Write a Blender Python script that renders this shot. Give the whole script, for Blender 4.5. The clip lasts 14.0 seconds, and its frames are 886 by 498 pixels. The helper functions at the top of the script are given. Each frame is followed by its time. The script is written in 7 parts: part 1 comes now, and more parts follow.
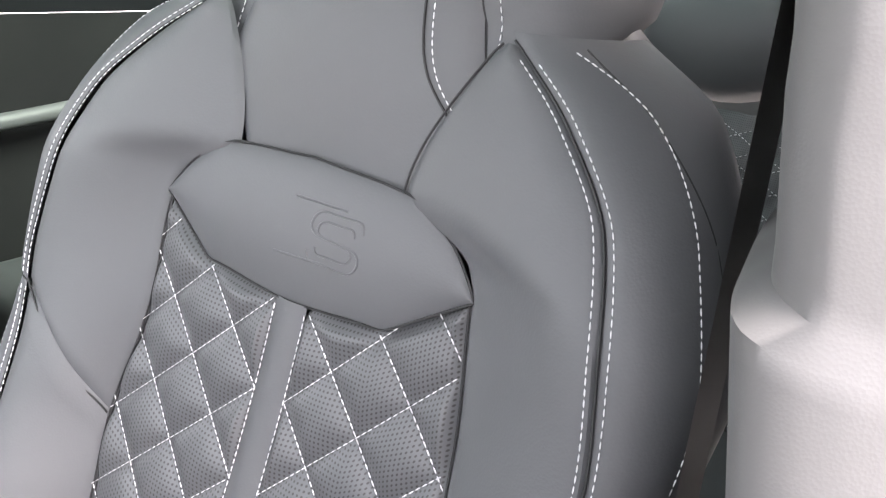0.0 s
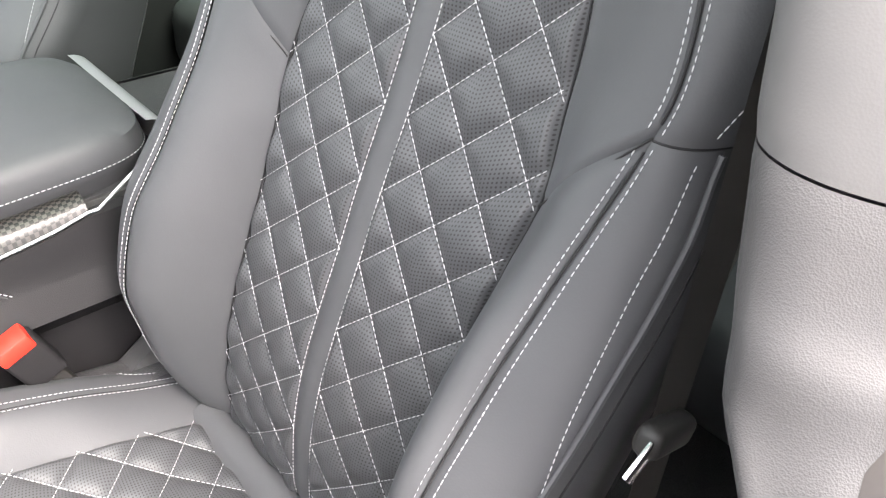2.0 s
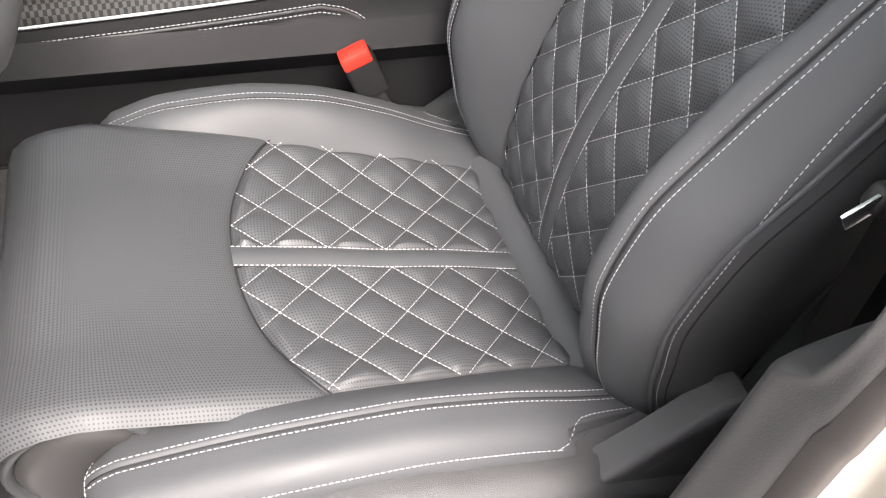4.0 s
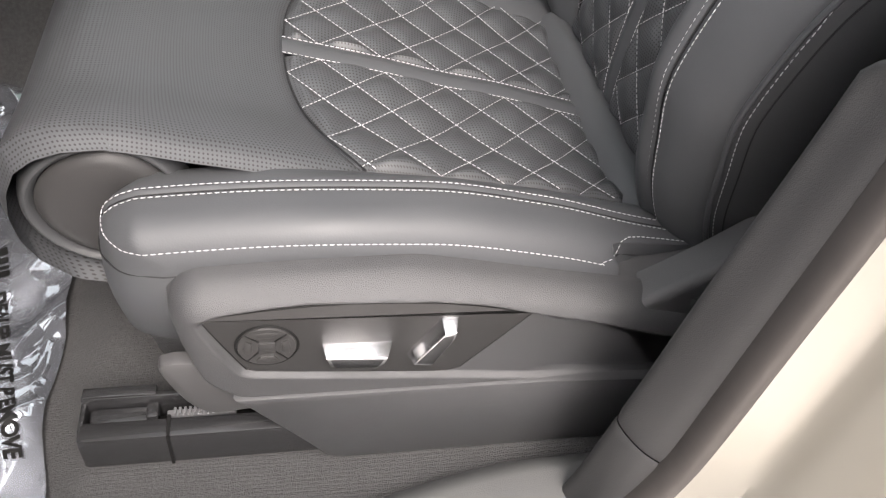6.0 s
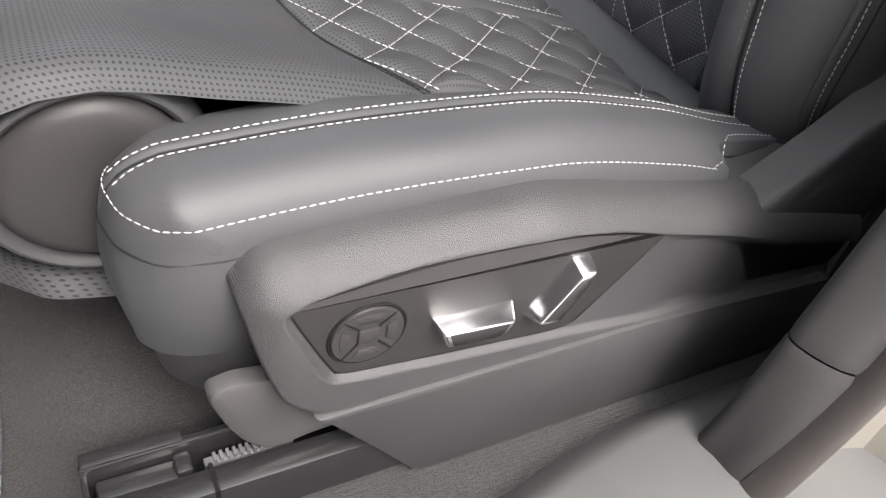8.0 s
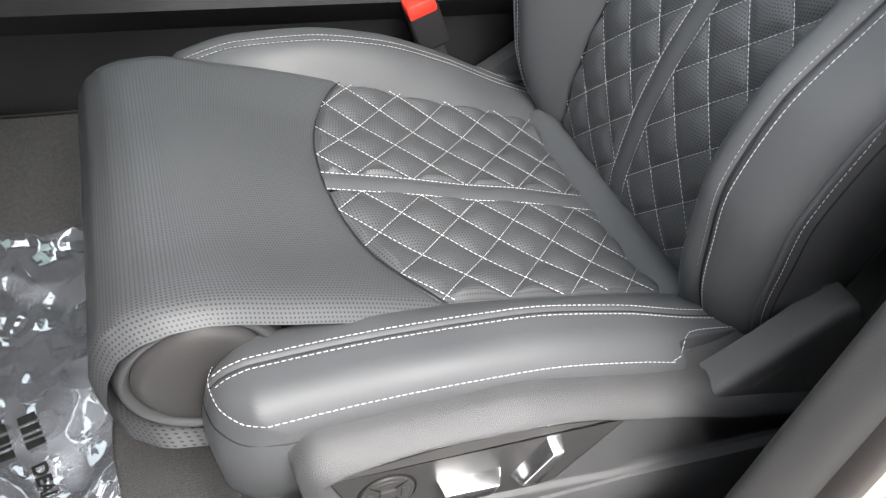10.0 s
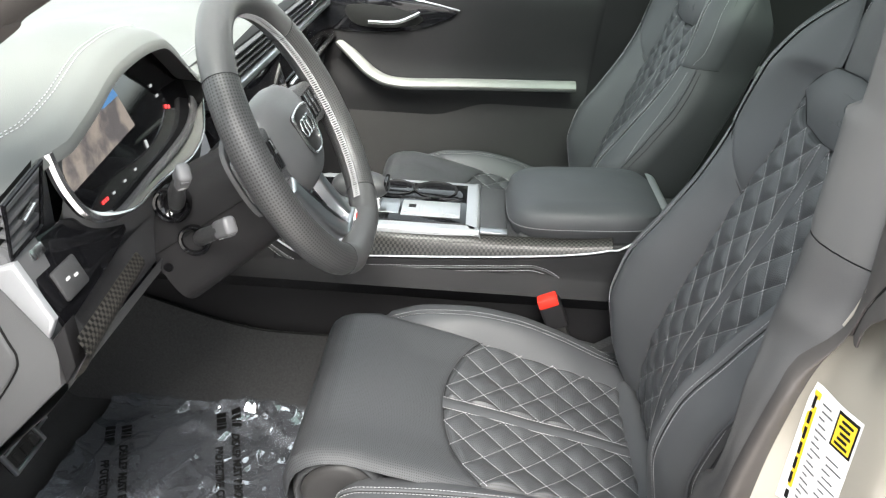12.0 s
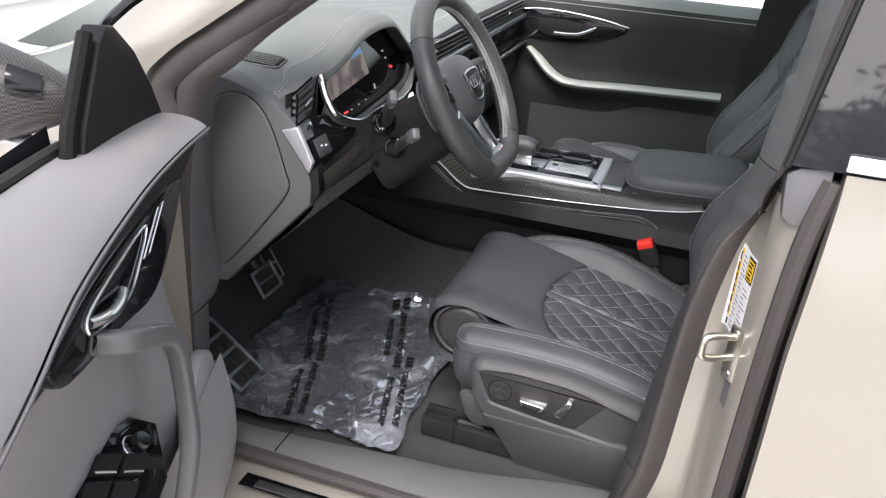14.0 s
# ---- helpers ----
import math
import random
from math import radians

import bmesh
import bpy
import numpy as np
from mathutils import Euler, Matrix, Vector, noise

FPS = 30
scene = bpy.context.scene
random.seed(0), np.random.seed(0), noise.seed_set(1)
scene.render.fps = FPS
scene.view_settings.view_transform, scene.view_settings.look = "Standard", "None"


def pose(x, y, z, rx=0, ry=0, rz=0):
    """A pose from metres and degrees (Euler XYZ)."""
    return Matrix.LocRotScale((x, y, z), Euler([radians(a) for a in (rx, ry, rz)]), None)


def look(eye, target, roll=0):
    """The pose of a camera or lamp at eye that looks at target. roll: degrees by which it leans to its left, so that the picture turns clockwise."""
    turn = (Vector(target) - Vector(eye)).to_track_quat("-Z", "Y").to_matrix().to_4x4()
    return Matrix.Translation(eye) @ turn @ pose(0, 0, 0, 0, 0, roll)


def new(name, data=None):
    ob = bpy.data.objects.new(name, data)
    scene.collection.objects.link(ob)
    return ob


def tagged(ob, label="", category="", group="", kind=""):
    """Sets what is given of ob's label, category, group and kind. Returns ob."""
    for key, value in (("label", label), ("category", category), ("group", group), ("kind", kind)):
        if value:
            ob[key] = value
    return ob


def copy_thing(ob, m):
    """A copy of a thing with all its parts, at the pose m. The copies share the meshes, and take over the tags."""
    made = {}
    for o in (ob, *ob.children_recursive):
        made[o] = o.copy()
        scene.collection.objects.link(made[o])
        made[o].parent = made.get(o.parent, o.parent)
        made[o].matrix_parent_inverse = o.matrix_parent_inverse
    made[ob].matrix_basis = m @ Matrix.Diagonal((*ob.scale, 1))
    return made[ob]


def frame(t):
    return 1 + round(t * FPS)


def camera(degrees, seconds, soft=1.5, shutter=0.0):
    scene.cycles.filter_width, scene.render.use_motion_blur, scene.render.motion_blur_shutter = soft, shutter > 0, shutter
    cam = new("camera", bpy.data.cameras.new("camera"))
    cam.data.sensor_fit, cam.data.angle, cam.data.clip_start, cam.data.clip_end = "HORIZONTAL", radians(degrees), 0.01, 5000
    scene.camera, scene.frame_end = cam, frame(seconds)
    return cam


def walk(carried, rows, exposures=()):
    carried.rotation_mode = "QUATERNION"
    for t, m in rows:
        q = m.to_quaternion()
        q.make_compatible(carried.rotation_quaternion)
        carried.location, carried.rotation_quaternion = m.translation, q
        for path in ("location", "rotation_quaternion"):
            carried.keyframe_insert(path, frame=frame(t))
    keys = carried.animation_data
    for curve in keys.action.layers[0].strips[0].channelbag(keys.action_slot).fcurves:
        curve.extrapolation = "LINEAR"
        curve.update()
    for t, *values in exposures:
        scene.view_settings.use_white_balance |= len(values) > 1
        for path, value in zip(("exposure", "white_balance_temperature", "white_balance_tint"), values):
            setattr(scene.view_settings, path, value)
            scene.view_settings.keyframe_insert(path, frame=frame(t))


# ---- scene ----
cam = camera(58.1, 14.0, soft=1.2)
METRES, TILT, LEAN, TURN = 2.160, -21.21, -5.28, -54.95
START = (-0.1639, -0.3251, 1.3159)  # first eye; x to the car's rear, y inboard from the driver's seat centre, z from the ground
ROWS = [
    (0.0, 0.0, 0.0, 0.0, 0.0, 0.0, -0.0),
    (0.5, 0.0095, -0.0085, -0.0093, 1.81, -2.18, -0.09),
    (1.0, 0.0088, -0.0139, -0.0223, 4.0, -6.51, -1.28),
    (1.5, 0.0067, -0.0218, -0.0367, 6.49, -10.67, -2.35),
    (2.0, 0.0147, -0.0327, -0.0484, 12.31, -14.16, -3.3),
    (2.5, 0.0235, -0.0431, -0.0565, 17.78, -17.13, -4.55),
    (3.0, 0.0206, -0.0602, -0.063, 23.51, -19.49, -6.3),
    (3.5, 0.0289, -0.0777, -0.0798, 30.94, -22.76, -9.68),
    (6.0, 0.0745, -0.0805, -0.1697, 42.94, -26.34, -17.63),
    (6.5, 0.0409, -0.0746, -0.2038, 34.17, -23.83, -15.38),
    (7.0, 0.0087, -0.0682, -0.235, 27.98, -22.06, -15.56),
    (9.5, -0.0203, -0.1104, -0.1936, 25.1, -19.7, -13.33),
    (10.0, 0.0131, -0.1261, -0.1568, 32.46, -20.43, -14.38),
    (10.5, 0.0677, -0.1393, -0.1141, 39.82, -18.85, -16.28),
    (11.0, 0.1161, -0.1555, -0.0783, 47.96, -14.63, -16.78),
    (11.5, 0.1659, -0.1822, -0.0627, 52.8, -12.36, -17.75),
    (12.0, 0.2209, -0.2158, -0.0586, 55.94, -10.55, -17.9),
    (12.5, 0.291, -0.2242, -0.055, 65.65, -13.24, -19.05),
    (13.0, 0.378, -0.2133, -0.0543, 73.39, -15.69, -21.67),
    (13.5, 0.4412, -0.241, -0.0658, 73.6, -14.9, -22.31),
    (14.0, 0.477, -0.2647, -0.0791, 72.66, -14.32, -22.6),
]
EXPOSURES = [(0.0, 3.58, 6650, 19), (0.5, 3.44, 6650, 19), (1.0, 3.40, 6650, 19), (1.5, 3.40, 6700, 17), (2.5, 3.28, 6750, 15), (3.5, 2.88, 6750, 15), (6.0, 2.00, 6700, 14), (7.0, 2.00, 6700, 14), (9.5, 2.20, 6400, 10), (11.0, 2.52, 6450, 8), (11.5, 2.46, 6450, 8), (12.0, 2.12, 6450, 8), (12.5, 1.90, 6400, 11), (13.0, 1.72, 6330, 15), (13.5, 1.48, 6340, 16), (14.0, 1.30, 6300, 15)]
walk(cam, [(t, pose(*START, TILT, LEAN, TURN) @ pose(METRES * x, METRES * y, METRES * z, 90 + pitch, roll, yaw)) for t, x, y, z, yaw, pitch, roll in ROWS], EXPOSURES)

# ---- light: bright hazy daylight through the open door, the windscreen and the side glass ----
world = bpy.data.worlds.new("sky")
scene.world = world
world.use_nodes = True
wn = world.node_tree.nodes
sky = wn.new("ShaderNodeTexSky")
sky.sky_type, sky.sun_disc = "NISHITA", False
sky.sun_elevation, sky.sun_rotation = radians(53), radians(189)
sky.dust_density, sky.air_density = 3.0, 1.0
wn["Background"].inputs["Strength"].default_value = 0.15
haze = wn.new("ShaderNodeHueSaturation")
haze.inputs["Saturation"].default_value = 0.2
world.node_tree.links.new(sky.outputs[0], haze.inputs["Color"])
world.node_tree.links.new(haze.outputs[0], wn["Background"].inputs[0])
sun = new("sun", bpy.data.lights.new("sun", "SUN"))
sun.data.energy, sun.data.angle, sun.data.color = 1.65, radians(30), (1.0, 0.94, 0.87)
sun.matrix_world = look((0.4, -2.5, 3.35), (0, 0, 0))

# ---- materials ----


def material(name, color, rough=0.5, metal=0.0, **more):
    m = bpy.data.materials.new(name)
    m.use_nodes = True
    b = m.node_tree.nodes["Principled BSDF"]
    b.inputs["Base Color"].default_value = (*color, 1)
    b.inputs["Roughness"].default_value = rough
    b.inputs["Metallic"].default_value = metal
    for key, value in more.items():
        b.inputs[key.replace("_", " ")].default_value = value
    return m


def node(m, kind, **sets):
    n = m.node_tree.nodes.new(kind)
    for key, value in sets.items():
        n.inputs[key.replace("_", " ")].default_value = value
    return n


def wire(m, a, b):
    m.node_tree.links.new(a, b)


def bsdf(m):
    return m.node_tree.nodes["Principled BSDF"]


def mix_color(m, fac, low, high, target):
    mx = m.node_tree.nodes.new("ShaderNodeMix")
    mx.data_type = "RGBA"
    wire(m, fac, mx.inputs[0])
    mx.inputs[6].default_value, mx.inputs[7].default_value = (*low, 1), (*high, 1)
    wire(m, mx.outputs[2], target)
    return mx


def wear(m, low, high, scale=6.0, detail=6.0, rough=None):
    """Two colours mixed by a soft noise, and the roughness with it."""
    co = m.node_tree.nodes.new("ShaderNodeTexCoord")
    n = node(m, "ShaderNodeTexNoise", Scale=scale, Detail=detail)
    wire(m, co.outputs["Object"], n.inputs["Vector"])
    mx = mix_color(m, n.outputs["Fac"], low, high, bsdf(m).inputs["Base Color"])
    if rough:
        r = node(m, "ShaderNodeMapRange", To_Min=rough[0], To_Max=rough[1])
        r.inputs["From Min"].default_value, r.inputs["From Max"].default_value = 0.3, 0.7
        wire(m, n.outputs["Fac"], r.inputs["Value"])
        wire(m, r.outputs[0], bsdf(m).inputs["Roughness"])
    return mx


def relief(m, height, strength, distance, before=None):
    b = node(m, "ShaderNodeBump", Strength=strength, Distance=distance)
    wire(m, height, b.inputs["Height"])
    if before:
        wire(m, before.outputs[0], b.inputs["Normal"])
    wire(m, b.outputs[0], bsdf(m).inputs["Normal"])
    return b


def grain(m, scale, strength, distance=0.0005, kind="ShaderNodeTexVoronoi", before=None):
    co = m.node_tree.nodes.new("ShaderNodeTexCoord")
    t = node(m, kind, Scale=scale)
    wire(m, co.outputs["Object"], t.inputs["Vector"])
    return relief(m, t.outputs[0], strength, distance, before)


def uv_dots(m, pitch, radius, stagger=True):
    """A dot grid over the UV map, which is in metres: 1 inside a dot, 0 outside."""
    uv = m.node_tree.nodes.new("ShaderNodeUVMap")
    sc = node(m, "ShaderNodeVectorMath")
    sc.operation = "SCALE"
    sc.inputs["Scale"].default_value = 1 / pitch
    wire(m, uv.outputs[0], sc.inputs[0])
    fr = node(m, "ShaderNodeVectorMath")
    fr.operation = "FRACTION"
    wire(m, sc.outputs[0], fr.inputs[0])
    ds = node(m, "ShaderNodeVectorMath")
    ds.operation = "DISTANCE"
    ds.inputs[1].default_value = (0.5, 0.5, 0)
    wire(m, fr.outputs[0], ds.inputs[0])
    r = node(m, "ShaderNodeMapRange", To_Min=1.0, To_Max=0.0)
    r.inputs["From Min"].default_value, r.inputs["From Max"].default_value = radius / pitch * 0.7, radius / pitch * 1.3
    wire(m, ds.outputs["Value"], r.inputs["Value"])
    return r.outputs[0]


def leather(name, low, high, rough=(0.40, 0.52)):
    m = material(name, low, 0.5)
    wear(m, low, high, 9, 5, rough)
    first = grain(m, 650, 0.12, 0.0004)
    grain(m, 45, 0.10, 0.002, "ShaderNodeTexNoise", first)
    return m


def perforated(name, low, high, pitch, radius):
    m = leather(name, low, high)
    dots = uv_dots(m, pitch, radius)
    old = bsdf(m).inputs["Base Color"].links[0].from_socket
    mx = m.node_tree.nodes.new("ShaderNodeMix")
    mx.data_type = "RGBA"
    wire(m, dots, mx.inputs[0])
    wire(m, old, mx.inputs[6])
    mx.inputs[7].default_value = (0.012, 0.012, 0.012, 1)
    wire(m, mx.outputs[2], bsdf(m).inputs["Base Color"])
    return m


LEATHER = leather("anthracite_leather", (0.050, 0.052, 0.056), (0.066, 0.068, 0.072), (0.48, 0.60))
LEATHER_DARK = leather("black_leather", (0.036, 0.037, 0.039), (0.046, 0.047, 0.049))
QUILT = perforated("perforated_quilt_leather", (0.050, 0.052, 0.056), (0.062, 0.064, 0.068), 0.0032, 0.00074)
PERFORATED = perforated("perforated_leather", (0.050, 0.052, 0.056), (0.062, 0.064, 0.068), 0.0031, 0.00070)
for _m in (LEATHER, QUILT, PERFORATED):
    bsdf(_m).inputs["Specular IOR Level"].default_value = 0.42
THREAD = material("light_grey_thread", (0.44, 0.44, 0.45), 0.7)
THREAD_BLACK = material("black_thread", (0.008, 0.008, 0.009), 0.7)
PLASTIC = material("grained_black_plastic", (0.03, 0.03, 0.031), 0.5)
wear(PLASTIC, (0.043, 0.043, 0.045), (0.060, 0.060, 0.062), 14, 5, (0.34, 0.46))
grain(PLASTIC, 1500, 0.6, 0.00045)
SOFT = material("soft_touch_panel", (0.034, 0.035, 0.037), 0.6)
wear(SOFT, (0.070, 0.071, 0.074), (0.088, 0.089, 0.092), 10, 5, (0.42, 0.55))
grain(SOFT, 800, 0.25, 0.0004)
SOFT_DARK = material("black_soft_trim", (0.03, 0.03, 0.031), 0.6, Specular_IOR_Level=0.12)
wear(SOFT_DARK, (0.014, 0.014, 0.015), (0.022, 0.021, 0.022), 10, 5, (0.45, 0.6))
grain(SOFT_DARK, 800, 0.25, 0.0004)
PANEL_DARK = material("satin_black_panel", (0.013, 0.013, 0.014), 0.42, Specular_IOR_Level=0.3)
wear(PANEL_DARK, (0.030, 0.029, 0.029), (0.038, 0.037, 0.037), 20, 4, (0.38, 0.5))
grain(PANEL_DARK, 1100, 0.15, 0.0004)
DASH_TOP = material("dash_top_skin", (0.10, 0.105, 0.10), 0.6)
wear(DASH_TOP, (0.105, 0.110, 0.105), (0.130, 0.135, 0.129), 8, 5, (0.42, 0.52))
grain(DASH_TOP, 700, 0.25, 0.0004)
PILLAR = material("grained_pillar_trim", (0.09, 0.09, 0.09), 0.7)
wear(PILLAR, (0.058, 0.058, 0.059), (0.074, 0.073, 0.072), 30, 6, (0.55, 0.7))
grain(PILLAR, 900, 0.10, 0.0004)
SILL_TRIM = material("grained_grey_sill_trim", (0.14, 0.14, 0.14), 0.6)
wear(SILL_TRIM, (0.105, 0.106, 0.105), (0.130, 0.131, 0.129), 30, 6, (0.5, 0.62))
grain(SILL_TRIM, 900, 0.25, 0.0004)
PILLAR_LOW = material("grained_dark_pillar_trim", (0.08, 0.08, 0.08), 0.6)
wear(PILLAR_LOW, (0.030, 0.030, 0.031), (0.042, 0.041, 0.041), 30, 6, (0.52, 0.64))
grain(PILLAR_LOW, 1200, 0.35, 0.0004)
RAIL = material("oiled_black_steel", (0.020, 0.020, 0.021), 0.26, Specular_IOR_Level=0.7)
CARPET = material("black_carpet", (0.03, 0.03, 0.031), 0.95)
wear(CARPET, (0.014, 0.014, 0.015), (0.080, 0.080, 0.080), 560, 4)
_cg = grain(CARPET, 900, 1.0, 0.002, "ShaderNodeTexNoise")
_cw = node(CARPET, "ShaderNodeTexWave", Scale=85.0, Distortion=2.5)
_cw.bands_direction = "Y"
_cc = CARPET.node_tree.nodes.new("ShaderNodeTexCoord")
wire(CARPET, _cc.outputs["Object"], _cw.inputs["Vector"])
relief(CARPET, _cw.outputs["Fac"], 0.18, 0.0014, _cg)
FELT = material("tunnel_carpet", (0.06, 0.06, 0.06), 0.95)
wear(FELT, (0.022, 0.022, 0.023), (0.060, 0.060, 0.060), 260, 5)
grain(FELT, 900, 0.8, 0.0015, "ShaderNodeTexNoise")
GLOSS = material("gloss_black_panel", (0.006, 0.006, 0.007), 0.06)
DOOR_SKIN = material("grey_door_skin", (0.13, 0.13, 0.135), 0.5)
wear(DOOR_SKIN, (0.200, 0.198, 0.200), (0.250, 0.246, 0.248), 9, 6, (0.42, 0.55))
grain(DOOR_SKIN, 700, 0.25, 0.0004)
STALK_GREY = material("light_grey_stalk_plastic", (0.12, 0.12, 0.125), 0.4)
DOOR_GRIP = leather("grey_grip_leather", (0.085, 0.085, 0.087), (0.110, 0.110, 0.112))
GREY = material("satin_grey_plastic", (0.11, 0.11, 0.115), 0.45)
GREY_DARK = material("smooth_dark_grey_plastic", (0.058, 0.057, 0.058), 0.4)
CHROME = material("satin_chrome", (0.80, 0.80, 0.81), 0.22, 1.0)
ALU = material("brushed_aluminium", (0.62, 0.63, 0.65), 0.32, 1.0)
SATIN = material("satin_silver_trim", (0.50, 0.51, 0.53), 0.34, 0.6)
RUBBER = material("black_rubber_seal", (0.02, 0.019, 0.018), 0.55)
SEAL = material("flocked_door_seal", (0.05, 0.044, 0.041), 0.7)
wear(SEAL, (0.042, 0.037, 0.035), (0.06, 0.053, 0.049), 60, 4)
# armrest leather with the greenish light from the glass put into its colour
ARM_LIT = material("green_lit_leather", (0.22, 0.225, 0.21), 0.5)
wear(ARM_LIT, (0.19, 0.195, 0.18), (0.24, 0.245, 0.23), 12, 5, (0.42, 0.55))
PAINT = material("champagne_metallic_paint", (0.60, 0.55, 0.45), 0.28, 0.25, Coat_Weight=0.8, Coat_Roughness=0.04)
wear(PAINT, (0.29, 0.270, 0.234), (0.325, 0.304, 0.264), 3, 3)
RED = material("red_plastic", (0.75, 0.035, 0.02), 0.4)
WHITE = material("white_label", (0.72, 0.72, 0.72), 0.5)
YELLOW = material("yellow_label", (0.80, 0.52, 0.03), 0.5)
INK = material("black_ink", (0.01, 0.01, 0.01), 0.6, Specular_IOR_Level=0.12)
GLASS = material("clear_glass", (0.84, 0.95, 0.89), 0.0, 0.0, Transmission_Weight=1.0, IOR=1.05)
# glass of the unseen roof; its tint sets how much skylight reaches the seats
PANO = bpy.data.materials.new("green_tinted_roof_glass")
PANO.use_nodes = True
_pt = node(PANO, "ShaderNodeBsdfTransparent", Color=(0.26, 0.335, 0.29, 1))
wire(PANO, _pt.outputs[0], PANO.node_tree.nodes["Material Output"].inputs[0])
TINT = material("tinted_glass", (0.02, 0.021, 0.023), 0.03, 0.0, Specular_IOR_Level=0.12)
STEEL = material("zinc_steel", (0.6, 0.57, 0.5), 0.3, 1.0)
CONCRETE = material("pale_concrete", (0.42, 0.40, 0.37), 0.9)
wear(CONCRETE, (0.60, 0.57, 0.54), (0.74, 0.71, 0.67), 1.5, 10)
HEADLINER = material("headliner_cloth", (0.30, 0.30, 0.30), 0.95)
grain(HEADLINER, 900, 0.5, 0.001, "ShaderNodeTexNoise")

CARBON = material("carbon_weave", (0.02, 0.02, 0.02), 0.35, 0.0, Coat_Weight=0.15, Coat_Roughness=0.12, Specular_IOR_Level=0.2)
_uv = CARBON.node_tree.nodes.new("ShaderNodeUVMap")
_ck = node(CARBON, "ShaderNodeTexChecker", Scale=230.0)
_ck.inputs["Color1"].default_value, _ck.inputs["Color2"].default_value = (0.046, 0.043, 0.039, 1), (0.005, 0.005, 0.005, 1)
wire(CARBON, _uv.outputs[0], _ck.inputs["Vector"])
wire(CARBON, _ck.outputs[0], bsdf(CARBON).inputs["Base Color"])
relief(CARBON, _ck.outputs[1], 0.3, 0.0005)

CARBON_DULL = material("woven_mirror_shell", (0.03, 0.03, 0.03), 0.42, 0.0, Specular_IOR_Level=0.45)
_dc = CARBON_DULL.node_tree.nodes.new("ShaderNodeTexCoord")
_dk = node(CARBON_DULL, "ShaderNodeTexChecker", Scale=330.0)
_dk.inputs["Color1"].default_value, _dk.inputs["Color2"].default_value = (0.075, 0.072, 0.066, 1), (0.022, 0.022, 0.021, 1)
wire(CARBON_DULL, _dc.outputs["Object"], _dk.inputs["Vector"])
wire(CARBON_DULL, _dk.outputs[0], bsdf(CARBON_DULL).inputs["Base Color"])

# clear protective film: a thin shiny skin that lets the carpet through
FILM = bpy.data.materials.new("clear_protective_film")
FILM.use_nodes = True
_ft = FILM.node_tree
_clear = node(FILM, "ShaderNodeBsdfTransparent", Color=(0.86, 0.88, 0.92, 1))
_shine = node(FILM, "ShaderNodeBsdfGlossy", Color=(0.95, 0.97, 1.0, 1), Roughness=0.03)
_pale_sheen = node(FILM, "ShaderNodeBsdfDiffuse", Color=(0.58, 0.62, 0.70, 1))
_co = FILM.node_tree.nodes.new("ShaderNodeTexCoord")
_n1 = node(FILM, "ShaderNodeTexNoise", Scale=9.0, Detail=2.0)
wire(FILM, _co.outputs["Object"], _n1.inputs["Vector"])
_warp = node(FILM, "ShaderNodeVectorMath")
_warp.operation = "MULTIPLY_ADD"
_warp.inputs[1].default_value = (0.10, 0.10, 0.0)
wire(FILM, _n1.outputs["Color"], _warp.inputs[0])
wire(FILM, _co.outputs["Object"], _warp.inputs[2])
_tilt = FILM.node_tree.nodes.new("ShaderNodeNewGeometry").outputs["Normal"]
for _scale, _much in ((5.0, 0.22), (14.0, 0.28), (48.0, 0.14)):
    _cell = node(FILM, "ShaderNodeTexVoronoi", Scale=_scale)
    wire(FILM, _warp.outputs[0], _cell.inputs["Vector"])
    _lean = node(FILM, "ShaderNodeVectorMath")
    _lean.operation = "SUBTRACT"
    _lean.inputs[1].default_value = (0.5, 0.5, 0.5)
    wire(FILM, _cell.outputs["Color"], _lean.inputs[0])
    _add = node(FILM, "ShaderNodeVectorMath")
    _add.operation = "MULTIPLY_ADD"
    _add.inputs[1].default_value = (_much, _much, 0.0)
    wire(FILM, _lean.outputs[0], _add.inputs[0])
    wire(FILM, _tilt, _add.inputs[2])
    _tilt = _add.outputs[0]
_fb = node(FILM, "ShaderNodeVectorMath")
_fb.operation = "NORMALIZE"
wire(FILM, _tilt, _fb.inputs[0])
_fr = node(FILM, "ShaderNodeFresnel", IOR=5.0)
wire(FILM, _fb.outputs[0], _fr.inputs["Normal"])
wire(FILM, _fb.outputs[0], _shine.inputs["Normal"])
_m1, _m2 = node(FILM, "ShaderNodeMixShader"), node(FILM, "ShaderNodeMixShader")
# pale diffuse patches painted in for bright reflections on the film
_n2 = node(FILM, "ShaderNodeTexNoise", Scale=4.2, Detail=3.0, Distortion=1.6)
wire(FILM, _co.outputs["Object"], _n2.inputs["Vector"])
_sheen_patches = node(FILM, "ShaderNodeMapRange", To_Min=0.16, To_Max=0.55)
_sheen_patches.inputs["From Min"].default_value, _sheen_patches.inputs["From Max"].default_value = 0.50, 0.64
wire(FILM, _n2.outputs["Fac"], _sheen_patches.inputs["Value"])
wire(FILM, _sheen_patches.outputs[0], _m1.inputs[0])
wire(FILM, _clear.outputs[0], _m1.inputs[1])
wire(FILM, _pale_sheen.outputs[0], _m1.inputs[2])
wire(FILM, _fr.outputs[0], _m2.inputs[0])
wire(FILM, _m1.outputs[0], _m2.inputs[1])
wire(FILM, _shine.outputs[0], _m2.inputs[2])
wire(FILM, _m2.outputs[0], _ft.nodes["Material Output"].inputs[0])

# ---- building tools ----


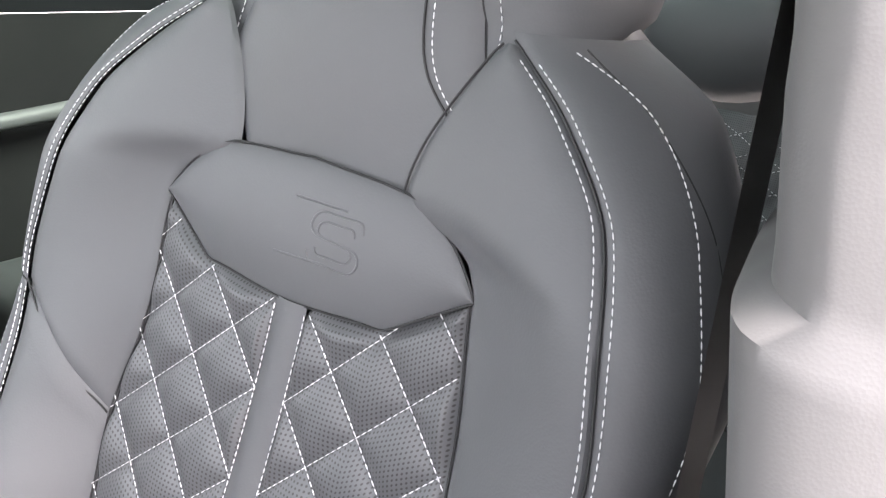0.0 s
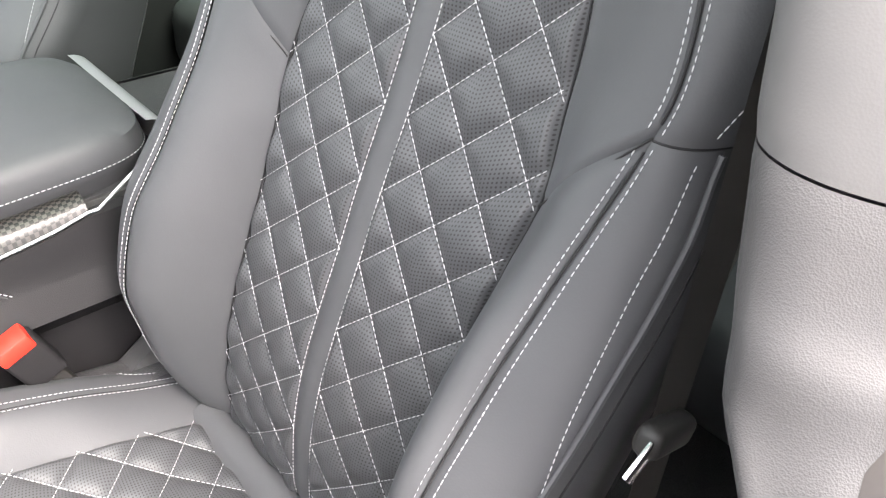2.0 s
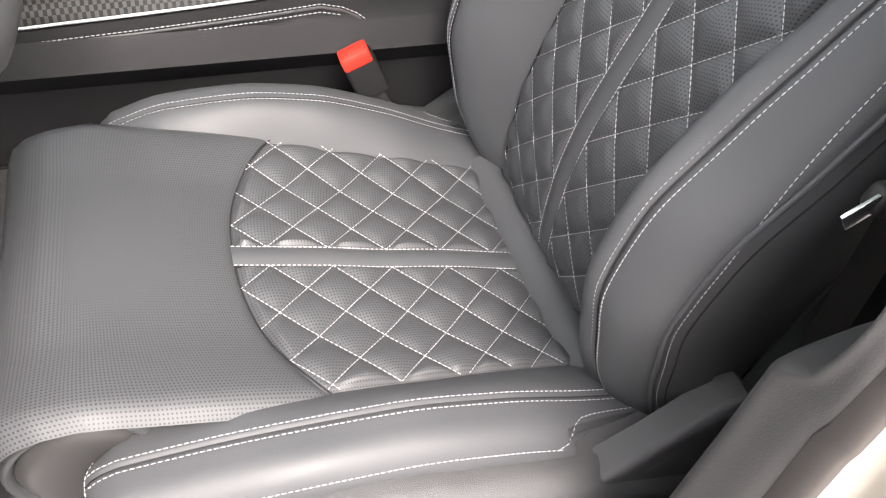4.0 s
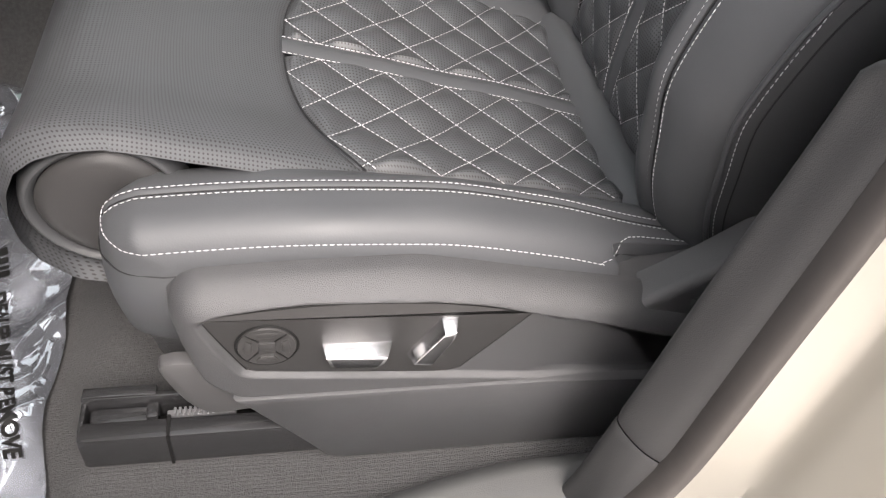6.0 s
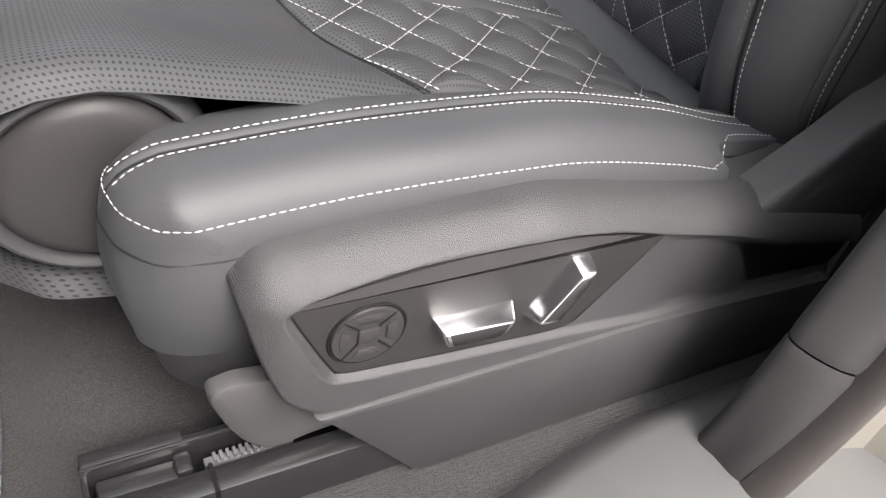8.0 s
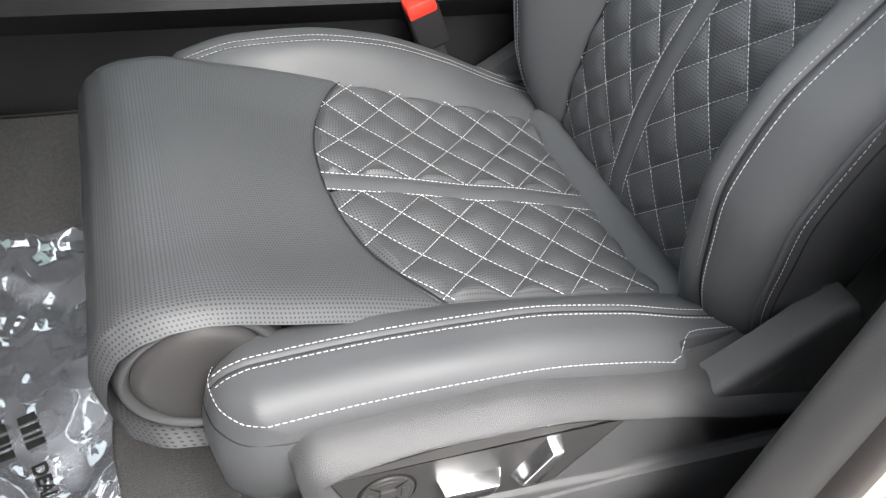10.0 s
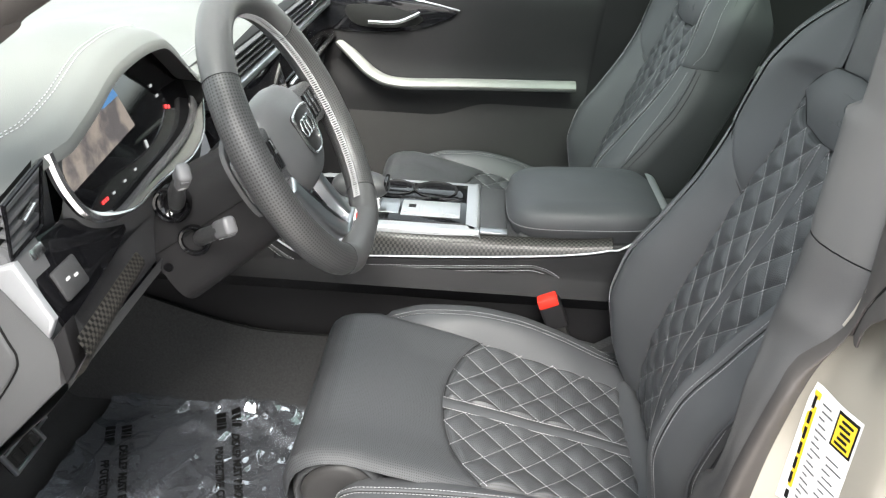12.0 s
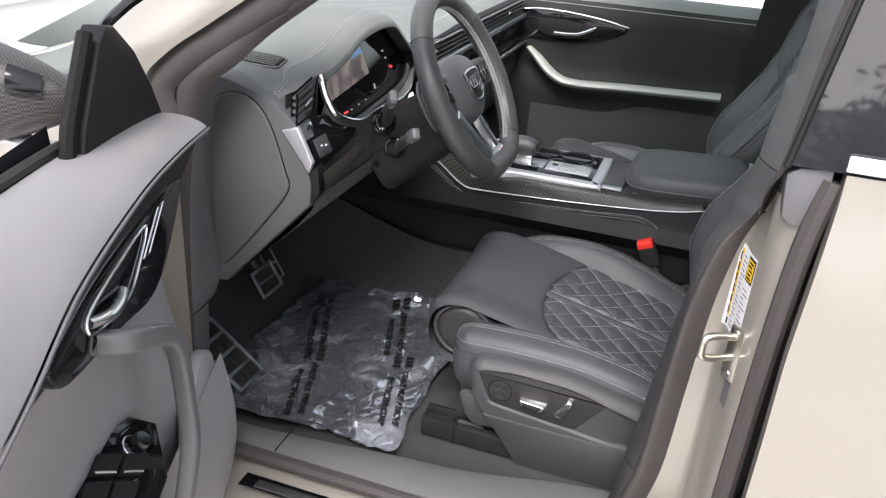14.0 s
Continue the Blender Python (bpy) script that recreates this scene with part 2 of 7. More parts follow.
def curve1(pairs):
    """A smooth function through a few (position, value) pairs, held at the ends."""
    xs, ys = [p[0] for p in pairs], [p[1] for p in pairs]
    d = [(ys[i + 1] - ys[i]) / (xs[i + 1] - xs[i]) for i in range(len(xs) - 1)]
    g = [d[0]] + [0.0 if d[i - 1] * d[i] <= 0 else 2 * d[i - 1] * d[i] / (d[i - 1] + d[i]) for i in range(1, len(d))] + [d[-1]]

    def f(x):
        if x <= xs[0]:
            return ys[0]
        if x >= xs[-1]:
            return ys[-1]
        i = max(j for j in range(len(xs) - 1) if xs[j] <= x)
        w = xs[i + 1] - xs[i]
        t = (x - xs[i]) / w
        return (ys[i] * (1 + 2 * t) * (1 - t) ** 2 + w * g[i] * t * (1 - t) ** 2 + ys[i + 1] * t * t * (3 - 2 * t) + w * g[i + 1] * t * t * (t - 1))
    return f


def lerp(a, b, t):
    return a + (b - a) * t


def step(t):
    t = min(1.0, max(0.0, t))
    return t * t * (3 - 2 * t)


def spline(points, n=8, closed=False):
    """Points along a smooth line through a few given ones."""
    p = [Vector(q) for q in points]
    m = len(p)
    out = []
    for i in range(m if closed else m - 1):
        a, b, c, d = (p[(i + k) % m] if closed else p[min(max(i + k, 0), m - 1)] for k in (-1, 0, 1, 2))
        for j in range(n):
            t = j / n
            out.append(0.5 * (2 * b + (c - a) * t + (2 * a - 5 * b + 4 * c - d) * t * t + (3 * b - a - 3 * c + d) * t ** 3))
    if not closed:
        out.append(p[-1])
    return out


def sheet(f, nu, nv, wrap=False, flip=False):
    """A grid over f(s, t), s and t from 0 to 1; wrap closes it in s. UVs run in metres."""
    verts, uvs = [], []
    ns = nu if wrap else nu + 1
    for j in range(nv + 1):
        for i in range(ns):
            verts.append(Vector(f(i / nu, j / nv)))
    lu = sum((verts[nv // 2 * ns + i + 1] - verts[nv // 2 * ns + i]).length for i in range(ns - 1))
    lv = sum((verts[(j + 1) * ns + ns // 2] - verts[j * ns + ns // 2]).length for j in range(nv))
    faces, fuv = [], []
    for j in range(nv):
        for i in range(nu):
            q = [j * ns + i, j * ns + (i + 1) % ns, (j + 1) * ns + (i + 1) % ns, (j + 1) * ns + i]
            w = [(i, j), (i + 1, j), (i + 1, j + 1), (i, j + 1)]
            if flip:
                q, w = q[::-1], w[::-1]
            faces.append(q)
            fuv.append([(lu * a / nu, lv * b / nv) for a, b in w])
    return verts, faces, fuv


def join(*geos):
    verts, faces, fuv = [], [], []
    for v, f, u in geos:
        k = len(verts)
        verts += list(v)
        faces += [[i + k for i in q] for q in f]
        fuv += u
    return verts, faces, fuv


def move(geo, m):
    return [m @ Vector(v) for v in geo[0]], geo[1], geo[2]


def mirror_y(geo, y=0.0):
    return [Vector((v[0], 2 * y - v[1], v[2])) for v in geo[0]], [q[::-1] for q in geo[1]], [u[::-1] for u in geo[2]]


def from_bm(bm):
    bm.verts.index_update()
    geo = ([v.co.copy() for v in bm.verts], [[v.index for v in f.verts] for f in bm.faces], [[(l.vert.co.x + 0.37 * l.vert.co.y, l.vert.co.z + 0.61 * l.vert.co.y) for l in f.loops] for f in bm.faces])
    bm.free()
    return geo


def box(center, size, bevel=0.004, segments=2, turn=None):
    bm = bmesh.new()
    bmesh.ops.create_cube(bm, size=1.0)
    for v in bm.verts:
        v.co = Vector((v.co.x * size[0], v.co.y * size[1], v.co.z * size[2]))
    if bevel:
        bmesh.ops.bevel(bm, geom=bm.edges[:], offset=bevel, segments=segments, affect="EDGES", profile=0.5)
    m = Matrix.Translation(center) @ (turn if turn else Matrix())
    bmesh.ops.transform(bm, matrix=m, verts=bm.verts[:])
    return from_bm(bm)


def slab(outline, depth, m, bevel=0.003, segments=2):
    """A plate with the given outline (x, y), depth thick towards -z, its front edges rounded, placed by m."""
    bm = bmesh.new()
    front = bm.faces.new([bm.verts.new((x, y, 0)) for x, y in outline])
    bmesh.ops.recalc_face_normals(bm, faces=[front])
    if front.normal.z < 0:
        front.normal_flip()
    made = bmesh.ops.extrude_face_region(bm, geom=[front])
    vs = [g for g in made["geom"] if isinstance(g, bmesh.types.BMVert)]
    bmesh.ops.translate(bm, verts=vs, vec=(0, 0, -depth))
    bmesh.ops.recalc_face_normals(bm, faces=bm.faces[:])
    if bevel:
        edges = [e for e in bm.edges if all(abs(v.co.z) < 1e-6 for v in e.verts)]
        bmesh.ops.bevel(bm, geom=edges, offset=bevel, segments=segments, affect="EDGES", profile=0.5)
    bmesh.ops.transform(bm, matrix=m, verts=bm.verts[:])
    return from_bm(bm)


def tube(path, r, n=8, closed=False, flat=1.0, up=None, ends=True):
    """A round bar along a path; r a number or a function of 0..1; flat squeezes it across up."""
    p = [Vector(q) for q in path]
    m = len(p)
    rings = []
    last = Vector(up) if up else Vector((0.13, 0.31, 1))
    for i in range(m):
        d = (p[(i + 1) % m] - p[i - 1]) if closed else (p[min(i + 1, m - 1)] - p[max(i - 1, 0)])
        d.normalize()
        side = d.cross(last)
        if side.length < 1e-6:
            side = d.orthogonal()
        side.normalize()
        top = side.cross(d)
        if not up:
            last = top
        rr = r(i / (m - 1)) if callable(r) else r
        rings.append([p[i] + side * (rr * math.cos(2 * math.pi * k / n)) + top * (rr * flat * math.sin(2 * math.pi * k / n)) for k in range(n)])
    verts = [v for ring in rings for v in ring]
    faces, fuv = [], []
    length = 0.0
    for i in range(m if closed else m - 1):
        j = (i + 1) % m
        seg = (p[j] - p[i]).length
        w = (r if not callable(r) else r(0.5)) * 6.28 / n
        for k in range(n):
            faces.append([i * n + k, i * n + (k + 1) % n, j * n + (k + 1) % n, j * n + k])
            fuv.append([(w * k, length), (w * (k + 1), length), (w * (k + 1), length + seg), (w * k, length + seg)])
        length += seg
    if not closed and ends:
        faces += [list(range(n))[::-1], [(m - 1) * n + k for k in range(n)]]
        fuv += [[(0, 0)] * n, [(0, 0)] * n]
    return verts, faces, fuv


def lathe(profile, m, n=32):
    """Turns (radius, height) pairs round the z axis of m."""
    return move(sheet(lambda s, t: (lambda r, h: (r * math.cos(2 * math.pi * s), r * math.sin(2 * math.pi * s), h))(*profile[min(len(profile) - 1, round(t * (len(profile) - 1)))]), n, len(profile) - 1, wrap=True), m)


def resample(path, gap):
    p = [Vector(q) for q in path]
    out, need = [], 0.0
    for a, b in zip(p, p[1:]):
        d = (b - a).length
        while need <= d:
            out.append((a.lerp(b, need / d if d else 0), (b - a).normalized()))
            need += gap
        need -= d
    return out


def stitches(path, length=0.0037, gap=0.0050, r=0.00043):
    """A row of single stitches along a path."""
    verts, faces, fuv = [], [], []
    for q, d in resample(path, gap):
        side = d.orthogonal().normalized()
        top = side.cross(d)
        k = len(verts)
        for a, rr in ((-0.5, 0.35), (-0.25, 1.0), (0.25, 1.0), (0.5, 0.35)):
            for c in range(4):
                an = math.pi / 2 * c
                verts.append(q + d * (a * length) + (side * math.cos(an) + top * math.sin(an)) * (r * rr))
        for i in range(3):
            for c in range(4):
                faces.append([k + i * 4 + c, k + i * 4 + (c + 1) % 4, k + i * 4 + 4 + (c + 1) % 4, k + i * 4 + 4 + c])
        faces += [[k + 3, k + 2, k + 1, k], [k + 12, k + 13, k + 14, k + 15]]
    fuv = [[(0, 0)] * len(q) for q in faces]
    return verts, faces, fuv


def thing(name, base, label, category, group="", kind=""):
    ob = new(name)
    ob.empty_display_size = 0.05
    ob.location = base
    return tagged(ob, label, category, group, kind)


def part(name, geo, mat, parent=None, label="", smooth=True):
    """One mesh object under a thing or a part; geo is in world metres."""
    verts, faces, fuv = geo
    me = bpy.data.meshes.new(name)
    me.from_pydata([tuple(v) for v in verts], [], faces)
    layer = me.uv_layers.new(name="UVMap")
    flat = [c for q in fuv for uv in q for c in uv]
    layer.data.foreach_set("uv", flat)
    me.polygons.foreach_set("use_smooth", [smooth] * len(me.polygons))
    if smooth:
        me.set_sharp_from_angle(angle=radians(40))
    me.materials.append(mat)
    ob = new(name, me)
    if parent:
        ob.parent = parent
        if parent.type == "EMPTY":
            ob.matrix_parent_inverse = Matrix.Translation(-parent.location)
    if label:
        ob["label"] = label
    return ob


def lettering(words, size):
    """The words as flat mesh geometry, the baseline along x, from the built-in font."""
    cu = bpy.data.curves.new("letters", "FONT")
    cu.body, cu.size, cu.offset = words, size, 0.0007
    ob = bpy.data.objects.new("letters", cu)
    scene.collection.objects.link(ob)
    bpy.context.view_layer.update()
    me = ob.evaluated_get(bpy.context.evaluated_depsgraph_get()).to_mesh()
    geo = ([v.co.copy() for v in me.vertices], [list(p.vertices) for p in me.polygons], [[(0, 0)] * len(p.vertices) for p in me.polygons])
    bpy.data.objects.remove(ob)
    return geo


# ---- the front seats: x to the rear, y across from the seat's centre, z from the ground ----
BX = curve1([(0.50, 0.050), (0.58, 0.034), (0.624, 0.028), (0.687, 0.031), (0.75, 0.042), (0.809, 0.061), (0.866, 0.083), (0.922, 0.103), (0.979, 0.126), (1.036, 0.147), (1.084, 0.162), (1.18, 0.187), (1.28, 0.214), (1.40, 0.240), (1.58, 0.272)])
B_IN = curve1([(0.55, 0.140), (0.66, 0.138), (0.80, 0.134), (0.92, 0.138), (0.972, 0.144), (1.04, 0.134), (1.13, 0.126), (1.154, 0.117), (1.18, 0.069), (1.264, 0.104), (1.285, 0.134)])
B_WELT = curve1([(0.50, 0.185), (0.56, 0.192), (0.62, 0.197), (0.73, 0.200), (0.80, 0.199), (0.88, 0.200), (0.96, 0.206), (1.0, 0.212), (1.05, 0.221), (1.077, 0.225), (1.143, 0.215), (1.195, 0.198), (1.235, 0.162), (1.272, 0.112)])
B_OUT = curve1([(0.50, 0.215), (0.62, 0.240), (0.75, 0.258), (0.90, 0.264), (1.00, 0.262), (1.05, 0.255), (1.131, 0.263), (1.191, 0.246), (1.244, 0.213), (1.283, 0.150), (1.30, 0.142)])
B_RISE = curve1([(0.52, -0.02), (0.56, -0.005), (0.61, 0.019), (0.66, 0.041), (0.70, 0.053), (0.76, 0.073), (0.83, 0.079), (0.90, 0.060), (0.97, 0.043), (1.05, 0.034), (1.14, 0.034), (1.20, 0.022), (1.27, 0.0)])
ARC = [0.0]
for _i in range(1, 301):
    _z = 0.5 + 0.003 * _i
    ARC.append(ARC[-1] + math.hypot(0.003, BX(_z) - BX(_z - 0.003)))


def arc_of(z):
    k = min(299.0, max(0.0, (z - 0.5) / 0.003))
    return ARC[int(k)] + (ARC[int(k) + 1] - ARC[int(k)]) * (k - int(k))


MID = -0.0062  # the centre stripe sits slightly outboard


def b_in(z, side):
    """The inner seam of one half: the quilted field is centred on its stripe, the badge panel on the seat."""
    return B_IN(z) + side * MID * step((1.13 - z) / 0.08)


def back_x(y, z):
    a, w = b_in(z, 1 if y > 0 else -1), B_WELT(z)
    t = min(1.0, max(0.0, (abs(y) - a) / max(0.02, w - a)))
    rise = lerp(math.sin(math.pi / 2 * t) ** 1.15, step(t), step((z - 1.0) / 0.12))
    return BX(z) - B_RISE(z) * rise - 0.004 * step(1 - abs(y) / 0.15)


def back_point(y, z, out=0.0):
    return Vector((back_x(y, z) - out * 0.957, y, z + out * 0.29))


CX = curve1([(-0.515, 0.640), (-0.50, 0.668), (-0.475, 0.685), (-0.44, 0.686), (-0.36, 0.668), (-0.268, 0.648), (-0.21, 0.635), (-0.152, 0.620), (-0.09, 0.607), (-0.035, 0.592), (0.0, 0.583), (0.04, 0.576)])
C_CREST = curve1([(-0.43, 0.652), (-0.40, 0.662), (-0.30, 0.667), (-0.20, 0.664), (-0.10, 0.646), (-0.02, 0.622), (0.05, 0.605)])
C_CREST_IN = curve1([(-0.43, 0.652), (-0.40, 0.668), (-0.34, 0.685), (-0.27, 0.688), (-0.19, 0.678), (-0.11, 0.652), (-0.03, 0.616), (0.05, 0.585)])
C_SEAM = curve1([(-0.43, 0.185), (-0.30, 0.178), (-0.15, 0.165), (0.05, 0.150)])


def cushion_z(x, y):
    return CX(x) + 0.010 * step((abs(y) - 0.09) / 0.08)


def quilt(a, b):
    """Height of a diamond quilting with lines at whole numbers of a + b and a - b."""
    p, q = a + b, a - b
    dp, dq = abs(p - round(p)), abs(q - round(q))
    return (1 - (1 - 2 * dp) ** 3) * (1 - (1 - 2 * dq) ** 3)


def edge_dip(s, t, su=0.02, sv=0.02, deep=0.004):
    d = min(s / su, (1 - s) / su, t / sv, (1 - t) / sv)
    return deep * math.exp(-d * d)


def patch_low(y):
    return 1.098 + 0.62 * max(0.0, abs(y) - 0.075) + 0.004 * step(abs(y) / 0.07)


def quilt_lines(side, inner, outer, a0, pa, b0, pb, low, high, along, place):
    """Stitch rows of the quilting on one half. along(b) measures length down the panel, b from low(a) to high(a)."""
    rows = []
    n = 240
    ext = [low(0.0) + (high(0.0) - low(0.0)) * i / n for i in range(-20, n + 60)]
    for sign in (1, -1):
        for k in range(-30, 31):
            run = []
            for b in ext:
                a = a0 + pa * (k - sign * (along(b) - along(b0)) / pb)
                ok = inner <= a < outer(b) - 0.001 and low(a) + 0.001 < b < high(a) - 0.001
                if ok:
                    run.append(place(side * a, b))
                elif run:
                    rows.append(run)
                    run = []
            if run:
                rows.append(run)
    return [r for r in rows if len(r) > 2]


def build_seat():
    seat = thing("front_seat", (-0.2, 0.0, 0.42), "dark grey leather sports seat with diamond quilting and light stitching", "car seat", "front seats")
    thread, black = [], []

    # backrest: quilted halves, stripe, badge panel
    for side in (1, -1):
        def half(s, t, side=side):
            e0, pa = 0.0125 + side * MID, 0.0600 + 0.0022 * side
            y = lerp(e0, b_in(lerp(0.585, 1.11, t), side) - 0.001, s)
            z = lerp(0.560, patch_low(y), t)
            y = lerp(e0, b_in(z, side), s)
            h = 0.0060 * quilt((y - e0 - 0.0003) / pa, (arc_of(z) - arc_of(1.0395)) / 0.0615) * step((y - e0) / 0.006) * step((1 - s) / 0.07) * step((1 - t) / 0.02)
            return back_point(side * y, z, h - edge_dip(s if s > 0.5 else 0.5, t, 0.03, 0.012, 0.004))
        part("quilted_insert", sheet(half, 60, 200, flip=side < 0), QUILT, seat, "perforated diamond-quilted leather insert")
        edge = 0.0128 + side * MID
        thread += quilt_lines(side, edge, lambda z, side=side: b_in(z, side), edge, 0.0600 + 0.0022 * side, 1.0395, 0.0615, lambda y: 0.565, lambda y: patch_low(y), arc_of, lambda y, z: back_point(y, z, 0.0010))
        thread.append([back_point(side * edge, lerp(0.575, 1.096, i / 60), 0.0012) for i in range(61)])
        black.append([back_point(side * b_in(z, side), z, -0.001) for z in [lerp(0.575, 1.135, i / 50) for i in range(51)]])
    part("stripe", sheet(lambda s, t: back_point(MID + lerp(-0.0128, 0.0128, s), lerp(0.570, 1.099, t), 0.0035 * math.sin(math.pi * s)), 8, 60, flip=True), LEATHER, seat, "smooth leather centre stripe")

    def patch_top(y):
        return curve1([(0.0, 1.186), (0.07, 1.181), (0.105, 1.163), (0.124, 1.142), (0.130, 1.132)])(abs(y))

    def badge(s, t):
        y = 0.1295 * math.sin((s - 0.5) * math.pi)
        z = lerp(patch_low(y), patch_top(y), t)
        return back_point(y, z, 0.009 * (math.sin(math.pi * t) * math.sin(math.pi * s)) ** 0.7 - 0.001)
    panel = part("badge_panel", sheet(badge, 40, 24, flip=True), LEATHER, seat, "smooth leather panel with an embossed badge")
    black.append([back_point(y, patch_low(y), 0.0003) for y in [lerp(-0.128, 0.128, i / 50) for i in range(51)]])
    black.append([back_point(y, patch_top(y), 0.0003) for y in [lerp(-0.128, 0.128, i / 50) for i in range(51)]])
    def on_badge(y, z):
        """A point just proud of the badge panel."""
        u = min(1.0, max(0.0, 0.5 + math.asin(max(-1.0, min(1.0, y / 0.1295))) / math.pi))
        v = min(1.0, max(0.0, (z - patch_low(y)) / (patch_top(y) - patch_low(y))))
        return back_point(y, z, 0.009 * (math.sin(math.pi * v) * math.sin(math.pi * u)) ** 0.7 - 0.0012)

    emboss = []
    for y0, z0, y1, z1 in ((0.002, 1.162, -0.038, 1.162), (0.012, 1.126, -0.030, 1.128)):
        emboss.append(tube([on_badge(lerp(y0, y1, i / 6), lerp(z0, z1, i / 6)) for i in range(7)], 0.0009, 6))
    for w, h in ((0.019, 0.0150), (0.0135, 0.0098)):
        loop = [(w, 0.60 * h), (0.85 * w, h), (0.2 * w, 1.02 * h), (-0.7 * w, h), (-w, 0.55 * h), (-0.8 * w, 0.12 * h), (0.0, 0.0), (0.8 * w, -0.12 * h), (w, -0.55 * h), (0.7 * w, -h), (-0.2 * w, -1.02 * h), (-0.85 * w, -h), (-w, -0.60 * h)]
        line = spline([(-0.034 - a, 1.1425 + b + 0.0, 0) for a, b in loop], 5)
        emboss.append(tube([on_badge(p.x, p.y) for p in line], 0.0009, 6))
    part("embossed_badge", join(*emboss), LEATHER, panel)

    # backrest: shoulders, bolsters and their side bands
    for side in (1, -1):
        def shoulder(s, t, side=side):
            z = lerp(lerp(0.972, 1.054, s), 1.268, t)
            y = lerp(b_in(z, side), B_WELT(z), s)
            return back_point(side * y, z, 0.006 * math.sin(math.pi * s) - edge_dip(s, t, 0.015, 0.012, 0.003))
        part("shoulder", sheet(shoulder, 26, 44, flip=side < 0), LEATHER, seat)

        def bolster(s, t, side=side):
            z = lerp(0.565, lerp(0.972, 1.054, s), t)
            y = lerp(b_in(z, side), B_WELT(z), s)
            return back_point(side * y, z, lerp(0.012 if side > 0 else 0.020, 0.006, step((t - 0.7) / 0.3)) * math.sin(math.pi * s) - edge_dip(s, t, 0.015, 0.010, 0.003))
        part("side_bolster", sheet(bolster, 26, 50, flip=side < 0), LEATHER, seat)

        def band(s, z, side=side, out=0.0):
            w, o = B_WELT(z), max(B_OUT(z), B_WELT(z) + 0.02)
            a = s * math.pi * 0.55
            depth = lerp(0.07, 0.055, step((z - 0.95) / 0.1))
            x = back_x(w, z) + depth * (1 - math.cos(a))
            return Vector((x - out * math.cos(a), side * (w + (o - w) * math.sin(a) + out * math.sin(a)), z))
        part("upper_side_band", sheet(lambda s, t: band(s, lerp(1.0532, 1.275, t), out=0.003 - edge_dip(s, t, 0.015, 0.010, 0.002)), 16, 36, flip=side < 0), LEATHER, seat)
        part("lower_side_band", sheet(lambda s, t: band(0.57 * s, lerp(0.565, 1.0528, t), out=0.003 - edge_dip(s, t, 0.02, 0.005, 0.002)), 14, 40, flip=side < 0), LEATHER, seat)
        # the outermost strip takes the darker leather to stand in for shade
        part("outer_side_band", sheet(lambda s, t: band(lerp(0.57, 1.0, s), lerp(0.565, 1.0528, t), out=0.0015 + 0.002 * s), 8, 40, flip=side < 0), LEATHER_DARK, seat, "outer side band, darker leather standing in for shade")
        part("piping", tube([band(0.565, lerp(0.57, 1.05, i / 40), out=0.0028) for i in range(41)], 0.0024, 8), LEATHER, seat)

        def flank(s, z, side=side):
            p = band(1.0, z)
            back = BX(z) + lerp(0.105, 0.050, step((z - 1.10) / 0.14))
            return Vector((lerp(p.x, back, s), p.y * lerp(1, 0.93, s * s), z))
        part("flank", sheet(lambda s, t: flank(s, lerp(0.52, 1.285, t)), 10, 50, flip=side < 0), LEATHER_DARK, seat)
        for off in (-0.0045, 0.0065):
            for z0, z1 in ((0.575, 1.048), (1.06, 1.262)):
                run = []
                for i in range(61):
                    z = lerp(z0, z1, i / 60)
                    if off < 0:
                        run.append(back_point(side * (B_WELT(z) + off), z, 0.0045))
                    else:
                        run.append(band(0.06 if z < 1.055 else 0.062, z, out=0.0032))
                thread.append(run)
        OUT_ST = curve1([(0.58, 0.62), (0.82, 0.60), (0.90, 0.47), (0.99, 0.40), (1.045, 0.41), (1.062, 0.46), (1.088, 0.56), (1.162, 0.52), (1.22, 0.49), (1.255, 0.42), (1.28, 0.23)])
        for z0, z1 in ((0.58, 1.046), (1.062, 1.27)):
            thread.append([band(OUT_ST(lerp(z0, z1, i / 60)), lerp(z0, z1, i / 60), out=0.0036) for i in range(61)])
            black.append([band(lerp(0.68, 0.40, step((z1 - 1.10) / 0.1) * step((i / 60 - 0.5) / 0.5)), lerp(z0, z1, i / 60), out=0.0022) for i in range(61)])
            black.append([back_point(side * B_WELT(z), z, 0.002) for z in [lerp(z0, z1, i / 60) for i in range(61)]])
        black.append([back_point(side * lerp(b_in(0.972, side), B_WELT(1.054), i / 20), lerp(0.972, 1.054, i / 20), 0.001) for i in range(21)])
        black.append([band(i / 12, 1.053, out=0.001) for i in range(13)])
        if side < 0:
            black.append([back_point(side * B_IN(z), z, 0.0005) for z in [lerp(1.18, 1.268, i / 20) for i in range(21)]])

    # head restraint grown out of the backrest
    HEAD_W = curve1([(1.16, 0.060), (1.18, 0.071), (1.245, 0.097), (1.262, 0.092), (1.30, 0.084), (1.42, 0.080), (1.52, 0.074), (1.57, 0.055)])
    HEAD_OUT = curve1([(1.225, 0.110), (1.264, 0.145), (1.285, 0.158), (1.32, 0.148), (1.45, 0.140), (1.54, 0.122), (1.58, 0.09)])

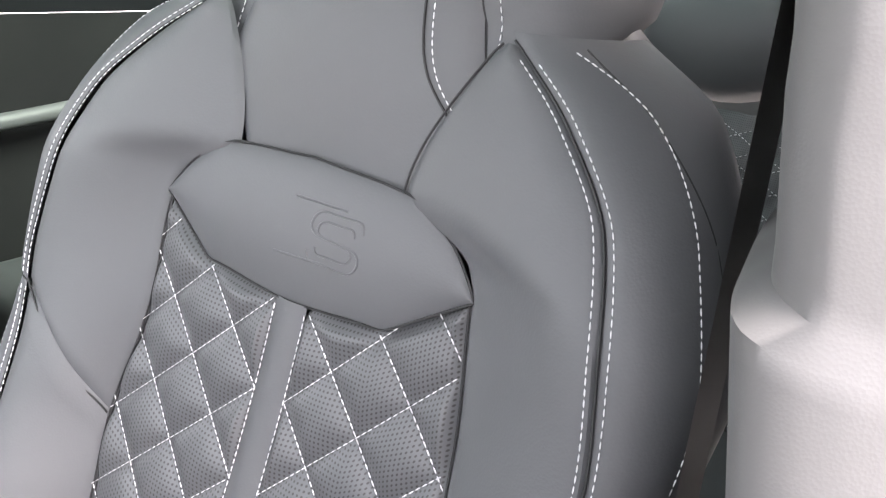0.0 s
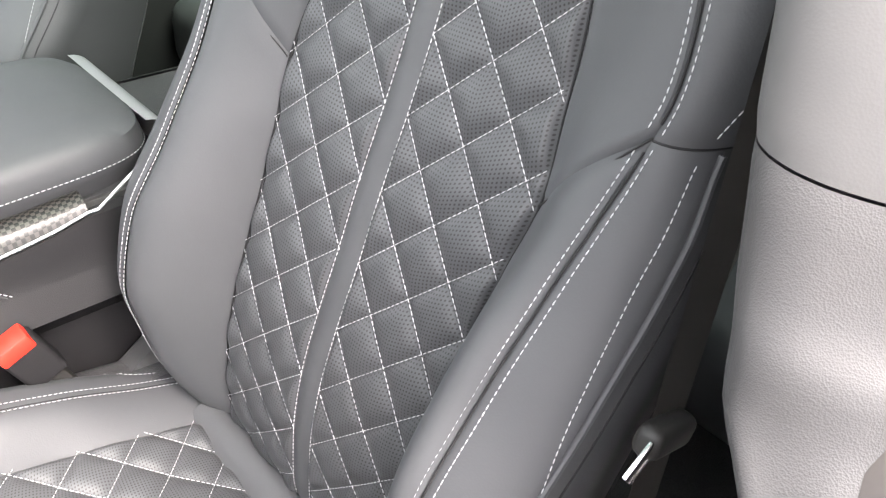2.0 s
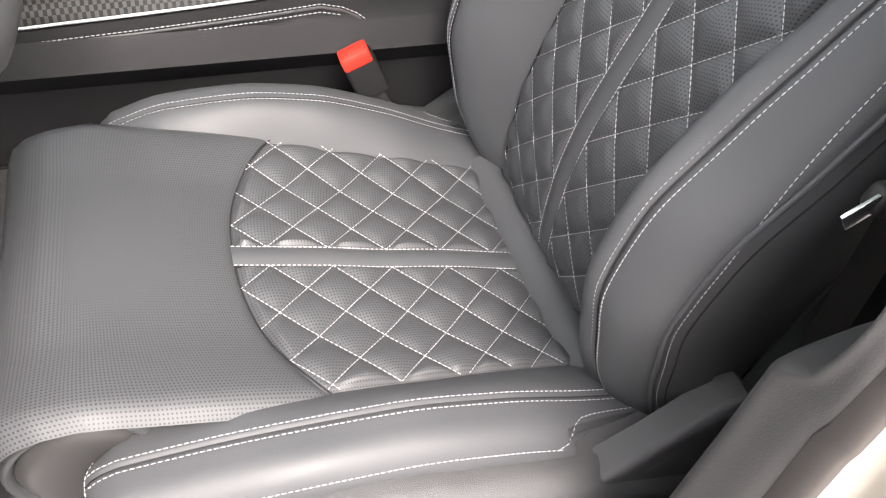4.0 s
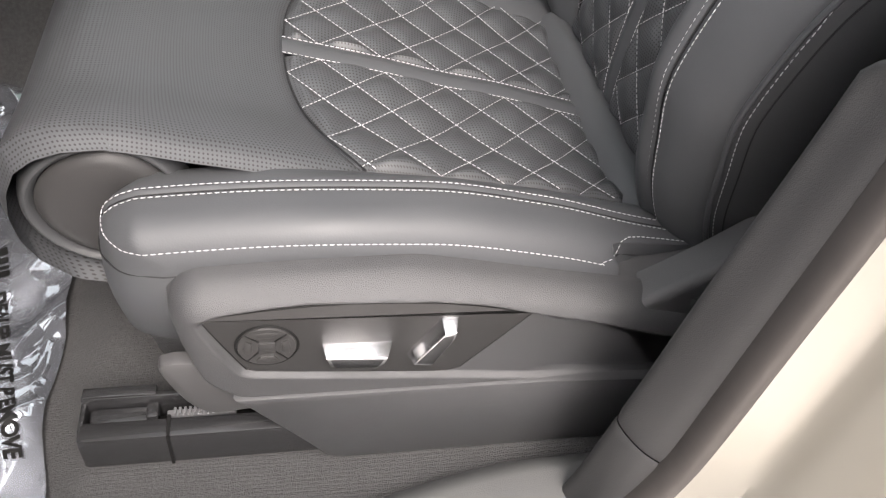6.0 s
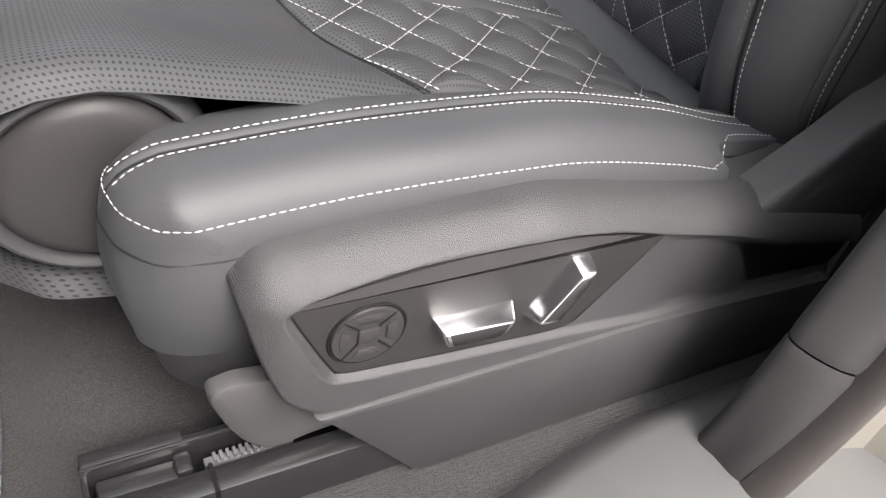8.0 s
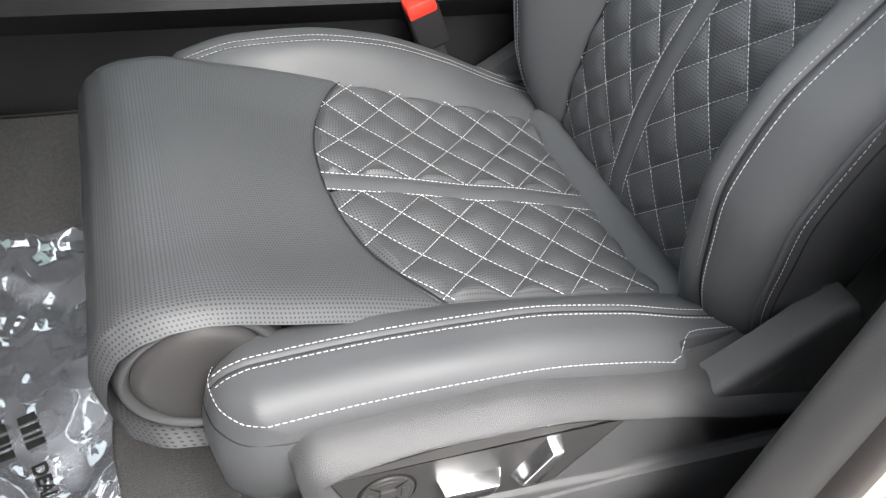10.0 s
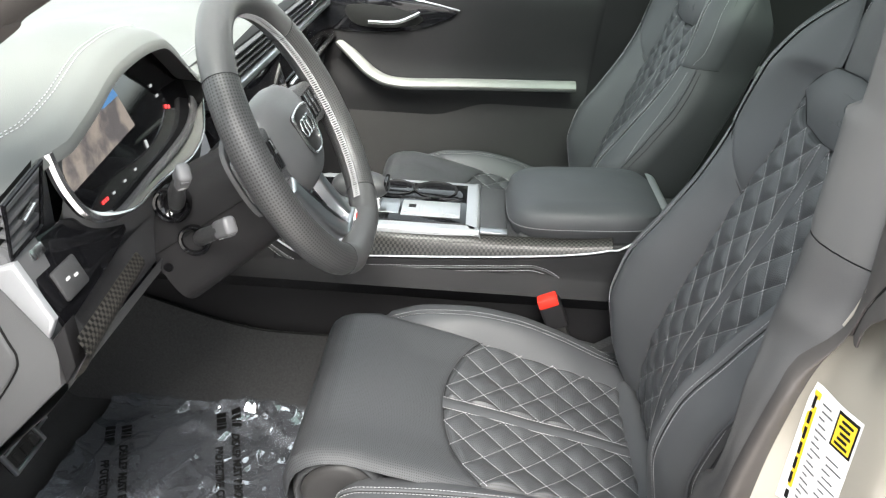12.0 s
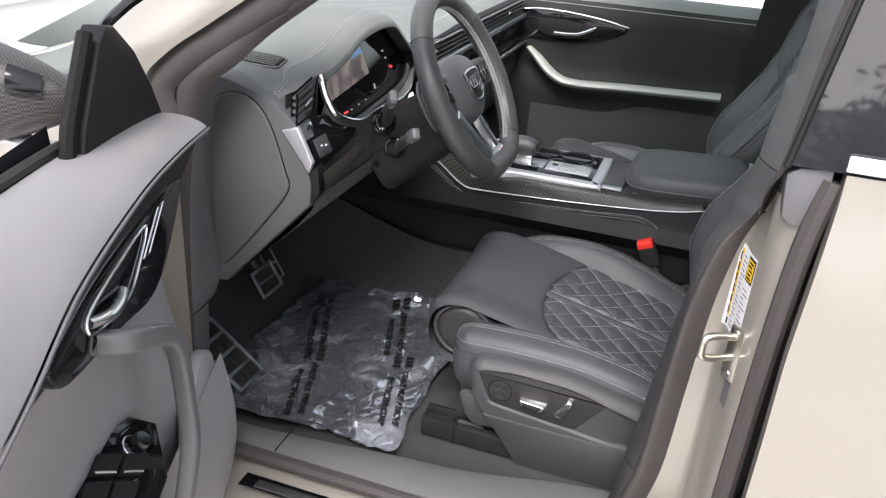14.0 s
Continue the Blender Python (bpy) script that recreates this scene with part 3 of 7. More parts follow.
    def head(s, t):
        z = lerp(1.165, 1.565, t)
        w = HEAD_W(z)
        y = lerp(-w, w, s)
        return Vector((BX(z) - 0.012 * math.sin(math.pi * s) * step((z - 1.16) / 0.1) - 0.014 * step((z - 1.35) / 0.12) + 0.05 * step((z - 1.5) / 0.07) ** 2 + 0.003 + edge_dip(s, t), y, z))
    part("head_restraint", sheet(head, 24, 40, flip=True), LEATHER, seat)
    for side in (1, -1):
        def cheek(s, t, side=side):
            z = lerp(1.225, 1.565, t)
            w0, w1 = HEAD_W(z), max(HEAD_W(z), HEAD_OUT(z))
            tuck = 0.006 * (1 - step((z - 1.275) / 0.015))
            a = s * math.pi * 0.5
            return Vector((BX(z) + 0.003 + tuck - 0.014 * step((z - 1.35) / 0.12) + 0.05 * step((z - 1.5) / 0.07) ** 2 + 0.085 * (1 - math.cos(a)) * step((z - 1.24) / 0.06), side * lerp(w0, w1, math.sin(a)), z))
        part("head_restraint_side", sheet(cheek, 12, 34, flip=side < 0), LEATHER, seat)
        inseam = [Vector((BX(z) - 0.012 * math.sin(math.pi * (0.5 + 0.5 * y / HEAD_W(z))) * step((z - 1.16) / 0.1) - 0.014 * step((z - 1.35) / 0.12) + 0.0022, side * y, z)) for y, z in [(p.x, p.y) for p in spline([(0.086, 1.222, 0), (0.066, 1.245, 0), (0.056, 1.275, 0), (0.052, 1.33, 0), (0.050, 1.46, 0)], 14)]]
        if side < 0:
            black.append(inseam)
            thread.append([p + Vector((-0.0012, side * 0.007, 0.0)) for p in inseam])
        thread.append([cheek(0.10, lerp(0.06, 0.95, i / 40)) + Vector((-0.001, 0, 0)) for i in range(41)])
        if side < 0:
            black.append([cheek(0.0, lerp(0.06, 0.95, i / 40)) for i in range(41)])

    def shell(s, t):
        z = lerp(0.50, 1.57, t)
        w = (B_OUT(z) if z < 1.29 else HEAD_OUT(z)) * 0.94
        y = lerp(-w, w, s)
        return Vector((BX(z) + lerp(0.105, 0.050, step((z - 1.10) / 0.14)) + 0.02 * math.sin(math.pi * s) + 0.012 * step((z - 1.30) / 0.2), y * lerp(1.0, 0.86, step((z - 1.14) / 0.1) * (1 - step((z - 1.28) / 0.04))), z))
    part("seat_back_shell", sheet(shell, 20, 50), PLASTIC, seat)

    # cushion: quilted halves, stripe, thigh support, roll at the bite line
    C_MID = -0.003

    def arc(y):
        return -0.299 + 1.0 * y * y + 5.5 * abs(y) ** 3
    for side in (1, -1):
        def chalf(s, t, side=side):
            e0 = 0.0125 + side * C_MID
            y0 = lerp(e0, 0.17, s)
            x = lerp(arc(y0), 0.0, t)
            y = lerp(e0, C_SEAM(x), s)
            h = 0.0060 * quilt((y - e0 - 0.0003) / 0.0602, (x + 0.147) / 0.0597) * step((y - e0) / 0.006) * step((1 - s) / 0.07) * step(t / 0.05)
            return Vector((x, side * y, cushion_z(x, y) + h - edge_dip(s if s > 0.5 else 0.5, t, 0.03, 0.02, 0.004)))
        part("quilted_cushion_insert", sheet(chalf, 60, 120, flip=side > 0), QUILT, seat, "perforated diamond-quilted leather insert")
        edge = 0.0128 + side * C_MID
        thread += quilt_lines(side, edge, C_SEAM, edge, 0.0602, -0.147, 0.0597, arc, lambda y: 0.0, lambda x: x, lambda y, x: Vector((x, y, cushion_z(x, y) + 0.0010)))
        thread.append([Vector((x, side * edge, cushion_z(x, 0.013) + 0.0012)) for x in [lerp(-0.298, -0.001, i / 50) for i in range(51)]])
    part("cushion_stripe", sheet(lambda s, t: (lerp(-0.300, 0.002, t), C_MID + lerp(-0.0128, 0.0128, s), cushion_z(lerp(-0.300, 0.002, t), 0) + 0.0035 * math.sin(math.pi * s)), 8, 40), LEATHER, seat, "smooth leather centre stripe")
    black.append([Vector((arc(y), y, cushion_z(arc(y), y))) for y in [lerp(-0.175, 0.175, i / 60) for i in range(61)]])

    def thigh(s, t):
        y = lerp(-0.19, 0.19, s)
        if t < 0.55:
            x = lerp(arc(min(abs(y), 0.176)) + 0.007, -0.440, t / 0.55)
            z = cushion_z(x, y)
        else:
            a = (t - 0.55) / 0.45
            q = [(-0.440, CX(-0.44)), (-0.460, 0.6855), (-0.480, 0.680), (-0.495, 0.669), (-0.504, 0.652), (-0.508, 0.630), (-0.506, 0.608), (-0.496, 0.587), (-0.474, 0.566), (-0.43, 0.558)]
            k = a * (len(q) - 1)
            i = min(len(q) - 2, int(k))
            x, z = lerp(q[i][0], q[i + 1][0], k - i), lerp(q[i][1], q[i + 1][1], k - i)
            z += 0.010 * step((abs(y) - 0.09) / 0.08) * (1 - a)
        e = step((abs(y) - 0.172) / 0.018)
        return Vector((x + 0.010 * e * (t > 0.5), y, z - 0.010 * e - 0.008 * math.exp(-(t / 0.025) ** 2) + 0.005 * math.sin(math.pi * min(1, t / 0.55))))
    part("thigh_support", sheet(thigh, 44, 70), PERFORATED, seat, "perforated leather thigh support")
    part("bite_line_roll", sheet(lambda s, t: (lerp(-0.010, 0.050, t), lerp(-0.165, 0.165, s), lerp(cushion_z(0, 0.16) - 0.012, 0.568, t) + 0.026 * math.sin(math.pi * t) ** 0.8), 20, 14), LEATHER, seat)
    for side in (1, -1):
        def cap(s, t, side=side):
            a = 2 * math.pi * s
            return Vector((-0.431 + 0.051 * t * math.cos(a), side * (0.178 + 0.009 * math.sqrt(max(0, 1 - t ** 6))), 0.626 + (0.051 + 0.004 * math.cos(a)) * t * math.sin(a)))
        plate = part("thigh_support_cap", sheet(cap, 40, 10, wrap=True, flip=side < 0), PANEL_DARK, seat, "smooth dark oval end plate")

        def lip(s, t, side=side):
            a = 2 * math.pi * s
            r = lerp(1.0, 1.26, t)
            return Vector((-0.431 + 0.051 * r * math.cos(a), side * (0.176 + 0.012 * math.sin(math.pi * t) ** 0.7 - 0.008 * t), 0.626 + (0.051 + 0.004 * math.cos(a)) * r * math.sin(a)))
        part("thigh_support_lip", sheet(lip, 44, 8, wrap=True, flip=side > 0), LEATHER_DARK, seat)

        # cushion bolster: one rounded pad with a bulging nose, split by its welt
        xf = curve1([(0.150, -0.400), (0.165, -0.413), (0.185, -0.427), (0.205, -0.433), (0.225, -0.430), (0.243, -0.418), (0.252, -0.404), (0.257, -0.385)])

        def xr(y):
            return lerp(0.048, -0.046, step((y - 0.222) / 0.019))

        def pad_z(x, y):
            c0 = C_SEAM(x) - 0.004
            crest = (C_CREST if side < 0 else C_CREST_IN)(max(x, -0.41))
            if y < 0.208:
                z = lerp(min(cushion_z(x, 0.165), crest) - 0.006, crest, math.sin(math.pi / 2 * max(0.0, (y - c0) / (0.208 - c0))))
            else:
                z = crest
            e = min(x - xf(y), 0.257 - y if y > 0.2 else 1.0, (xr(y) - x + 0.002) * 2.6)
            if e < 0.030:
                z -= 0.031 * (1 - math.sqrt(max(0.0, 1 - (1 - max(0.0, e) / 0.030) ** 2)))
            return z - 0.0022 * math.exp(-((y - 0.2085) / 0.0022) ** 2)

        def inner(s, t, side=side):
            y1 = lerp(0.146, 0.2085, s)
            x = lerp(xf(y1), 0.048, t ** 1.2)
            y = lerp(C_SEAM(x) - 0.004, 0.2085, s)
            return Vector((x, side * y, pad_z(x, y)))
        part("cushion_bolster", sheet(inner, 22, 70, flip=side > 0), LEATHER, seat)

        def top(s, t, side=side):
            y = 0.2085 + 0.0485 * math.sin(s * math.pi / 2)
            x = lerp(xf(y), xr(y), t ** 1.2)
            return Vector((x, side * y, pad_z(x, y)))
        part("bolster_band", sheet(top, 22, 80, flip=side > 0), LEATHER, seat)
        rim = [(xf(y), y) for y in [lerp(0.150, 0.257, (i / 24) ** 0.8) for i in range(24)]] + [(lerp(-0.385, -0.046, i / 50), 0.257) for i in range(51)] + [(xr(y), y) for y in [lerp(0.257, 0.214, i / 16) for i in range(1, 17)]]

        def wall(s, t, side=side):
            k = t * (len(rim) - 1)
            i = min(len(rim) - 2, int(k))
            x, y = lerp(rim[i][0], rim[i + 1][0], k - i), lerp(rim[i][1], rim[i + 1][1], k - i)
            z0 = pad_z(x, y)
            z1 = min(z0 - 0.025, lerp(0.548, 0.615, step((x + 0.42) / 0.36)))
            bulge = 0.0045 * math.sin(math.pi * min(1.0, s * 1.05)) - 0.008 * s * s
            front = step((0.250 - y) / 0.05) * (x < -0.3)
            return Vector((x - bulge * front, side * (y + bulge * (1 - front)), lerp(z0, z1, s)))
        def shell_low(s, t, side=side):
            x, y = rim[round(t * 34)]
            return Vector((x + 0.006 + 0.012 * s, side * (y - 0.005 - 0.010 * s), lerp(0.560, 0.500, s) + 0.004 * math.sin(math.pi * s)))
        part("nose_shell", sheet(shell_low, 6, 34, flip=side > 0), PLASTIC, seat, "grained black shell under the bolster")
        part("bolster_wall", sheet(wall, 14, 110, flip=side > 0), LEATHER, seat)
        for yy in (0.2035, 0.2140):
            thread.append([Vector((x, side * yy, pad_z(x, yy) + 0.0011)) for x in [lerp(xf(yy) + 0.008, xr(yy) - 0.006, i / 90) for i in range(91)]])
        black.append([Vector((x, side * 0.2085, pad_z(x, 0.2085) + 0.0004)) for x in [lerp(xf(0.2085) + 0.004, 0.044, i / 70) for i in range(71)]])
        inset = [(x + (0.0035 if y < 0.2535 else 0.0), min(y, 0.2535)) for x, y in rim[3:-18]] + [(-0.062, 0.2530), (-0.0535, 0.2505), (-0.0475, 0.2440), (-0.0420, 0.2370), (-0.0350, 0.2318), (-0.0220, 0.2285), (0.0, 0.2262), (0.030, 0.2245)]
        thread.append([Vector((x, side * y, pad_z(x, y) + 0.0009)) for x, y in inset])
        black.append([Vector((x - 0.0005 * (y < 0.25), side * (y + 0.0006), pad_z(x, y) - 0.004)) for x, y in rim[2:-2]])
    rows = [stitches(r) for r in thread if len(r) > 1]
    tagged(part("stitching", join(*rows), THREAD, seat, "light grey seam stitching"), kind="stuff")
    part("seam", join(*[tube(r, 0.0008, 5) for r in black if len(r) > 1]), THREAD_BLACK, seat, "black sunken seams")

    # base, valances and running gear
    part("seat_pan", box((-0.19, 0, 0.535), (0.46, 0.36, 0.07), 0.02), PLASTIC, seat)
    for side in (1, -1):
        v_top = curve1([(-0.388, 0.627), (-0.384, 0.632), (-0.37, 0.636), (-0.335, 0.6385), (-0.279, 0.6410), (-0.216, 0.6420), (-0.18, 0.637), (-0.14, 0.6285), (-0.096, 0.619), (-0.047, 0.609), (0.02, 0.594), (0.09, 0.576)])
        v_edge = curve1([(-0.40, 0.608), (-0.364, 0.6150), (-0.346, 0.6200), (-0.28, 0.6262), (-0.2084, 0.6245), (-0.1618, 0.6172), (-0.119, 0.6055), (-0.06, 0.590), (0.0, 0.570), (0.09, 0.548)])
        v_low = curve1([(-0.388, 0.628), (-0.385, 0.620), (-0.374, 0.575), (-0.360, 0.540), (-0.334, 0.520), (-0.17, 0.502), (-0.07, 0.495), (0.09, 0.486)])
        v_lip = curve1([(-0.38, 0.5555), (-0.3285, 0.5492), (-0.2354, 0.5392), (-0.186, 0.5345), (-0.05, 0.518), (0.09, 0.507)])

        def valance(s, t, side=side):
            x = lerp(-0.388, 0.09, s ** 1.25)
            z0, z1 = v_top(x), v_low(x)
            z = lerp(z0, z1, t)
            e = 0.026 - math.hypot(max(0.0, 0.026 - z0 + z), max(0.0, 0.026 - (x + 0.389) * 0.8))
            y = 0.290 - 0.034 * (1 - math.sqrt(max(0.0, 1 - (1 - min(1.0, max(0.0, e) / 0.026)) ** 2)))
            b = min(1.0, (z - z1) / 0.007)
            y -= 0.006 * (1 - math.sqrt(max(0.0, 1 - (1 - b) ** 2)))
            d = -0.004 * math.log(math.exp(-(v_edge(x) - z) / 0.004) + math.exp(-(z - v_lip(x)) / 0.004) + math.exp(-(x + 0.367 - (0.6136 - z) * 0.447) * 0.91 / 0.004))
            y -= 0.0050 * step((d + 0.001) / 0.0050) + 0.004 * step((x + 0.125) / 0.05) * step(d / 0.01)
            return Vector((x, side * y, z))
        val = part("valance", sheet(valance, 260, 130, flip=side > 0), PLASTIC, seat, "grained black plastic side valance")
        inset = [(p.x, p.y) for p in spline([(-0.3580, 0.6130, 0), (-0.3461, 0.6175, 0), (-0.2801, 0.6240, 0), (-0.2084, 0.6220, 0), (-0.1618, 0.6148, 0), (-0.126, 0.6050, 0), (-0.1245, 0.6015, 0), (-0.1660, 0.5470, 0), (-0.1720, 0.5415, 0), (-0.186, 0.5385, 0), (-0.2354, 0.5428, 0), (-0.3250, 0.5520, 0), (-0.3345, 0.5570, 0), (-0.3590, 0.6080, 0)], 4, closed=True)]
        m2 = Matrix(((1, 0, 0, 0), (0, 0, side, side * 0.2857), (0, 1, 0, 0), (0, 0, 0, 1)))
        panel = part("switch_panel", slab(inset, 0.010, m2, 0.0006), PANEL_DARK, val, "smooth dark switch panel")
        part("panel_joint", tube([m2 @ Vector((x, z, -0.0006)) for x, z in inset], 0.0009, 5, closed=True), INK, panel)
        ridge = [(-0.083, 0.580), (-0.058, 0.589), (-0.041, 0.595), (-0.020, 0.608), (0.015, 0.633), (0.046, 0.660), (0.068, 0.677), (0.086, 0.678), (0.102, 0.66), (0.112, 0.60), (0.10, 0.52), (0.07, 0.49), (0.0, 0.50), (-0.04, 0.56)]
        mr = Matrix(((1, 0, 0, 0), (0, 0, side, side * 0.281), (0, 1, 0, 0), (0, 0, 0, 1)))
        part("valance_arm", slab(ridge, 0.032, mr, 0.009, 4), PLASTIC, seat, "grained black hinge cover")
        part("valance_bridge", sheet(lambda s, t: (lerp(-0.10, 0.06, s), side * lerp(0.215, 0.272, t), lerp(0.612, v_top(lerp(-0.10, 0.06, s)) - 0.006, t)), 10, 6, flip=side > 0), PLASTIC, seat)
        low = [(-0.345, 0.525), (-0.335, 0.515), (-0.30, 0.470), (-0.272, 0.432), (-0.255, 0.428), (-0.10, 0.428), (0.06, 0.430), (0.09, 0.47), (0.08, 0.512), (-0.10, 0.524)]
        m3 = Matrix(((1, 0, 0, 0), (0, 0, side, side * 0.2935), (0, 1, 0, 0), (0, 0, 0, 1)))
        part("rail_cover", slab(low, 0.02, m3, 0.003), PLASTIC, seat, "grained black rail cover")
        rail = part("rail", join(box((-0.17, side * 0.2775, 0.452), (0.60, 0.019, 0.042), 0.0045), box((-0.17, side * 0.2475, 0.455), (0.60, 0.006, 0.044), 0.0015), box((-0.44, side * 0.2445, 0.476), (0.058, 0.010, 0.006), 0.0015), box((-0.17, side * 0.262, 0.438), (0.598, 0.030, 0.012), 0), box((-0.468, side * 0.262, 0.452), (0.004, 0.03, 0.040), 0.001)), RAIL, seat, "dark seat rail")
        part("rail_slot", box((-0.17, side * 0.2585, 0.4455), (0.594, 0.0155, 0.004), 0), INK, rail)
        part("rail_joint", box((-0.400, side * 0.2775, 0.453), (0.0025, 0.0202, 0.0432), 0), INK, rail)
        part("rail_stop", join(box((-0.437, side * 0.2595, 0.461), (0.052, 0.014, 0.012), 0.002), box((-0.414, side * 0.2595, 0.466), (0.010, 0.0145, 0.012), 0.002)), RAIL, rail)
        part("rail_rack", join(box((-0.375, side * 0.2625, 0.466), (0.055, 0.006, 0.006), 0.0008), *[box((-0.396 + 0.004 * k, side * 0.2625, 0.4705), (0.002, 0.006, 0.004), 0) for k in range(11)]), GREY, rail, "toothed steel rack")
        part("rail_bracket", slab([(p.x, p.y) for p in spline([(-0.399, 0.540, 0), (-0.391, 0.549, 0), (-0.375, 0.549, 0), (-0.340, 0.540, 0), (-0.312, 0.520, 0), (-0.312, 0.488, 0), (-0.340, 0.482, 0), (-0.364, 0.480, 0), (-0.383, 0.498, 0)], 5, closed=True)], 0.012, Matrix(((1, 0, 0, 0), (0, 0, side, side * 0.274), (0, 1, 0, 0), (0, 0, 0, 1))), 0.004), GREY_DARK, seat, "smooth grey bracket cover")
    c35, s35 = math.cos(radians(36)), math.sin(radians(36))
    part("airbag_mark", move(lettering("AIRBAG", 0.0095), Matrix(((c35, -s35, 0, 0.010), (0, 0, -1, -0.2812), (s35, c35, 0, 0.598), (0, 0, 0, 1)))), GREY, [o for o in seat.children if o.name.startswith("valance_arm")][1], "raised lettering on the hinge cover", smooth=False)
    # switches on the outer valance
    val = [o for o in seat.children if o.name.startswith("valance") and "arm" not in o.name and "bridge" not in o.name][1]
    face = Matrix(((1, 0, 0, 0), (0, 0, -1, -0.2857), (0, 1, 0, 0), (0, 0, 0, 1)))
    hub_ = face @ Matrix.Translation((-0.3175, 0.5828, 0))
    knob = part("lumbar_switch", lathe([(0.0, 0.0012), (0.010, 0.0012), (0.019, 0.0022), (0.0205, 0.0020), (0.0212, 0.0008), (0.0214, -0.003)], hub_, 40), PANEL_DARK, val, "round four-way lumbar switch")
    part("switch_ring", tube([hub_ @ Vector((0.0222 * math.cos(a), 0.0222 * math.sin(a), 0.0002)) for a in [2 * math.pi * i / 40 for i in range(40)]], 0.0010, 6, closed=True), INK, knob)
    part("switch_centre", slab([(-0.0060, -0.0055), (0.0060, -0.0055), (0.0060, 0.0055), (-0.0060, 0.0055)], 0.004, hub_ @ Matrix.Translation((0, 0, 0.0032)), 0.0012), PANEL_DARK, knob)
    for a in (0, 90, 180, 270):
        turned = hub_ @ Matrix.Rotation(radians(a), 4, "Z")
        part("switch_pad", slab([(0.0105, -0.0050), (0.0155, -0.0085), (0.0170, 0.0), (0.0155, 0.0085), (0.0105, 0.0050)], 0.003, turned @ Matrix.Translation((0, 0, 0.0026)), 0.0008), PANEL_DARK, knob)
        turned = hub_ @ Matrix.Rotation(radians(a + 45), 4, "Z")
        part("switch_groove", tube([turned @ Vector((r, 0, z)) for r, z in ((0.0080, 0.0016), (0.0205, 0.0020))], 0.0007, 5), INK, knob)

    def lever(name, back, tip, label):
        """A wedge that stands out of the panel, its dark face framed in silver."""
        bm = bmesh.new()
        rings = [[bm.verts.new((x, y, z)) for x, z in ring] for ring, y in ((back, -0.2800), (tip, -0.2990))]
        n = len(back)
        for i in range(n):
            bm.faces.new([rings[0][i], rings[0][(i + 1) % n], rings[1][(i + 1) % n], rings[1][i]])
        bm.faces.new(rings[1])
        bmesh.ops.recalc_face_normals(bm, faces=bm.faces[:])
        bmesh.ops.bevel(bm, geom=bm.edges[:], offset=0.0011, segments=2, affect="EDGES", profile=0.5)
        body = part(name, from_bm(bm), CHROME, val, label)
        cx, cz = sum(p[0] for p in tip) / n, sum(p[1] for p in tip) / n
        inner_ = []
        for x, z in tip:
            r = math.hypot(x - cx, z - cz)
            k = 1 - 0.0031 / r
            inner_.append((cx + (x - cx) * k, cz + (z - cz) * k))
        part("switch_face", slab(inner_, 0.002, Matrix(((1, 0, 0, 0), (0, 0, -1, -0.2994), (0, 1, 0, 0), (0, 0, 0, 1))), 0.0003), RAIL, body, "dark face in a silver frame")

    lever("slide_switch", [(-0.2795, 0.5815), (-0.2237, 0.5812), (-0.2241, 0.5680), (-0.2320, 0.5635), (-0.2735, 0.5670)], [(-0.2760, 0.5798), (-0.2304, 0.5762), (-0.2330, 0.5690), (-0.2374, 0.5647), (-0.2724, 0.5686)], "silver seat-slide switch")
    lever("recline_switch", [(-0.1917, 0.6062), (-0.1773, 0.6058), (-0.1770, 0.5940), (-0.1935, 0.5610), (-0.2163, 0.5604), (-0.2130, 0.5700)], [(-0.1905, 0.6004), (-0.1816, 0.6022), (-0.1822, 0.5939), (-0.1964, 0.5631), (-0.2105, 0.5655), (-0.2088, 0.5692)], "silver backrest switch")
    return seat


driver_seat = build_seat()
passenger_seat = copy_thing(driver_seat, pose(-0.2, 0.82, 0.42))

# ---- ground and car body ----
tagged(part("ground", sheet(lambda s, t: (lerp(-300, 300, s), lerp(-300, 300, t), 0), 4, 4), CONCRETE), "pale dry concrete ground under the car", "ground", kind="structure")


def sweep(profile, xs, flip=False):
    """A strip: profile(x) gives the (y, z) outline at each x."""
    rows = [profile(x) for x in xs]
    n = len(rows[0])
    return sheet(lambda s, t: (xs[round(t * (len(xs) - 1))], *rows[round(t * (len(xs) - 1))][round(s * (n - 1))]), n - 1, len(xs) - 1, flip=flip)


def steps(a, b, n):
    return [lerp(a, b, i / n) for i in range(n + 1)]


body = thing("car_body", (0, 0.41, 0), "champagne metallic car body with an open front doorway", "car")


def floor_z(x, y):
    z = 0.402 + 0.026 * step((x + 0.52) / 0.06) + 0.34 * step((-0.98 - x) / 0.35) + 0.03 * step((-0.345 - y) / 0.05)
    return z


tagged(part("floor", sheet(lambda s, t: (lerp(-1.35, 1.2, t), lerp(-0.40, 1.22, s), floor_z(lerp(-1.35, 1.2, t), lerp(-0.40, 1.22, s))), 60, 500, flip=True), CARPET), "dark ribbed car carpet", "floor", kind="structure")

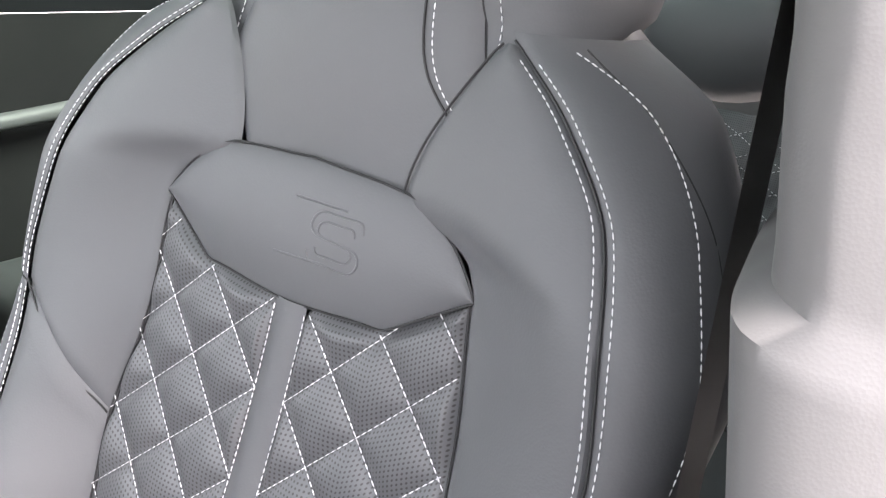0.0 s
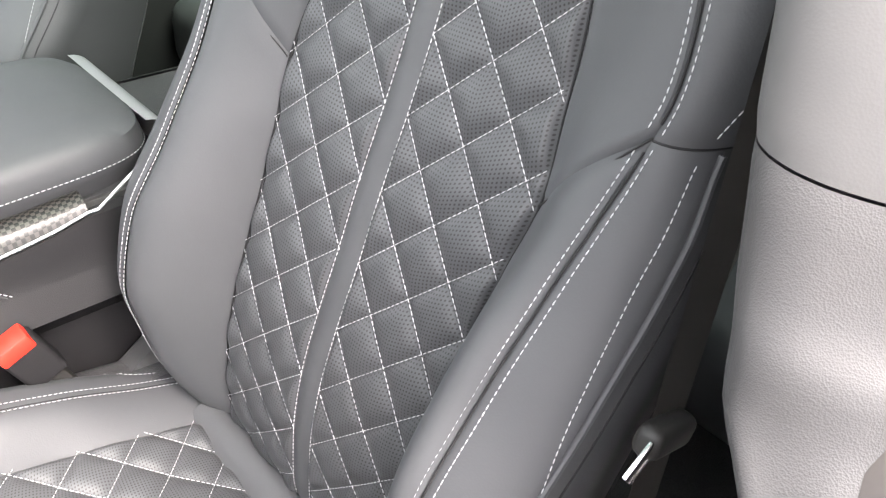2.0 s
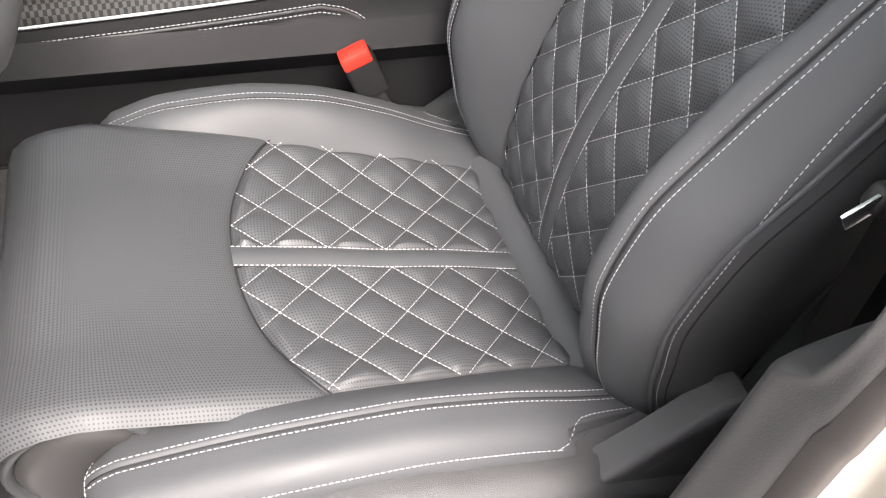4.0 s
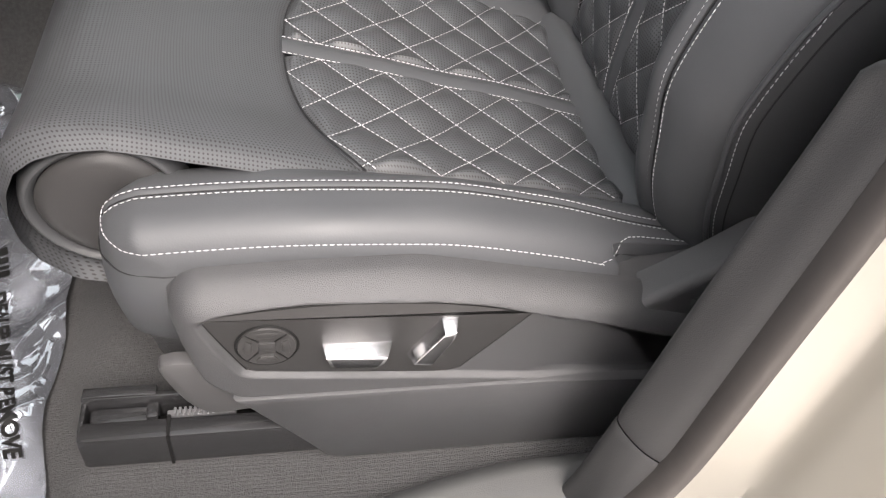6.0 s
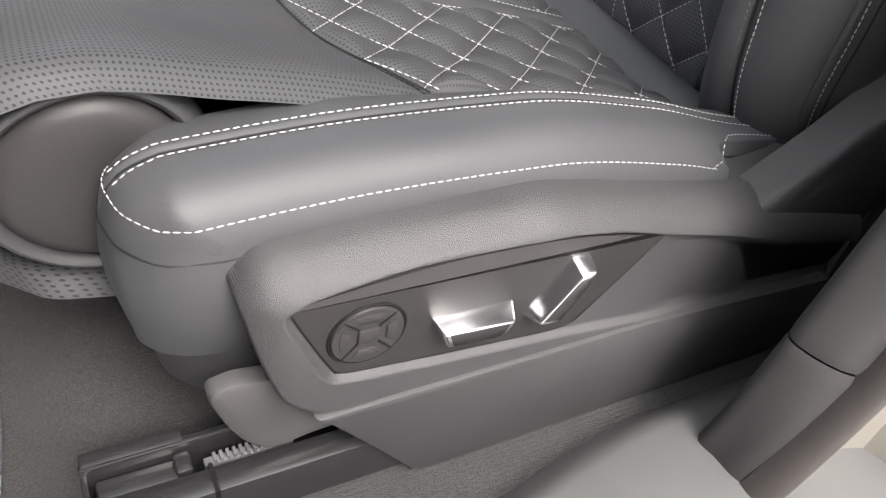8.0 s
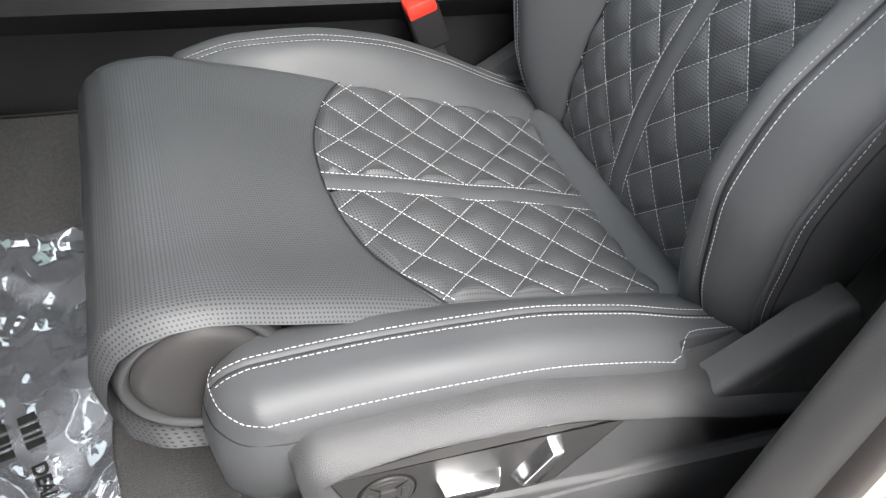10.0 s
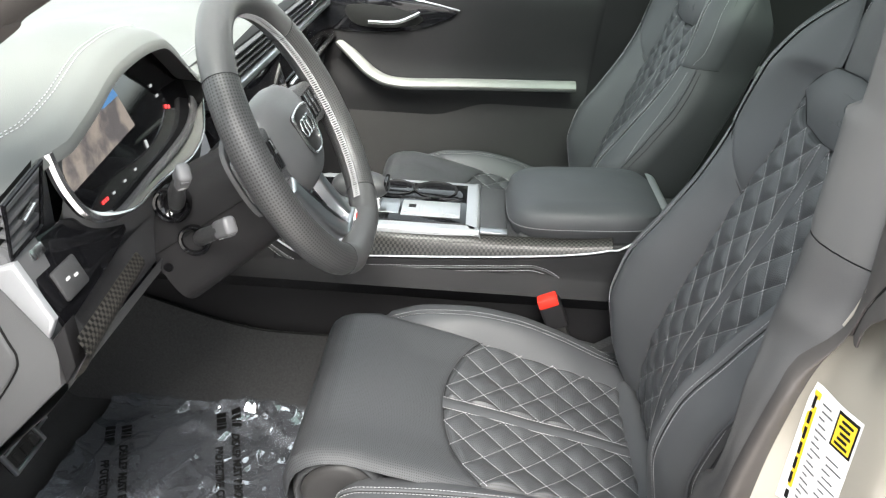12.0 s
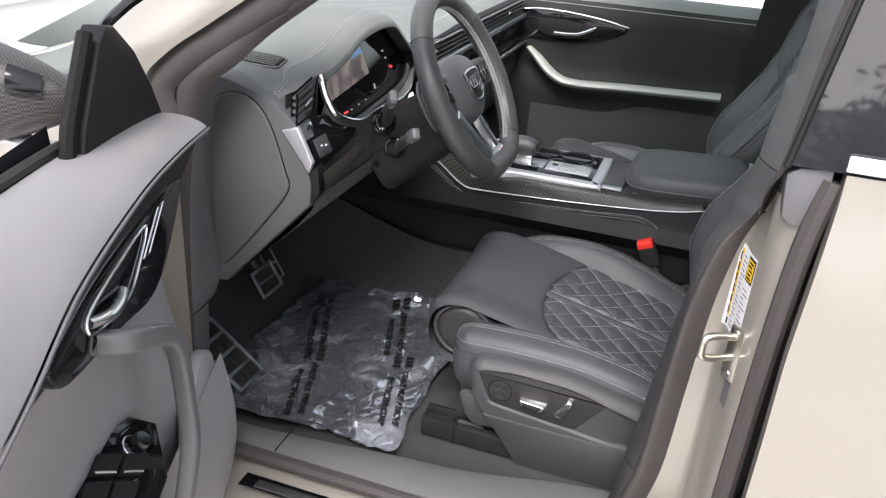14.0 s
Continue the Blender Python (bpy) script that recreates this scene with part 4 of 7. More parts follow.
# sill: tread plate, seal, painted flange, scuff plate
def sill_profile(x):
    yi = lerp(-0.425, -0.385, step((x + 0.82) / 0.5)) + 0.055 * step((x + 0.40) / 0.32)
    return [(yi + 0.03, 0.415), (yi + 0.006, 0.452), (yi - 0.01, 0.464), (-0.462, 0.468), (-0.480, 0.462), (-0.486, 0.44)]
sill = part("sill_trim", sweep(sill_profile, steps(-0.90, 0.10, 60), flip=True), SILL_TRIM, body, "grey plastic sill trim")
part("sill_joint", box((-0.684, -0.447, 0.4675), (0.002, 0.072, 0.0015), 0), INK, sill)
part("sill_seal", tube([(x, -0.497, 0.458) for x in steps(-0.88, -0.02, 20)], 0.013, 8), SEAL, body)
part("sill_panel", sweep(lambda x: [(-0.490, 0.445), (-0.512, 0.432), (-0.555, 0.424), (-0.575, 0.405), (-0.585, 0.34), (-0.570, 0.27)], steps(-1.0, 1.2, 20), flip=True), PAINT, body)
plate = part("scuff_plate", slab([(-0.72, -0.553), (-0.16, -0.553), (-0.16, -0.520), (-0.72, -0.520)], 0.004, Matrix.Translation((0, 0, 0.4345)), 0.001), GLOSS, body, "black sill scuff plate")
part("scuff_insert", slab([(-0.69, -0.549), (-0.20, -0.549), (-0.20, -0.530), (-0.69, -0.530)], 0.003, Matrix.Translation((0, 0, 0.4365)), 0.0008), ALU, plate, "brushed metal insert")

# B pillar: inner trim, flocked seal, painted jamb
P_EDGE = [(0.42, -0.094, -0.345), (0.50, -0.083, -0.352), (0.575, -0.074, -0.354), (0.63, -0.066, -0.354), (0.74, -0.054, -0.356), (0.83, -0.042, -0.357), (0.868, -0.037, -0.357), (0.892, -0.034, -0.381), (0.945, -0.031, -0.391), (0.99, -0.024, -0.374), (1.015, -0.011, -0.352), (1.035, -0.002, -0.335), (1.055, 0.003, -0.329), (1.085, 0.012, -0.319), (1.11, 0.019, -0.311), (1.14, 0.025, -0.302), (1.165, 0.028, -0.297), (1.20, 0.033, -0.289), (1.235, 0.037, -0.281), (1.33, 0.047, -0.262), (1.45, 0.065, -0.236), (1.62, 0.095, -0.20)]
PX, PY = curve1([(z, x) for z, x, y in P_EDGE]), curve1([(z, y) for z, x, y in P_EDGE])
S_IN = curve1([(0.44, -0.07), (0.60, -0.030), (0.75, -0.020), (0.90, -0.008), (1.01, 0.014), (1.10, 0.044), (1.15, 0.050), (1.30, 0.066), (1.60, 0.13)])


def pillar_ring(z):
    """Plan outline of the pillar's trim at height z: from behind the seat round the front edge to the seal."""
    x, y = PX(z), PY(z)
    up = 0.009 * step((z - 1.238) / 0.007)
    high = step((z - 1.0) / 0.08)
    xe, ye = min(x + 0.030 + 0.008 * high, S_IN(z) - 0.016 + 0.026 * high), max(y - 0.050 - 0.028 * high, -0.410)
    return [(x + 0.20, y + 0.015 - up), (x + 0.10, y + 0.010 - up), (x + 0.045 + up, y + 0.004 - up), (x + 0.012 + up, y - 0.002 - up), (x + 0.001 + up * 0.8, lerp(y, ye, 0.18) - up), (x + 0.003 + up * 0.5, lerp(y, ye, 0.45)), (lerp(x, xe, 0.5), lerp(y, ye, 0.78)), (xe, ye)]


def pillar(z0, z1, n, gap=0.0):
    def f(s, t):
        z = lerp(z0, z1, t)
        q = spline([(a, b, 0) for a, b in pillar_ring(z)], 4)
        k = s * (len(q) - 1)
        i = min(len(q) - 2, int(k))
        d = 0.0016 * math.exp(-(min(abs(z - 1.129), abs(z - 0.575)) / 0.003) ** 2)
        drop = 0.018 * s * step((z - 1.05) / 0.04) * (z < 1.3)
        return Vector((lerp(q[i][0], q[i + 1][0], k - i) + d, lerp(q[i][1], q[i + 1][1], k - i), z - drop + 0.0))
    return sheet(f, 42, n)


part("pillar_trim_upper", pillar(1.1296, 1.62, 60), PILLAR, body, "grained light grey upper pillar trim")
part("pillar_trim_lower", pillar(0.5757, 1.1284, 70), PILLAR_LOW, body, "grained grey lower pillar trim")
part("pillar_foot", pillar(0.42, 0.5743, 30), PILLAR_LOW, body, "grained grey pillar foot")


def jamb_at(s, z):
    """The painted jamb from the seal (s = 0) to the rear door's gap (s = 1)."""
    x0 = S_IN(z) + 0.006
    x = curve1([(0.0, x0), (0.12, max(x0 + 0.010, 0.028)), (0.35, max(x0 + 0.014, 0.037)), (0.58, 0.047), (0.78, 0.058), (1.0, 0.085 + 0.012 * step((z - 0.95) / 0.2))])(s)
    return Vector((x, lerp(-0.392, -0.512, s), z))


def seal_at(s, z):
    a = pillar_ring(z)[-1]
    b = jamb_at(0.02, z)
    return Vector((lerp(a[0] - 0.003, b.x + 0.004, s), lerp(a[1] + 0.004, b.y, s), z)) + Vector((-0.45, -0.89, 0)) * (0.026 * math.sin(math.pi * s) ** 0.75)


part("door_seal", sheet(lambda s, t: seal_at(s, lerp(0.42, 1.10, t)), 16, 60), SEAL, body, "dark flocked door seal")
part("pillar_jamb", sheet(lambda s, t: jamb_at(s, lerp(0.40, 1.115, t)), 24, 40), PAINT, body, "champagne painted door jamb")
part("jamb_cap", slab([(0.052, 1.098), (0.046, 1.152), (0.060, 1.162), (0.098, 1.166), (0.098, 1.10), (0.085, 1.086), (0.062, 1.088)], 0.05, Matrix(((1, 0, 0, 0), (0.0, 0, -1, -0.505), (0, 1, 0, 0), (0, 0, 0, 1))), 0.004), GREY, body, "grey plastic jamb cap")
part("rear_door_seal", tube(spline([(0.072, -0.500, 0.40), (0.074, -0.508, 0.66), (0.078, -0.512, 0.90), (0.086, -0.508, 1.06), (0.100, -0.500, 1.15)], 8), 0.014, 8), SEAL, body)

WIN_X, WIN_Y = (lambda z: 0.045 + 0.22 * (z - 1.176)), (lambda z: -0.503 + 0.488 * (z - 1.185))


def frame_band(s, t):
    z = lerp(1.07, 1.60, t)
    a = pillar_ring(z)[-1]
    low = 1 - step((z - 1.08) / 0.10)
    p = Vector((a[0] - 0.002, a[1] + 0.004, z)).lerp(Vector((WIN_X(z) + 0.004, WIN_Y(z) - 0.004, z)).lerp(Vector((0.036, -0.432, z)), low), s)
    bulge = 0.010 * abs(math.sin(2 * math.pi * min(1, s * 1.0))) ** 0.6
    return p + Vector((-0.5, -0.86, 0)) * bulge


part("window_frame_band", sheet(frame_band, 24, 40), SEAL, body, "brown-grey flocked frame band")
part("frame_groove", tube([frame_band(0.5, k / 30) for k in range(31)], 0.002, 6), INK, body)
part("window_gasket", tube([Vector((WIN_X(z), WIN_Y(z) - 0.008, z)) for z in steps(1.165, 1.58, 20)], 0.005, 8), INK, body)

# striker and labels on the jamb
def on_jamb(s0, s1, z0, z1, lift, n=4):
    return sheet(lambda s, t: jamb_at(lerp(s0, s1, s), lerp(z0, z1, t)) + Vector((-0.75, -0.66, 0)) * lift, n, n)


label = part("tyre_label", on_jamb(0.09, 0.56, 0.884, 1.014, 0.0012, 8), WHITE, body, "white paper label with yellow fields")
part("label_band", on_jamb(0.11, 0.17, 0.902, 1.008, 0.0018), YELLOW, label)
part("label_border", on_jamb(0.36, 0.545, 0.974, 1.010, 0.0018), INK, label)
part("label_box", on_jamb(0.375, 0.53, 0.977, 1.007, 0.0024), YELLOW, label)
tagged(part("label_print", join(*[on_jamb(0.395 + 0.012 * (k % 3), 0.51 - 0.016 * (k % 2), 0.9795 + 0.0055 * k, 0.9825 + 0.0055 * k, 0.0030, 1) for k in range(5)], *[on_jamb(0.128, 0.152, 0.906 + 0.017 * k, 0.919 + 0.017 * k, 0.0024, 1) for k in range(6)], on_jamb(0.115, 0.165, 0.888, 0.898, 0.0018, 2)), INK, label), kind="stuff")
tagged(part("label_lines", join(*[on_jamb(0.21 + 0.012 * (k % 2), 0.33 - 0.03 * (k % 3), 0.892 + 0.0068 * k, 0.8938 + 0.0068 * k, 0.0018, 1) for k in range(17)], *[on_jamb(0.37 + 0.02 * (k % 2), 0.53 - 0.04 * (k % 3), 0.892 + 0.0068 * k, 0.8938 + 0.0068 * k, 0.0018, 1) for k in range(11)]), GREY, label), kind="stuff")
part("small_label", on_jamb(0.50, 0.64, 0.782, 0.826, 0.0012), GREY, body, "small grey paper label")
sc = jamb_at(0.56, 0.868)
strike = part("striker", join(*[box(sc + Vector((-0.75, -0.66, 0)) * 0.003, (0.026, 0.006, 0.085), 0.0025, 2, Matrix.Rotation(radians(-48), 4, "Z"))]), STEEL, body, "zinc-plated door striker")
part("striker_loop", tube(spline([sc + Vector((-0.002, -0.002, 0.028)), sc + Vector((-0.040, -0.020, 0.028)), sc + Vector((-0.046, -0.024, 0.010)), sc + Vector((-0.040, -0.022, -0.004)), sc + Vector((-0.002, -0.002, -0.004))], 6), 0.0055, 10), STEEL, strike)
for dz in (0.033, -0.033):
    part("bolt", lathe([(0.0, 0.008), (0.006, 0.008), (0.0075, 0.005), (0.009, 0.001)], Matrix.Translation(sc + Vector((0, 0, dz))) @ Matrix.Rotation(radians(-90), 4, "X") @ Matrix.Rotation(radians(180 + 48), 4, "Y"), 14), STEEL, strike)

# A pillar, hinge pillar, windscreen surround, roof
A_SEAL = spline([(-0.905, -0.480, 0.44), (-0.893, -0.472, 0.75), (-0.880, -0.467, 0.95), (-0.873, -0.462, 1.05), (-0.876, -0.458, 1.12), (-0.835, -0.446, 1.168), (-0.775, -0.427, 1.212), (-0.700, -0.406, 1.266), (-0.665, -0.397, 1.292), (-0.45, -0.354, 1.42), (-0.17, -0.305, 1.545), (0.06, -0.25, 1.60)], 8)
A_INNER = spline([(-0.882, -0.440, 0.44), (-0.866, -0.440, 0.766), (-0.853, -0.440, 0.94), (-0.830, -0.441, 1.06), (-0.806, -0.444, 1.12), (-0.757, -0.432, 1.163), (-0.709, -0.412, 1.211), (-0.637, -0.391, 1.268), (-0.608, -0.381, 1.293), (-0.40, -0.340, 1.42), (-0.12, -0.290, 1.53), (0.07, -0.235, 1.585)], 8)
part("front_door_seal", tube(A_SEAL, 0.030, 12), SEAL, body, "dark flocked door seal")
part("door_frame_trim", sheet(lambda s, t: (lambda a, b: a.lerp(b, s) + Vector((0.010, -0.016, 0.004)) * math.sin(math.pi * s))(A_SEAL[round(t * 88)], A_INNER[round(t * 88)]), 8, 88), SEAL, body, "dark brown-grey door frame trim")
part("trim_line", tube([a.lerp(b, 0.30) + Vector((0.008, -0.013, 0.004)) for a, b in zip(A_SEAL[24:], A_INNER[24:])], 0.003, 6), INK, body)
KICK_IN = curve1([(0.42, -0.906), (0.64, -0.889), (0.680, -0.888), (0.700, -0.872), (0.719, -0.863), (0.752, -0.856), (0.772, -0.859), (0.892, -0.867), (1.026, -0.863), (1.10, -0.847), (1.13, -0.835)])
KICK_OUT = curve1([(0.42, -0.886), (0.766, -0.866), (0.94, -0.853), (1.06, -0.831), (1.13, -0.806)])
part("hinge_pillar_trim", sheet(lambda s, t: (lambda z: (lerp(KICK_IN(z), KICK_OUT(z), s) + 0.007 * math.sin(math.pi * s) ** 0.6, lerp(-0.370, -0.446, s), z))(lerp(0.42, 1.13, t)), 10, 70), SOFT, body, "smooth grey hinge pillar trim")
part("trim_joint", tube([(lerp(KICK_IN(0.70), KICK_OUT(0.70), s) + 0.007 * math.sin(math.pi * s) ** 0.6, lerp(-0.370, -0.446, s), lerp(0.708, 0.690, s)) for s in steps(0, 1, 10)], 0.0011, 5), INK, body)
part("hinge_pillar", sheet(lambda s, t: (lerp(-0.868, -0.93, s), lerp(-0.492, -0.580, s), lerp(0.40, 1.06, t)), 6, 12), PAINT, body)
part("inner_pillar_trim", sheet(lambda s, t: (lambda p: (p.x - 0.09 * s, p.y + 0.03 * s, p.z + 0.030 * s))(A_INNER[int(lerp(24, 88, t))]), 6, 40, flip=True), PILLAR, body, "grey inner pillar trim")
part("a_pillar", sheet(lambda s, t: (lambda p: (p.x - 0.008 - 0.085 * s, p.y - 0.020 - 0.035 * math.sin(math.pi * (0.2 + 0.6 * s)) + 0.02 * s, p.z + 0.012 + 0.045 * s))(A_SEAL[int(lerp(30, 88, t))]), 8, 50), PAINT, body)
part("screen_frame", tube([Vector((p.x - 0.105, p.y - 0.010, p.z + 0.062)) for p in A_SEAL[30:88]], 0.010, 8), GLOSS, body)
part("roof_rail", tube(spline([(0.05, -0.28, 1.60), (0.5, -0.25, 1.63), (1.0, -0.26, 1.58), (1.5, -0.30, 1.45)], 8), 0.05, 10), PAINT, body)
def roof_point(s, t, drop):
    return Vector((lerp(-0.30, 1.7, t), lerp(-0.27, 1.09, s), 1.60 - drop + 0.06 * math.sin(math.pi * s) + 0.03 * math.sin(math.pi * t)))


for name_, mat_, drop in (("roof", PAINT, 0.0), ("headliner", HEADLINER, 0.03)):
    part(name_, join(*[sheet(lambda s, t: roof_point(lerp(a, b, s), lerp(p, q, t), drop), 6, 8, flip=drop > 0) for a, b, p, q in ((0, 1, 0, 0.06), (0, 0.11, 0.06, 0.80), (0.89, 1, 0.06, 0.80), (0, 1, 0.80, 1))]), mat_, body)
# unseen roof opening, added to let skylight down into the cabin
part("panoramic_roof", sheet(lambda s, t: roof_point(lerp(0.11, 0.89, s), lerp(0.06, 0.80, t), 0.004), 8, 10), PANO, body, "unseen green-tinted panoramic roof glass, added to light the cabin")
part("rear_wall", sheet(lambda s, t: (1.72, lerp(-0.5, 1.3, s), lerp(0.3, 1.6, t)), 2, 2), SOFT, body)
part("firewall", sheet(lambda s, t: (-1.36, lerp(-0.55, 1.35, s), lerp(0.2, 1.02, t)), 2, 2), SOFT, body)
ws = part("windscreen", sheet(lambda s, t: (lerp(-1.30, -0.32, t) - 0.06 * math.sin(math.pi * s), lerp(lerp(-0.50, -0.30, t), lerp(1.32, 1.12, t), s), lerp(1.075, 1.60, t)), 16, 12), GLASS, body, "clear windscreen")
ws.visible_shadow = False
part("bonnet", sheet(lambda s, t: (lerp(-1.33, -2.35, t), lerp(-0.47, 1.29, s), 1.075 - 0.15 * t * t + 0.03 * math.sin(math.pi * s) - 0.10 * max(0, abs(s - 0.5) * 2 - 0.75) ** 2 * 8), 24, 16), PAINT, body, "champagne bonnet")
part("wing", sheet(lambda s, t: (lerp(-0.93, -2.3, t), lerp(-0.500, -0.590, math.sin(s * math.pi / 2)), lerp(1.055 - 0.12 * t, 0.35, s)), 10, 10, flip=True), PAINT, body)
part("scuttle", box((-1.31, 0.41, 1.055), (0.09, 1.6, 0.02), 0.004), PLASTIC, body)
part("roof_edge_far", tube(spline([(-0.70, 1.30, 1.20), (-0.25, 1.18, 1.48), (0.1, 1.10, 1.58), (1.4, 1.12, 1.50)], 8), 0.045, 10), PILLAR, body)
part("far_b_pillar", sheet(lambda s, t: (lerp(-0.02, 0.20, s) + 0.10 * t, lerp(1.155, 1.085, t), lerp(0.42, 1.60, t)), 4, 12), SOFT_DARK, body)

# far side behind the passenger seat: rear door trim, dark glass, quarter panel
fr_ = thing("far_rear_door", (0.7, 1.2, 0.4), "dark rear passenger door trim with a light armrest", "car door")
part("door_trim", sheet(lambda s, t: (lerp(0.14, 1.25, t), 1.16 - 0.02 * math.sin(math.pi * s), lerp(0.40, 1.12, s)), 20, 12), SOFT_DARK, fr_)
part("door_armrest", tube(spline([(0.40, 1.13, 0.92), (0.50, 1.11, 0.935), (0.62, 1.105, 0.945), (0.74, 1.11, 0.955), (0.82, 1.13, 0.965)], 6), 0.016, 10), GREY, fr_, "light grey armrest")
part("window", sheet(lambda s, t: (lerp(0.10, 1.30, t), lerp(1.17, 1.06, s), lerp(1.12, 1.56, s)), 4, 6), TINT, fr_, "dark privacy glass")
part("quarter_panel", sheet(lambda s, t: (lerp(1.15, 1.74, t), lerp(1.16, 1.04, s * s), lerp(0.35, 1.60, s)), 8, 6), SOFT, body)
part("quarter_panel", sheet(lambda s, t: (lerp(1.15, 1.74, t), lerp(-0.36, -0.24, s * s), lerp(0.35, 1.60, s)), 8, 6), SOFT, body)

# rear door beside the open doorway
rear = thing("rear_door", (0.6, -0.53, 0.4), "closed champagne rear car door with tinted window", "car door")
RD_Y = curve1([(0.33, -0.545), (0.50, -0.562), (0.80, -0.572), (0.98, -0.560), (1.10, -0.535), (1.165, -0.515)])
part("door_skin", sheet(lambda s, t: (lerp(0.088 + 0.016 * step((lerp(0.33, 1.165, s) - 0.9) / 0.3), 1.15, t) if t > 0.02 else 0.094 + 0.016 * step((lerp(0.33, 1.165, s) - 0.9) / 0.3), RD_Y(lerp(0.33, 1.165, s)) + (0.03 if t == 0 else 0), lerp(0.33, 1.165, s)), 40, 50, flip=True), PAINT, rear)
part("belt_trim", box((0.63, -0.514, 1.180), (1.05, 0.014, 0.022), 0.004), CHROME, rear, "bright window trim strip")
part("window", sheet(lambda s, t: (lerp(0.043 + 0.088 * s, 1.15, t), lerp(-0.510, -0.322, s), lerp(1.165, 1.56, s)), 8, 8, flip=True), TINT, rear, "dark tinted window glass")
part("door_inner", sheet(lambda s, t: (lerp(0.2, 1.15, t), -0.42, lerp(0.42, 1.18, s)), 2, 2), SOFT, rear)

# rear bench glimpsed past the front seat
bench = thing("rear_bench", (1.05, 0.41, 0.45), "dark quilted leather rear bench seat", "car seat")


def bench_back(s, t):
    y, z = lerp(-0.34, 1.16, s), lerp(0.66, 1.12, t)
    q = 0.007 * quilt(y / 0.075, z / 0.075) * (abs(math.sin(y * 6.0)) > 0.2)
    return Vector((0.93 + 0.27 * (z - 0.66) - q - 0.03 * math.sin(math.pi * t) ** 0.5 * 0.5, y, z))


part("quilted_backrest", sheet(bench_back, 160, 60, flip=True), QUILT, bench)
part("bench_cushion", box((0.72, 0.41, 0.60), (0.52, 1.46, 0.16), 0.05, 4), LEATHER, bench)
part("headrest", sheet(lambda s, t: (1.06 - 0.05 * math.sqrt(max(0, 1 - t * t)) + 0.02, 0.02 + 0.13 * t * math.cos(2 * math.pi * s), 1.21 + 0.085 * t * math.sin(2 * math.pi * s)), 30, 10, wrap=True), LEATHER, bench)
rows = []
for k in range(-6, 14):
    for sg in (1, -1):
        run = [bench_back((y + 0.34) / 1.5, (z - 0.66) / 0.46) + Vector((-0.002, 0, 0)) for y, z in [(-0.15 + 0.32 * i / 40, 0.66 + 0.46 * (((sg * (-0.15 + 0.32 * i / 40) + 0.075 * k) - 0.0))) for i in range(41)] if 0.67 < z < 1.11]
        if len(run) > 2:
            rows.append(stitches(run, 0.004, 0.007, 0.0007))
tagged(part("bench_stitching", join(*rows), THREAD, bench), kind="stuff")

# ---- driver's footwell ----
cover = thing("floor_cover", (-0.75, -0.05, 0.40), "crinkled clear plastic protective cover on the footwell carpet", "floor cover")


def film_z(x, y):
    v = 0.011 * noise.noise(Vector((x * 7.5, y * 6.5, 0.3))) + 0.016 * (0.5 - abs(noise.noise(Vector((x * 11, y * 8, 2.0))))) ** 2 * 2
    v += 0.0045 * max(0.0, 1 - 6 * abs(noise.noise(Vector((x * 9 + y * 6, y * 9, 5.0))))) + 0.0035 * max(0.0, 1 - 4 * abs(noise.noise(Vector((x * 20, y * 16 - x * 9, 8.0)))))
    v = max(v, 0.0) + 0.018 * math.exp(-((y - 0.25) / 0.02) ** 2) + 0.010 * math.exp(-((y + 0.36) / 0.02) ** 2)
    return max(floor_z(x, y), 0.402) + 0.006 + v


def film(s, t):
    wob = 0.012 * math.sin(9 * s + 2) + 0.008 * math.sin(23 * s)
    x = lerp(-0.995 + 0.05 * s, -0.505 - 0.02 * s + wob * 0.5, t)
    y = lerp(-0.372 + 0.01 * math.sin(11 * t) + 0.03 * t, 0.268 + 0.012 * math.sin(17 * t), s)
    return Vector((x, y, film_z(x, y)))


part("clear_sheet", sheet(film, 300, 240, flip=True), FILM, cover)


LINE1, LINE2 = lettering("DEALER MUST REMOVE", 0.0185), lettering("PROTECTIVE COVER", 0.0185)
for bx, by, turn in ((-0.875, 0.105, -69), (-0.690, 0.165, -72), (-0.790, -0.130, -72), (-0.590, -0.075, -75)):
    place = Matrix.Translation((bx, by, 0)) @ Matrix.Rotation(radians(turn), 4, "Z")
    geos = [move(LINE1, place @ Matrix.Translation((0.0, 0.0, 0))), move(LINE2, place @ Matrix.Translation((0.03, -0.030, 0)))]
    geo = join(*geos)
    geo = ([Vector((v.x, v.y, film_z(v.x, v.y) + 0.0030)) for v in geo[0]], geo[1], geo[2])
    part("printed_warning", geo, INK, cover, "black printed warning in capitals", smooth=False)
    for k, (x0, w) in enumerate(((-0.062, 0.010), (-0.048, 0.008), (-0.036, 0.004), (-0.028, 0.009), (-0.064, 0.011), (-0.049, 0.010), (-0.036, 0.004), (-0.028, 0.010))):
        dy = 0.002 if k < 4 else -0.026
        geo = move(box((x0 + w / 2, dy + 0.008, 0), (w, 0.017, 0.0004), 0), place)
        geo = ([Vector((v.x, v.y, film_z(v.x, v.y) + 0.0030)) for v in geo[0]], geo[1], geo[2])
        part("printed_mark", geo, INK, cover, "black printed mark", smooth=False)


